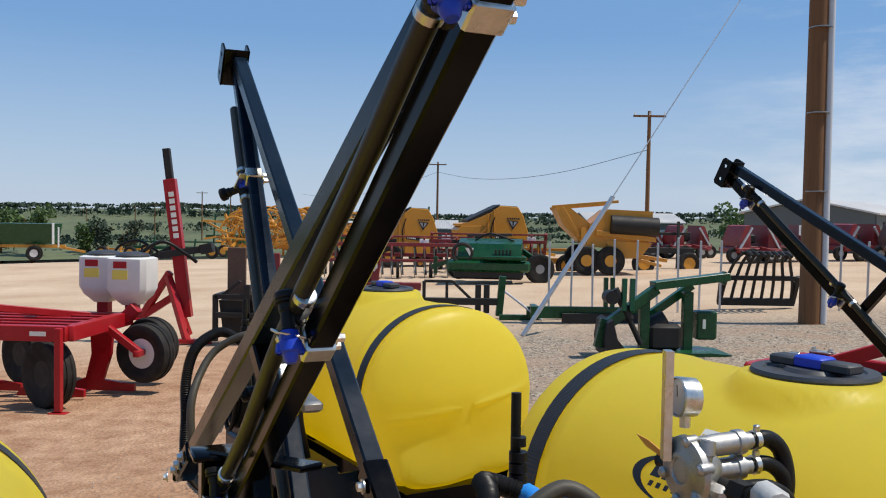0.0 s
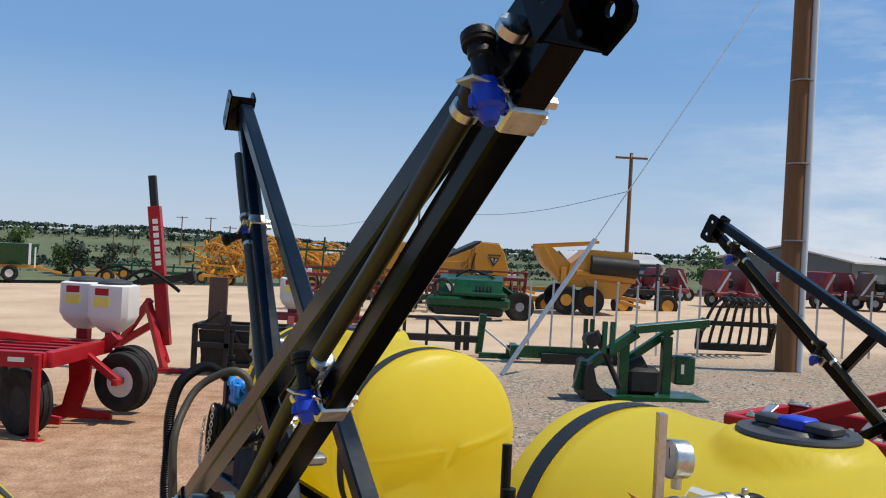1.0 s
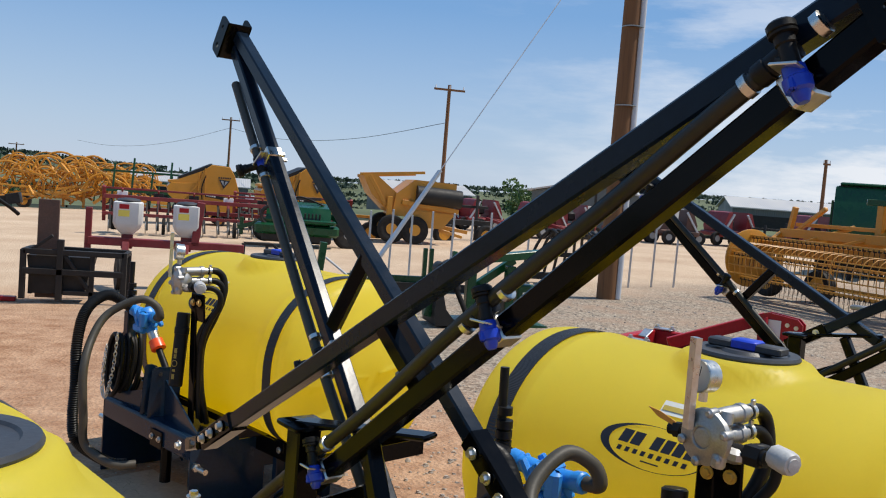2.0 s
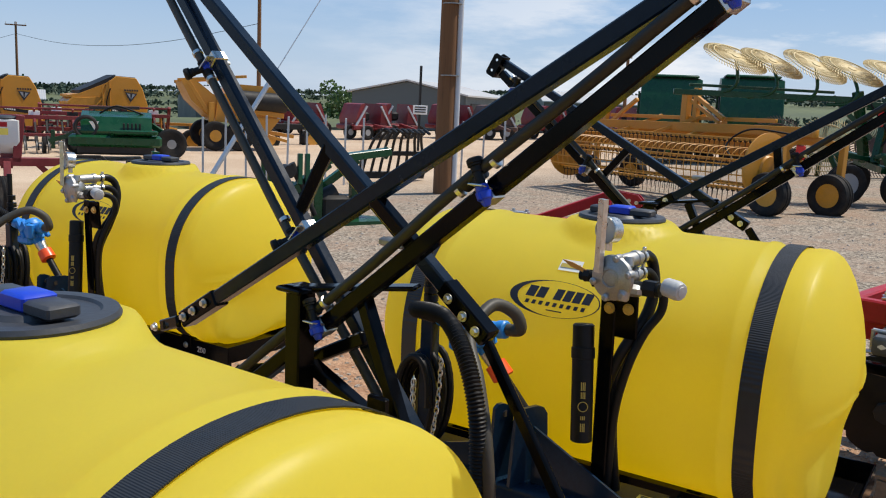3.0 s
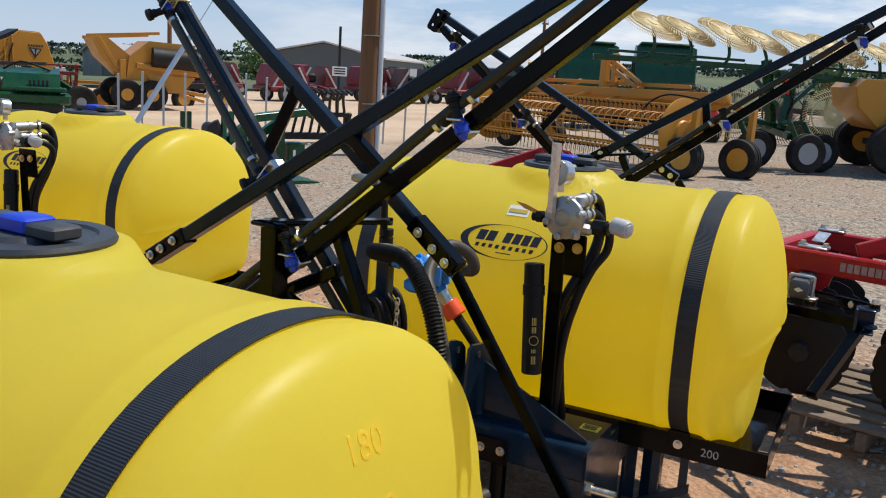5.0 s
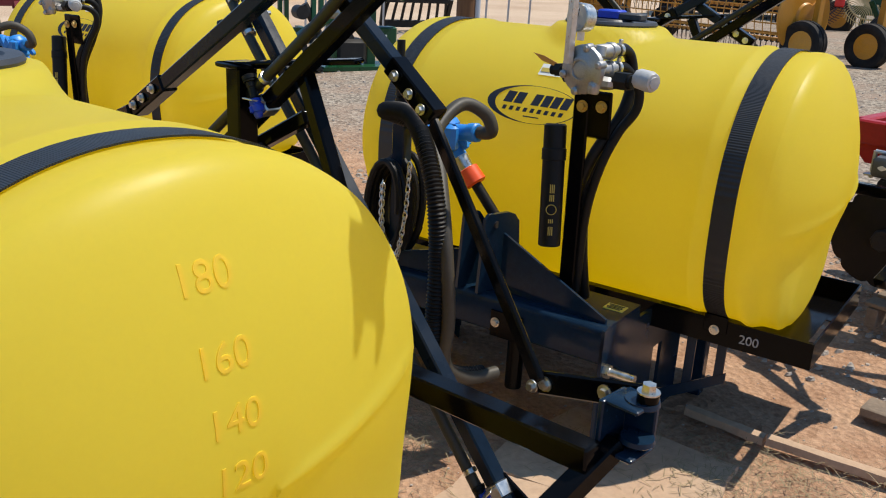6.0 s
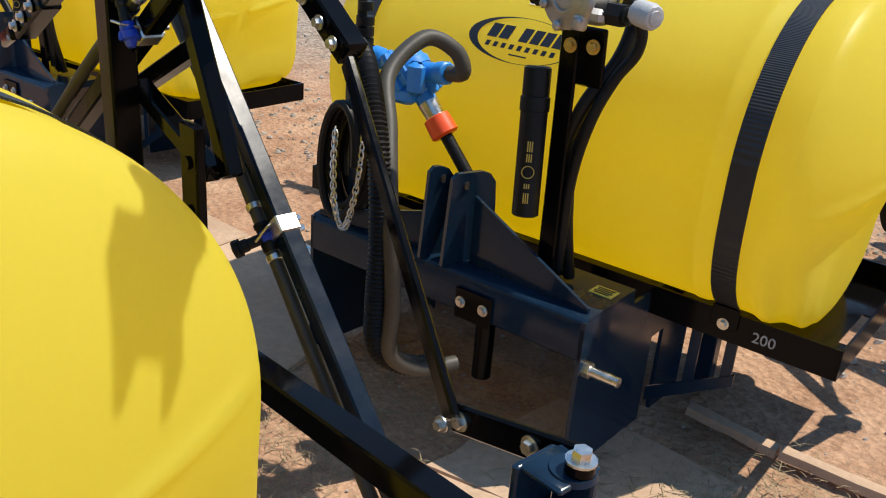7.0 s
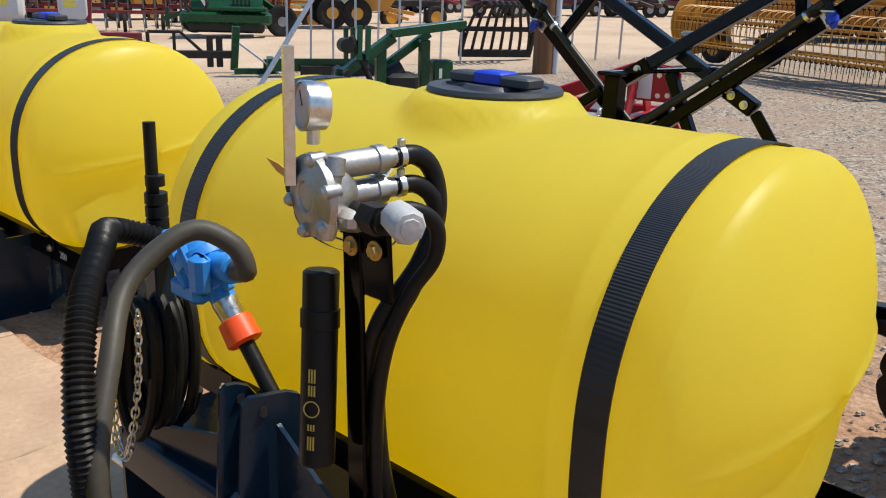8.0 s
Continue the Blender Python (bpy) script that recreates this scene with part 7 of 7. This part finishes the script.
far_implement(-17.5, 57, 5, M_GREEN, "green folded implement by the field edge", 7, 1.1)
far_implement(-13.2, 52, 0, M_GREEN, "dark green folded cultivator by the field edge", 3.2, 2.6)
far_implement(-6.5, 62, 0, M_GREEN, "green implement with tall folded frame", 8, 1.9)
far_implement(-4.0, 44, 3, M_GREEN, "green folded sprayer frame behind the drills", 6, 2.5)
far_implement(-20.8, 54, 0, M_AMBER, "amber low implement by the field edge", 2.5, 0.7)
far_implement(2.9, 31.2, 0, M_AMBER, "amber hay rake with long rails behind the mower", 3.0, 1.1)
far_implement(7.4, 31.5, 10, M_DARK, "dark implement with round reels behind the processor", 2.4, 1.7)
far_implement(17.2, 14.4, -50, M_GREEN, "green wheel rake parked behind the baler", 5, 1.2)
far_implement(21.5, 31, -20, M_DARK, "dark steel panel rack across the yard", 4, 1.2)
for k in range(6):
    rr = rake_disc_mesh()
    rr.transform(pose(15.2 + 0.85 * k, 15.6 - 0.75 * k, 0.75 + lie(15.2 + 0.85 * k, 15.6 - 0.75 * k), 78, 0, -45 + 3 * k))
    tagged(part("spare_rake_wheel", rr, M_STRAW if k % 2 else M_RUST), "pale rake wheel standing behind the baler", "rake wheel", "rake wheels behind the baler")


# ---- poles, wires, buildings ----
def wood_material():
    m = surface("pole_wood", (0.19, 0.085, 0.03), 0.85, vary=0.45, scale=4, bump=0.4, dirt=(0.1, 0.055, 0.03), dirt_amount=0.8)
    nt = m.node_tree
    co = [n for n in nt.nodes if n.type == "TEX_COORD"][0]
    mp = node(m, "ShaderNodeMapping", Scale=(14.0, 14.0, 0.7))
    nt.links.new(co.outputs["Object"], mp.inputs["Vector"])
    for n in nt.nodes:
        if n.type == "TEX_NOISE":
            nt.links.new(mp.outputs[0], n.inputs["Vector"])
            n.inputs["Scale"].default_value = 2.0
    return m


M_POLE = wood_material()
POLE = V((5.77, 14.22, 0))
pole = empty("utility_pole", pose(*POLE), "brown wooden utility pole with grey conduit, on gravel", "pole")
bm = bmesh.new()
turned(bm, (0, 0, -0.2), (0, 0, 1), ((0, 0.175), (1.5, 0.168), (4, 0.158), (7, 0.145), (10.2, 0.13)), 28)
part("shaft", bm, M_POLE, pole)
bm = bmesh.new()
rod(bm, (0.17, -0.10, 0.0), (0.15, -0.09, 9.5), 0.055, seg=16)
part("conduit", bm, surface("pale_conduit", (0.55, 0.56, 0.57), 0.45, vary=0.08, scale=3), pole, "grey metal conduit")
for z in (0.9, 2.1, 3.35, 4.7, 6.1):
    bm = bmesh.new()
    turned(bm, (0.03, -0.02, z), (0.03, -0.02, z + 1), ((0, 0.185), (0.002, 0.19), (0.02, 0.19), (0.022, 0.185)), 28)
    part("band", bm, M_STEEL, pole)
guy = empty("guy_wire", pose(1.05, 12.9, 0), "guy wire with a grey guard, running up to the pole", "wire")
top = POLE + V((0, 0, 7.3)) - V((1.05, 12.9, 0))
bm = bmesh.new()
rod(bm, (0, 0, 0), top, 0.008, seg=6)
part("wire", bm, M_GALV, guy)
bm = bmesh.new()
bar(bm, top * 0.0, top * 0.285, 0.1, 0.04)
part("guard", bm, M_GALV, guy, "grey plastic guy guard")


def line_pole(x, y, z, h, arm=2.2, rz=0):
    p = empty("line_pole", pose(x, y, z, 0, 0, rz), "far wooden power pole with a crossarm", "pole", "far power poles")
    bm = bmesh.new()
    rod(bm, (0, 0, -1), (0, 0, h), 0.17, 0.12, seg=10)
    part("shaft", bm, M_POLE, p)
    bm = bmesh.new()
    bar(bm, (-arm / 2, -0.1, h - 0.35), (arm / 2, -0.1, h - 0.35), 0.1, 0.14)
    part("crossarm", bm, M_POLE, p)
    for k in (-0.45, 0.0, 0.45):
        bm = bmesh.new()
        rod(bm, (k * arm, -0.1, h - 0.28), (k * arm, -0.1, h - 0.05), 0.045, 0.03, seg=8)
        part("insulator", bm, M_WHITE, p)
    return p


line_pole(13.0, 60, -0.5, 9.7)
line_pole(-2.4, 112, -1.5, 11.2)
line_pole(43.0, 59.6, -0.5, 6.2, 0.6)
for i, (x, y, h) in enumerate(((-60, 190, 9), (-74, 215, 10), (-88, 240, 10), (-58, 200, 12), (-52, 202, 12), (-110, 260, 10), (-40, 170, 9), (72, 38, 9), (74, 34, 8), (-130, 280, 11))):
    line_pole(x, y, -2, h, 2.6)


def wire(a, b, sag):
    a, b = (V(p) + V((0, 0, lie(p[0], p[1]))) for p in (a, b))
    bm = bmesh.new()
    hose(bm, [a.lerp(b, t) - V((0, 0, sag * 4 * t * (1 - t))) for t in (0, 0.25, 0.5, 0.75, 1)], 0.02, 5, 5)
    return tagged(part("power_line", bm, M_DARK), "thin dark overhead power line", "wire", "power lines")


wire((13.0, 60, 6.6), (-2.4, 112, 8.4), 1.4)
wire((-2.4, 112, 8.4), (-30, 170, 8.0), 1.6)


def corrugated(name, colour):
    m = surface(name, colour, 0.45, metal=0.3, vary=0.1, scale=0.6, bump=0.0)
    nt = m.node_tree
    co = [n for n in nt.nodes if n.type == "TEX_COORD"][0]
    w = node(m, "ShaderNodeTexWave", Scale=1.6)
    nt.links.new(co.outputs["Object"], w.inputs["Vector"])
    bp = node(m, "ShaderNodeBump", Strength=0.5, Distance=0.03)
    nt.links.new(w.outputs["Fac"], bp.inputs["Height"])
    nt.links.new(bp.outputs[0], nt.nodes["Principled BSDF"].inputs["Normal"])
    return m


M_SHED = corrugated("grey_sheet_wall", (0.1, 0.115, 0.115))
M_ROOF = corrugated("pale_sheet_roof", (0.5, 0.48, 0.45))


def shed(x, y, z, rz, w, d, h, ridge, label):
    s = empty("metal_shed", pose(x, y, z, 0, 0, rz), label, "building", "sheds across the yard")
    for k, (a, b) in enumerate((((-w / 2, -d / 2), (w / 2, -d / 2)), ((w / 2, -d / 2), (w / 2, d / 2)), ((w / 2, d / 2), (-w / 2, d / 2)), ((-w / 2, d / 2), (-w / 2, -d / 2)))):
        bm = bmesh.new()
        L = (V((*b, 0)) - V((*a, 0))).length
        out = [(0, 0), (L, 0), (L, h), (L / 2, h + (ridge if k % 2 else 0)), (0, h)]
        ang = math.atan2(b[1] - a[1], b[0] - a[0])
        plate(bm, out, 0.12, Matrix.Translation((*a, 0)) @ Matrix.Rotation(ang, 4, "Z"))
        part("wall", bm, M_SHED, s)
    for sgn in (-1, 1):
        bm = bmesh.new()
        loft(bm, [[V((px, sgn * (d / 2 + 0.3), h - 0.1 + t)), V((px, 0, h + ridge + t)), V((px, 0, h + ridge + 0.1 + t)), V((px, sgn * (d / 2 + 0.3), h + t))] for px, t in ((-w / 2 - 0.3, 0.06), (w / 2 + 0.3, 0.06))])
        part("roof", bm, M_ROOF, s)
    for k, dx in enumerate((-0.28, 0.22)):
        bm = bmesh.new()
        block(bm, (dx * w, -d / 2 - 0.08, h * 0.4), (w * 0.22, 0.08, h * 0.8), cut=0.01)
        part("door", bm, M_GALV if k else M_DARK, s)
    return s


shed(24.5, 56.5, -0.2, 48, 11.0, 7.6, 2.2, 0.75, "long grey metal shed with a pale roof")
shed(52.0, 74.0, -1.5, -22, 15.0, 9.0, 3.0, 0.9, "grey metal shed behind the mowers")
shed(17.0, 88.0, -1.5, 5, 9.0, 7.0, 3.2, 0.8, "small grey metal shed behind the machines")
shed(-6.0, 100.0, -1.2, 0, 12, 8, 2.6, 0.8, "pale metal shed far behind the drills")


def yard_sign(x, y, rz):
    s = empty("yard_sign", pose(x, y, 0, 0, 0, rz), "tall sign board on two dark posts", "sign")
    for k in (-0.35, 0.35):
        bm = bmesh.new()
        rod(bm, (k, 0, -0.2), (k, 0, 6.6), 0.09, seg=14)
        part("post", bm, M_DARK, s)
    bm = bmesh.new()
    block(bm, (0, 0, 5.6), (2.6, 0.3, 1.9), cut=0.05)
    board = part("board", bm, M_DARK, s)
    bm = bmesh.new()
    block(bm, (0, -0.16, 5.6), (2.4, 0.03, 1.7), cut=0.01)
    part("sign_face", bm, M_WHITE, board, "white sign face with dark bars")
    for k in range(4):
        bm = bmesh.new()
        block(bm, (-0.75 + 0.5 * k, -0.18, 5.75), (0.36, 0.015, 0.55))
        part("sign_bar", bm, M_DARK, board)
    return s


yard_sign(29.4, 17.0, 21)
sp = empty("small_sign", pose(10.75, 27.0, 0), "small white sign on a thin dark post", "sign")
bm = bmesh.new()
bar(bm, (0, 0, -0.1), (0, 0, 2.8), 0.07)
part("post", bm, M_DARK, sp)
bm = bmesh.new()
block(bm, (0, -0.05, 1.35), (0.52, 0.02, 0.3), cut=0.005)
part("board", bm, M_WHITE, sp)
for k in range(3):
    bm = bmesh.new()
    block(bm, (0, -0.063, 1.44 - 0.08 * k), (0.4, 0.004, 0.04))
    part("text_bar", bm, M_DARK, sp)


# ---- hills and trees ----
def leaf_material():
    m = surface("leaves", (0.075, 0.125, 0.035), 0.7, vary=0.3, scale=0.4, fine=3, bump=0, translucent=0.25)
    nt = m.node_tree
    geo = node(m, "ShaderNodeNewGeometry")
    pr = node(m, "ShaderNodeMapRange", To_Min=0.6, To_Max=1.5)
    nt.links.new(geo.outputs["Random Per Island"], pr.inputs["Value"])
    hsv = [n for n in nt.nodes if n.type == "HUE_SAT"][0]
    nt.links.new(pr.outputs[0], hsv.inputs["Value"])
    return m


M_LEAF = leaf_material()
M_CEDAR = surface("dark_cedar_leaves", (0.03, 0.052, 0.03), 0.8, vary=0.35, scale=0.5, fine=4, bump=0)
M_HILL = surface("grassy_hill", (0.1, 0.115, 0.05), 0.95, vary=0.5, scale=0.035, fine=0.5, bump=0.0, dirt=(0.05, 0.07, 0.03), dirt_amount=0.75)


def crown(bm, c, r, h, n, rng, size):
    """Leaf clumps in an uneven crown."""
    lumps = [(V((rng.uniform(-0.55, 0.55) * r, rng.uniform(-0.55, 0.55) * r, rng.uniform(0.1, 0.85) * h)), rng.uniform(0.35, 0.6) * r) for _ in range(9)]
    for _ in range(n):
        o, lr = rng.choice(lumps)
        d = V((rng.gauss(0, 1), rng.gauss(0, 1), rng.gauss(0, 0.8))).normalized() * lr * rng.uniform(0.55, 1.05)
        p = V(c) + o + d
        a, b = V((rng.gauss(0, 1), rng.gauss(0, 1), rng.gauss(0, 1))).normalized(), V((rng.gauss(0, 1), rng.gauss(0, 1), rng.gauss(0, 1))).normalized()
        s = size * rng.uniform(0.5, 1.2)
        vs = [bm.verts.new(p + a * s), bm.verts.new(p + b * s), bm.verts.new(p - a * s * 0.8), bm.verts.new(p - b * s * 0.9)]
        bm.faces.new(vs)


def tree(x, y, z, h, r, seed, leaf=None, n=900, label="leafy green tree beyond the yard"):
    rng = random.Random(seed)
    t = empty("tree", pose(x, y, z), label, "tree", "trees beyond the yard")
    bm = bmesh.new()
    turned(bm, (0, 0, -0.3), (0, 0, 1), ((0, h * 0.045), (h * 0.2, h * 0.03), (h * 0.45, h * 0.022), (h * 0.7, h * 0.01)), 9)
    for k in range(6):
        a = k * 1.1 + rng.random()
        rod(bm, (0, 0, h * (0.25 + 0.05 * k)), (math.cos(a) * r * 0.7, math.sin(a) * r * 0.7, h * (0.5 + 0.06 * k)), h * 0.014, h * 0.004, seg=6)
    part("trunk", bm, M_POLE, t)
    bm = bmesh.new()
    crown(bm, (0, 0, h * 0.28), r, h * 0.72, n, rng, h * 0.045)
    part("crown", bm, leaf or M_LEAF, t)
    return t


for k, (x, y, z, h, r) in enumerate(((25.2, 78.5, -1.5, 4.9, 2.3), (-33, 68, -0.8, 4.6, 1.6), (-36.5, 70, -0.8, 4.2, 1.6), (-30.2, 72, -1.2, 3.6, 1.3), (-19.5, 80, -1.6, 2.6, 1.2), (31.0, 16.5, 0, 2.4, 1.6), (37.0, 18.0, 0, 3.0, 2.0), (40, 30, 0, 3.0, 2.2))):
    tree(x, y, z, h, r, 20 + k)
for k, (x, y, h, r) in enumerate(((-24.6, 66, 3.3, 1.0), (-28.2, 70, 3.4, 1.1), (-15.0, 80, 2.0, 1.1), (-10.5, 82, 2.2, 1.2))):
    tree(x, y, -0.8, h, r, 60 + k, M_CEDAR, label="dark cedar tree by the field edge")


def far_woods():
    """Tree belts on the ridges."""
    rng = random.Random(9)
    bm = bmesh.new()
    for _ in range(15000):
        a = math.radians(rng.uniform(-40, 115))
        belt = rng.choice((118, 150, 200, 250, 320, 390, 400, 415))
        d = belt * rng.uniform(0.95, 1.05)
        if noise.noise(V((a * 9, belt * 0.03, 0))) < -0.27:
            continue
        x, y = d * math.sin(a), d * math.cos(a)
        z = hill_height(x, y)
        s = rng.uniform(0.6, 1.4) * (0.75 if d < 300 else 1.15)
        for _ in range(5):
            p = V((x + rng.gauss(0, s * 0.7), y + rng.gauss(0, s * 0.5), z + 0.5 + rng.uniform(0.1, 1.0) * s))
            u, v = V((rng.gauss(0, 1), rng.gauss(0, 1), rng.gauss(0, 1))).normalized() * s * 0.6, V((rng.gauss(0, 1), rng.gauss(0, 1), rng.gauss(0, 1))).normalized() * s * 0.6
            bm.faces.new([bm.verts.new(q) for q in (p + u, p + v, p - u, p - v)])
    w = part("far_woods", bm, M_CEDAR)
    return tagged(w, "dark green belts of trees on the ridges", "woods", kind="stuff")


def hill_height(x, y):
    d = math.hypot(x, y)
    a = math.atan2(x, y)
    low = -4.0 * smooth(75, 130, d)
    rise = smooth(150, 420, d) * (7.0 + 7.0 * smooth(0.0, -0.35, a) + 1.6 * noise.noise(V((a * 3.0, 1.7, 0))) + 0.8 * noise.noise(V((a * 11.0, 4.2, 0))))
    rise += 2.0 * smooth(105, 170, d) * (0.5 + 0.5 * noise.noise(V((x * 0.012, y * 0.012, 3))))
    return low + rise + lie(x, y)


def hills():
    bm = bmesh.new()
    ds = [72, 80, 90, 100, 112, 125, 140, 160, 180, 205, 235, 270, 310, 360, 420, 520, 700, 1000, 1600]
    n = 240
    vs = [[bm.verts.new((d * math.sin(2 * math.pi * i / n), d * math.cos(2 * math.pi * i / n), hill_height(d * math.sin(2 * math.pi * i / n), d * math.cos(2 * math.pi * i / n)) + (-0.6 if d == 72 else 0))) for i in range(n)] for d in ds]
    for a, b in zip(vs, vs[1:]):
        for i in range(n):
            j = (i + 1) % n
            bm.faces.new((a[i], a[j], b[j], b[i]))
    h = part("hills", bm, M_HILL, None, "", 180)
    return tagged(h, "low green hills with fields beyond the yard", "hills", kind="structure")


hills()
far_woods()


# ---- slab, boards, gravel and weeds round the sprayers ----
M_SLAB = surface("dusty_concrete_slab", (0.46, 0.32, 0.21), 0.9, vary=0.2, scale=2.5, bump=0.5, fine=40, dirt=(0.3, 0.17, 0.1), dirt_amount=0.7, per_piece=0.02)
M_STRAWGRASS = surface("dry_grass", (0.26, 0.2, 0.11), 0.85, vary=0.3, scale=3, bump=0)
M_PEBBLE = surface("pebble", (0.36, 0.31, 0.26), 0.85, vary=0.35, scale=9, bump=0.3)
U, N = V((0.515, -0.857, 0)), V((0.857, 0.515, 0))
ROW = V((0.966, 2.237, 0))


def on_row(x, y, z=0.0):
    p = ROW + U * x + N * y
    return p + V((0, 0, z - dip(p.x, p.y)))


def slab_pieces():
    """The cracked slab in front of the row: uneven pieces with open joints."""
    base = tagged(new("slab"), "cracked dusty concrete slab in front of the sprayers", "slab", kind="structure")
    rng = random.Random(3)
    xs = [-3.3, -2.35, -1.45, -0.62, 0.1, 0.72]
    ys = [-3.0, -2.2, -1.5, -0.86, -0.28]
    grid = [[(x + rng.uniform(-0.16, 0.16) * (0 < i < 5), y + rng.uniform(-0.12, 0.12) * (0 < j < 4)) for j, y in enumerate(ys)] for i, x in enumerate(xs)]
    for i in range(len(xs) - 1):
        for j in range(len(ys) - 1):
            if i == 3 and j >= 2:
                continue  # bare soil where the slab has gone
            q = [grid[i][j], grid[i + 1][j], grid[i + 1][j + 1], grid[i][j + 1]]
            cx, cy = sum(p[0] for p in q) / 4, sum(p[1] for p in q) / 4
            edge = []
            for a, b in zip(q, q[1:] + q[:1]):
                for k in range(5):
                    t = k / 5
                    w = 0.018 * math.sin(math.pi * t)
                    px, py = a[0] + (b[0] - a[0]) * t + w * noise.noise(V((a[0] * 3 + b[0] * 3 + t * 7, a[1] + b[1], 0))) * 3, a[1] + (b[1] - a[1]) * t + w * noise.noise(V((a[0] + b[0] + t * 7, 5 + a[1] * 3 + b[1] * 3, 0))) * 3
                    edge.append((cx + (px - cx) * 0.997, cy + (py - cy) * 0.996))
            tilt = rng.uniform(-0.004, 0.004)
            rings = []
            for z, k in ((-0.08, 1.0), (0.001, 1.0), (0.006, 0.99)):
                rings.append([on_row(cx + (px - cx) * k, cy + (py - cy) * k, z + tilt * (px - cx) * 2) for px, py in edge])
            bm = bmesh.new()
            loft(bm, rings)
            part("slab_piece", bm, M_SLAB, base)


slab_pieces()


def kerb_strip():
    """Broken concrete edging beside the slab."""
    b = empty("broken_edging", Matrix(), "broken strip of pale concrete edging on the dirt", "edging")
    rng = random.Random(8)
    x = 0.45
    for k in range(6):
        n = rng.uniform(0.22, 0.5)
        bm = bmesh.new()
        p, q = on_row(x, -0.07 + 0.015 * k + rng.uniform(-0.02, 0.02), 0.02), on_row(x + n, -0.05 + 0.015 * k + rng.uniform(-0.02, 0.02), 0.012)
        m, L = aim(p, q), (q - p).length
        loft(bm, [[m @ V((w * (0.023 + 0.012 * noise.noise(V((i * 2.1, k, w)))), h * 0.014, z)) for w, h in ((-1, -1), (1, -1), (0.9, 0.8), (0.1, 1.05), (-0.85, 0.85))] for i, z in enumerate([L * t / 6 for t in range(7)])])
        part("edging_piece", bm, M_SLAB, b)
        x += n + 0.01
    return b


kerb_strip()


def board(x, y, rz, w, d, label):
    bm = bmesh.new()
    block(bm, (0, 0, 0.022), (w, d, 0.035), cut=0.004)
    o = part("loose_board", bm, M_WOOD)
    o.matrix_world = Matrix.Translation(on_row(x, y)) @ pose(0, 0, 0, 0, 0, rz)
    return tagged(o, label, "board", "loose boards")


board(1.5, 0.35, -65, 1.1, 0.12, "weathered board lying on the dirt")


def stones(count, seed, area, r0, r1, name, label):
    rng = random.Random(seed)
    verts, faces = [], []
    for _ in range(count):
        x, y = area(rng)
        r = r0 + (r1 - r0) * rng.random() ** 3
        z = ground_height(x, y)
        a0 = rng.random() * 6.28
        b = len(verts)
        k = rng.uniform(0.5, 0.8)
        for i in range(6):
            a = a0 + i * math.pi / 3
            rr = r * rng.uniform(0.75, 1.1)
            verts.append((x + rr * math.cos(a), y + rr * math.sin(a) * k, z + r * rng.uniform(0.0, 0.2)))
        for i in range(5):
            a = a0 + i * math.pi * 0.4
            rr = r * rng.uniform(0.45, 0.75)
            verts.append((x + rr * math.cos(a), y + rr * math.sin(a) * k, z + r * rng.uniform(0.45, 0.75)))
        top = b + 6
        faces.append(tuple(range(top, top + 5)))
        for i in range(5):
            faces.append((b + i, b + i + 1, top + (i + 1) % 5, top + i))
        faces.append((b + 5, b, top))
    me = bpy.data.meshes.new(name)
    me.from_pydata(verts, [], faces)
    me.materials.append(M_PEBBLE)
    return tagged(new(name, me), label, "gravel", kind="stuff")


def gravel_area(rng):
    d = 2.6 + 13 * rng.random() ** 1.6
    a = math.radians(rng.uniform(-5, 78))
    p = V((-0.6, -0.2, 0)) + V((math.sin(a), math.cos(a), 0)) * d
    while (p - ROW).dot(N) < 0.55:
        p += N * 1.2
    return p.x, p.y


def dirt_area(rng):
    p = on_row(rng.uniform(-4.5, 2.2), rng.uniform(-2.6, 0.9))
    return p.x, p.y


stones(9000, 4, gravel_area, 0.007, 0.028, "gravel", "grey and tan gravel on the yard")
stones(2600, 6, dirt_area, 0.003, 0.012, "pebbles", "small pebbles scattered on the dirt")


def weeds():
    rng = random.Random(12)
    bm = bmesh.new()
    spots = [on_row(x, y) for x, y in ((-0.1, -0.7), (-0.35, -0.6), (-0.4, -1.15), (-0.1, -1.25), (-0.45, -0.8), (-0.13, -0.94), (-0.3, -0.9), (-0.2, -1.02), (-0.25, -0.75), (-0.9, -1.45), (-0.75, -1.25), (-1.2, -1.35), (0.75, -0.5), (0.72, -0.32), (0.78, -0.2), (0.5, -0.45), (1.0, -0.2), (0.2, -0.55), (-0.5, -0.9), (-1.5, -1.3), (1.2, -0.12), (-2.4, -1.4), (0.9, -0.3), (-0.65, -1.6), (-3.2, -0.6))]
    for c in spots:
        for _ in range(100):
            p = c + V((rng.gauss(0, 0.11), rng.gauss(0, 0.11), 0.006))
            a = rng.random() * 6.28
            L = rng.uniform(0.02, 0.085)
            d = V((math.cos(a), math.sin(a), rng.uniform(0.02, 0.45))).normalized()
            w = V((-math.sin(a), math.cos(a), 0)) * 0.0013
            q, t = p + d * L * 0.55, p + d * L - V((0, 0, L * 0.18))
            v = [bm.verts.new(x) for x in (p - w, p + w, q + w * 0.8, q - w * 0.8, t)]
            bm.faces.new((v[0], v[1], v[2], v[3]))
            bm.faces.new((v[3], v[2], v[4]))
    return tagged(part("dry_weeds", bm, M_STRAWGRASS), "tufts of dry straw-coloured grass in the joints", "grass", kind="stuff")


weeds()
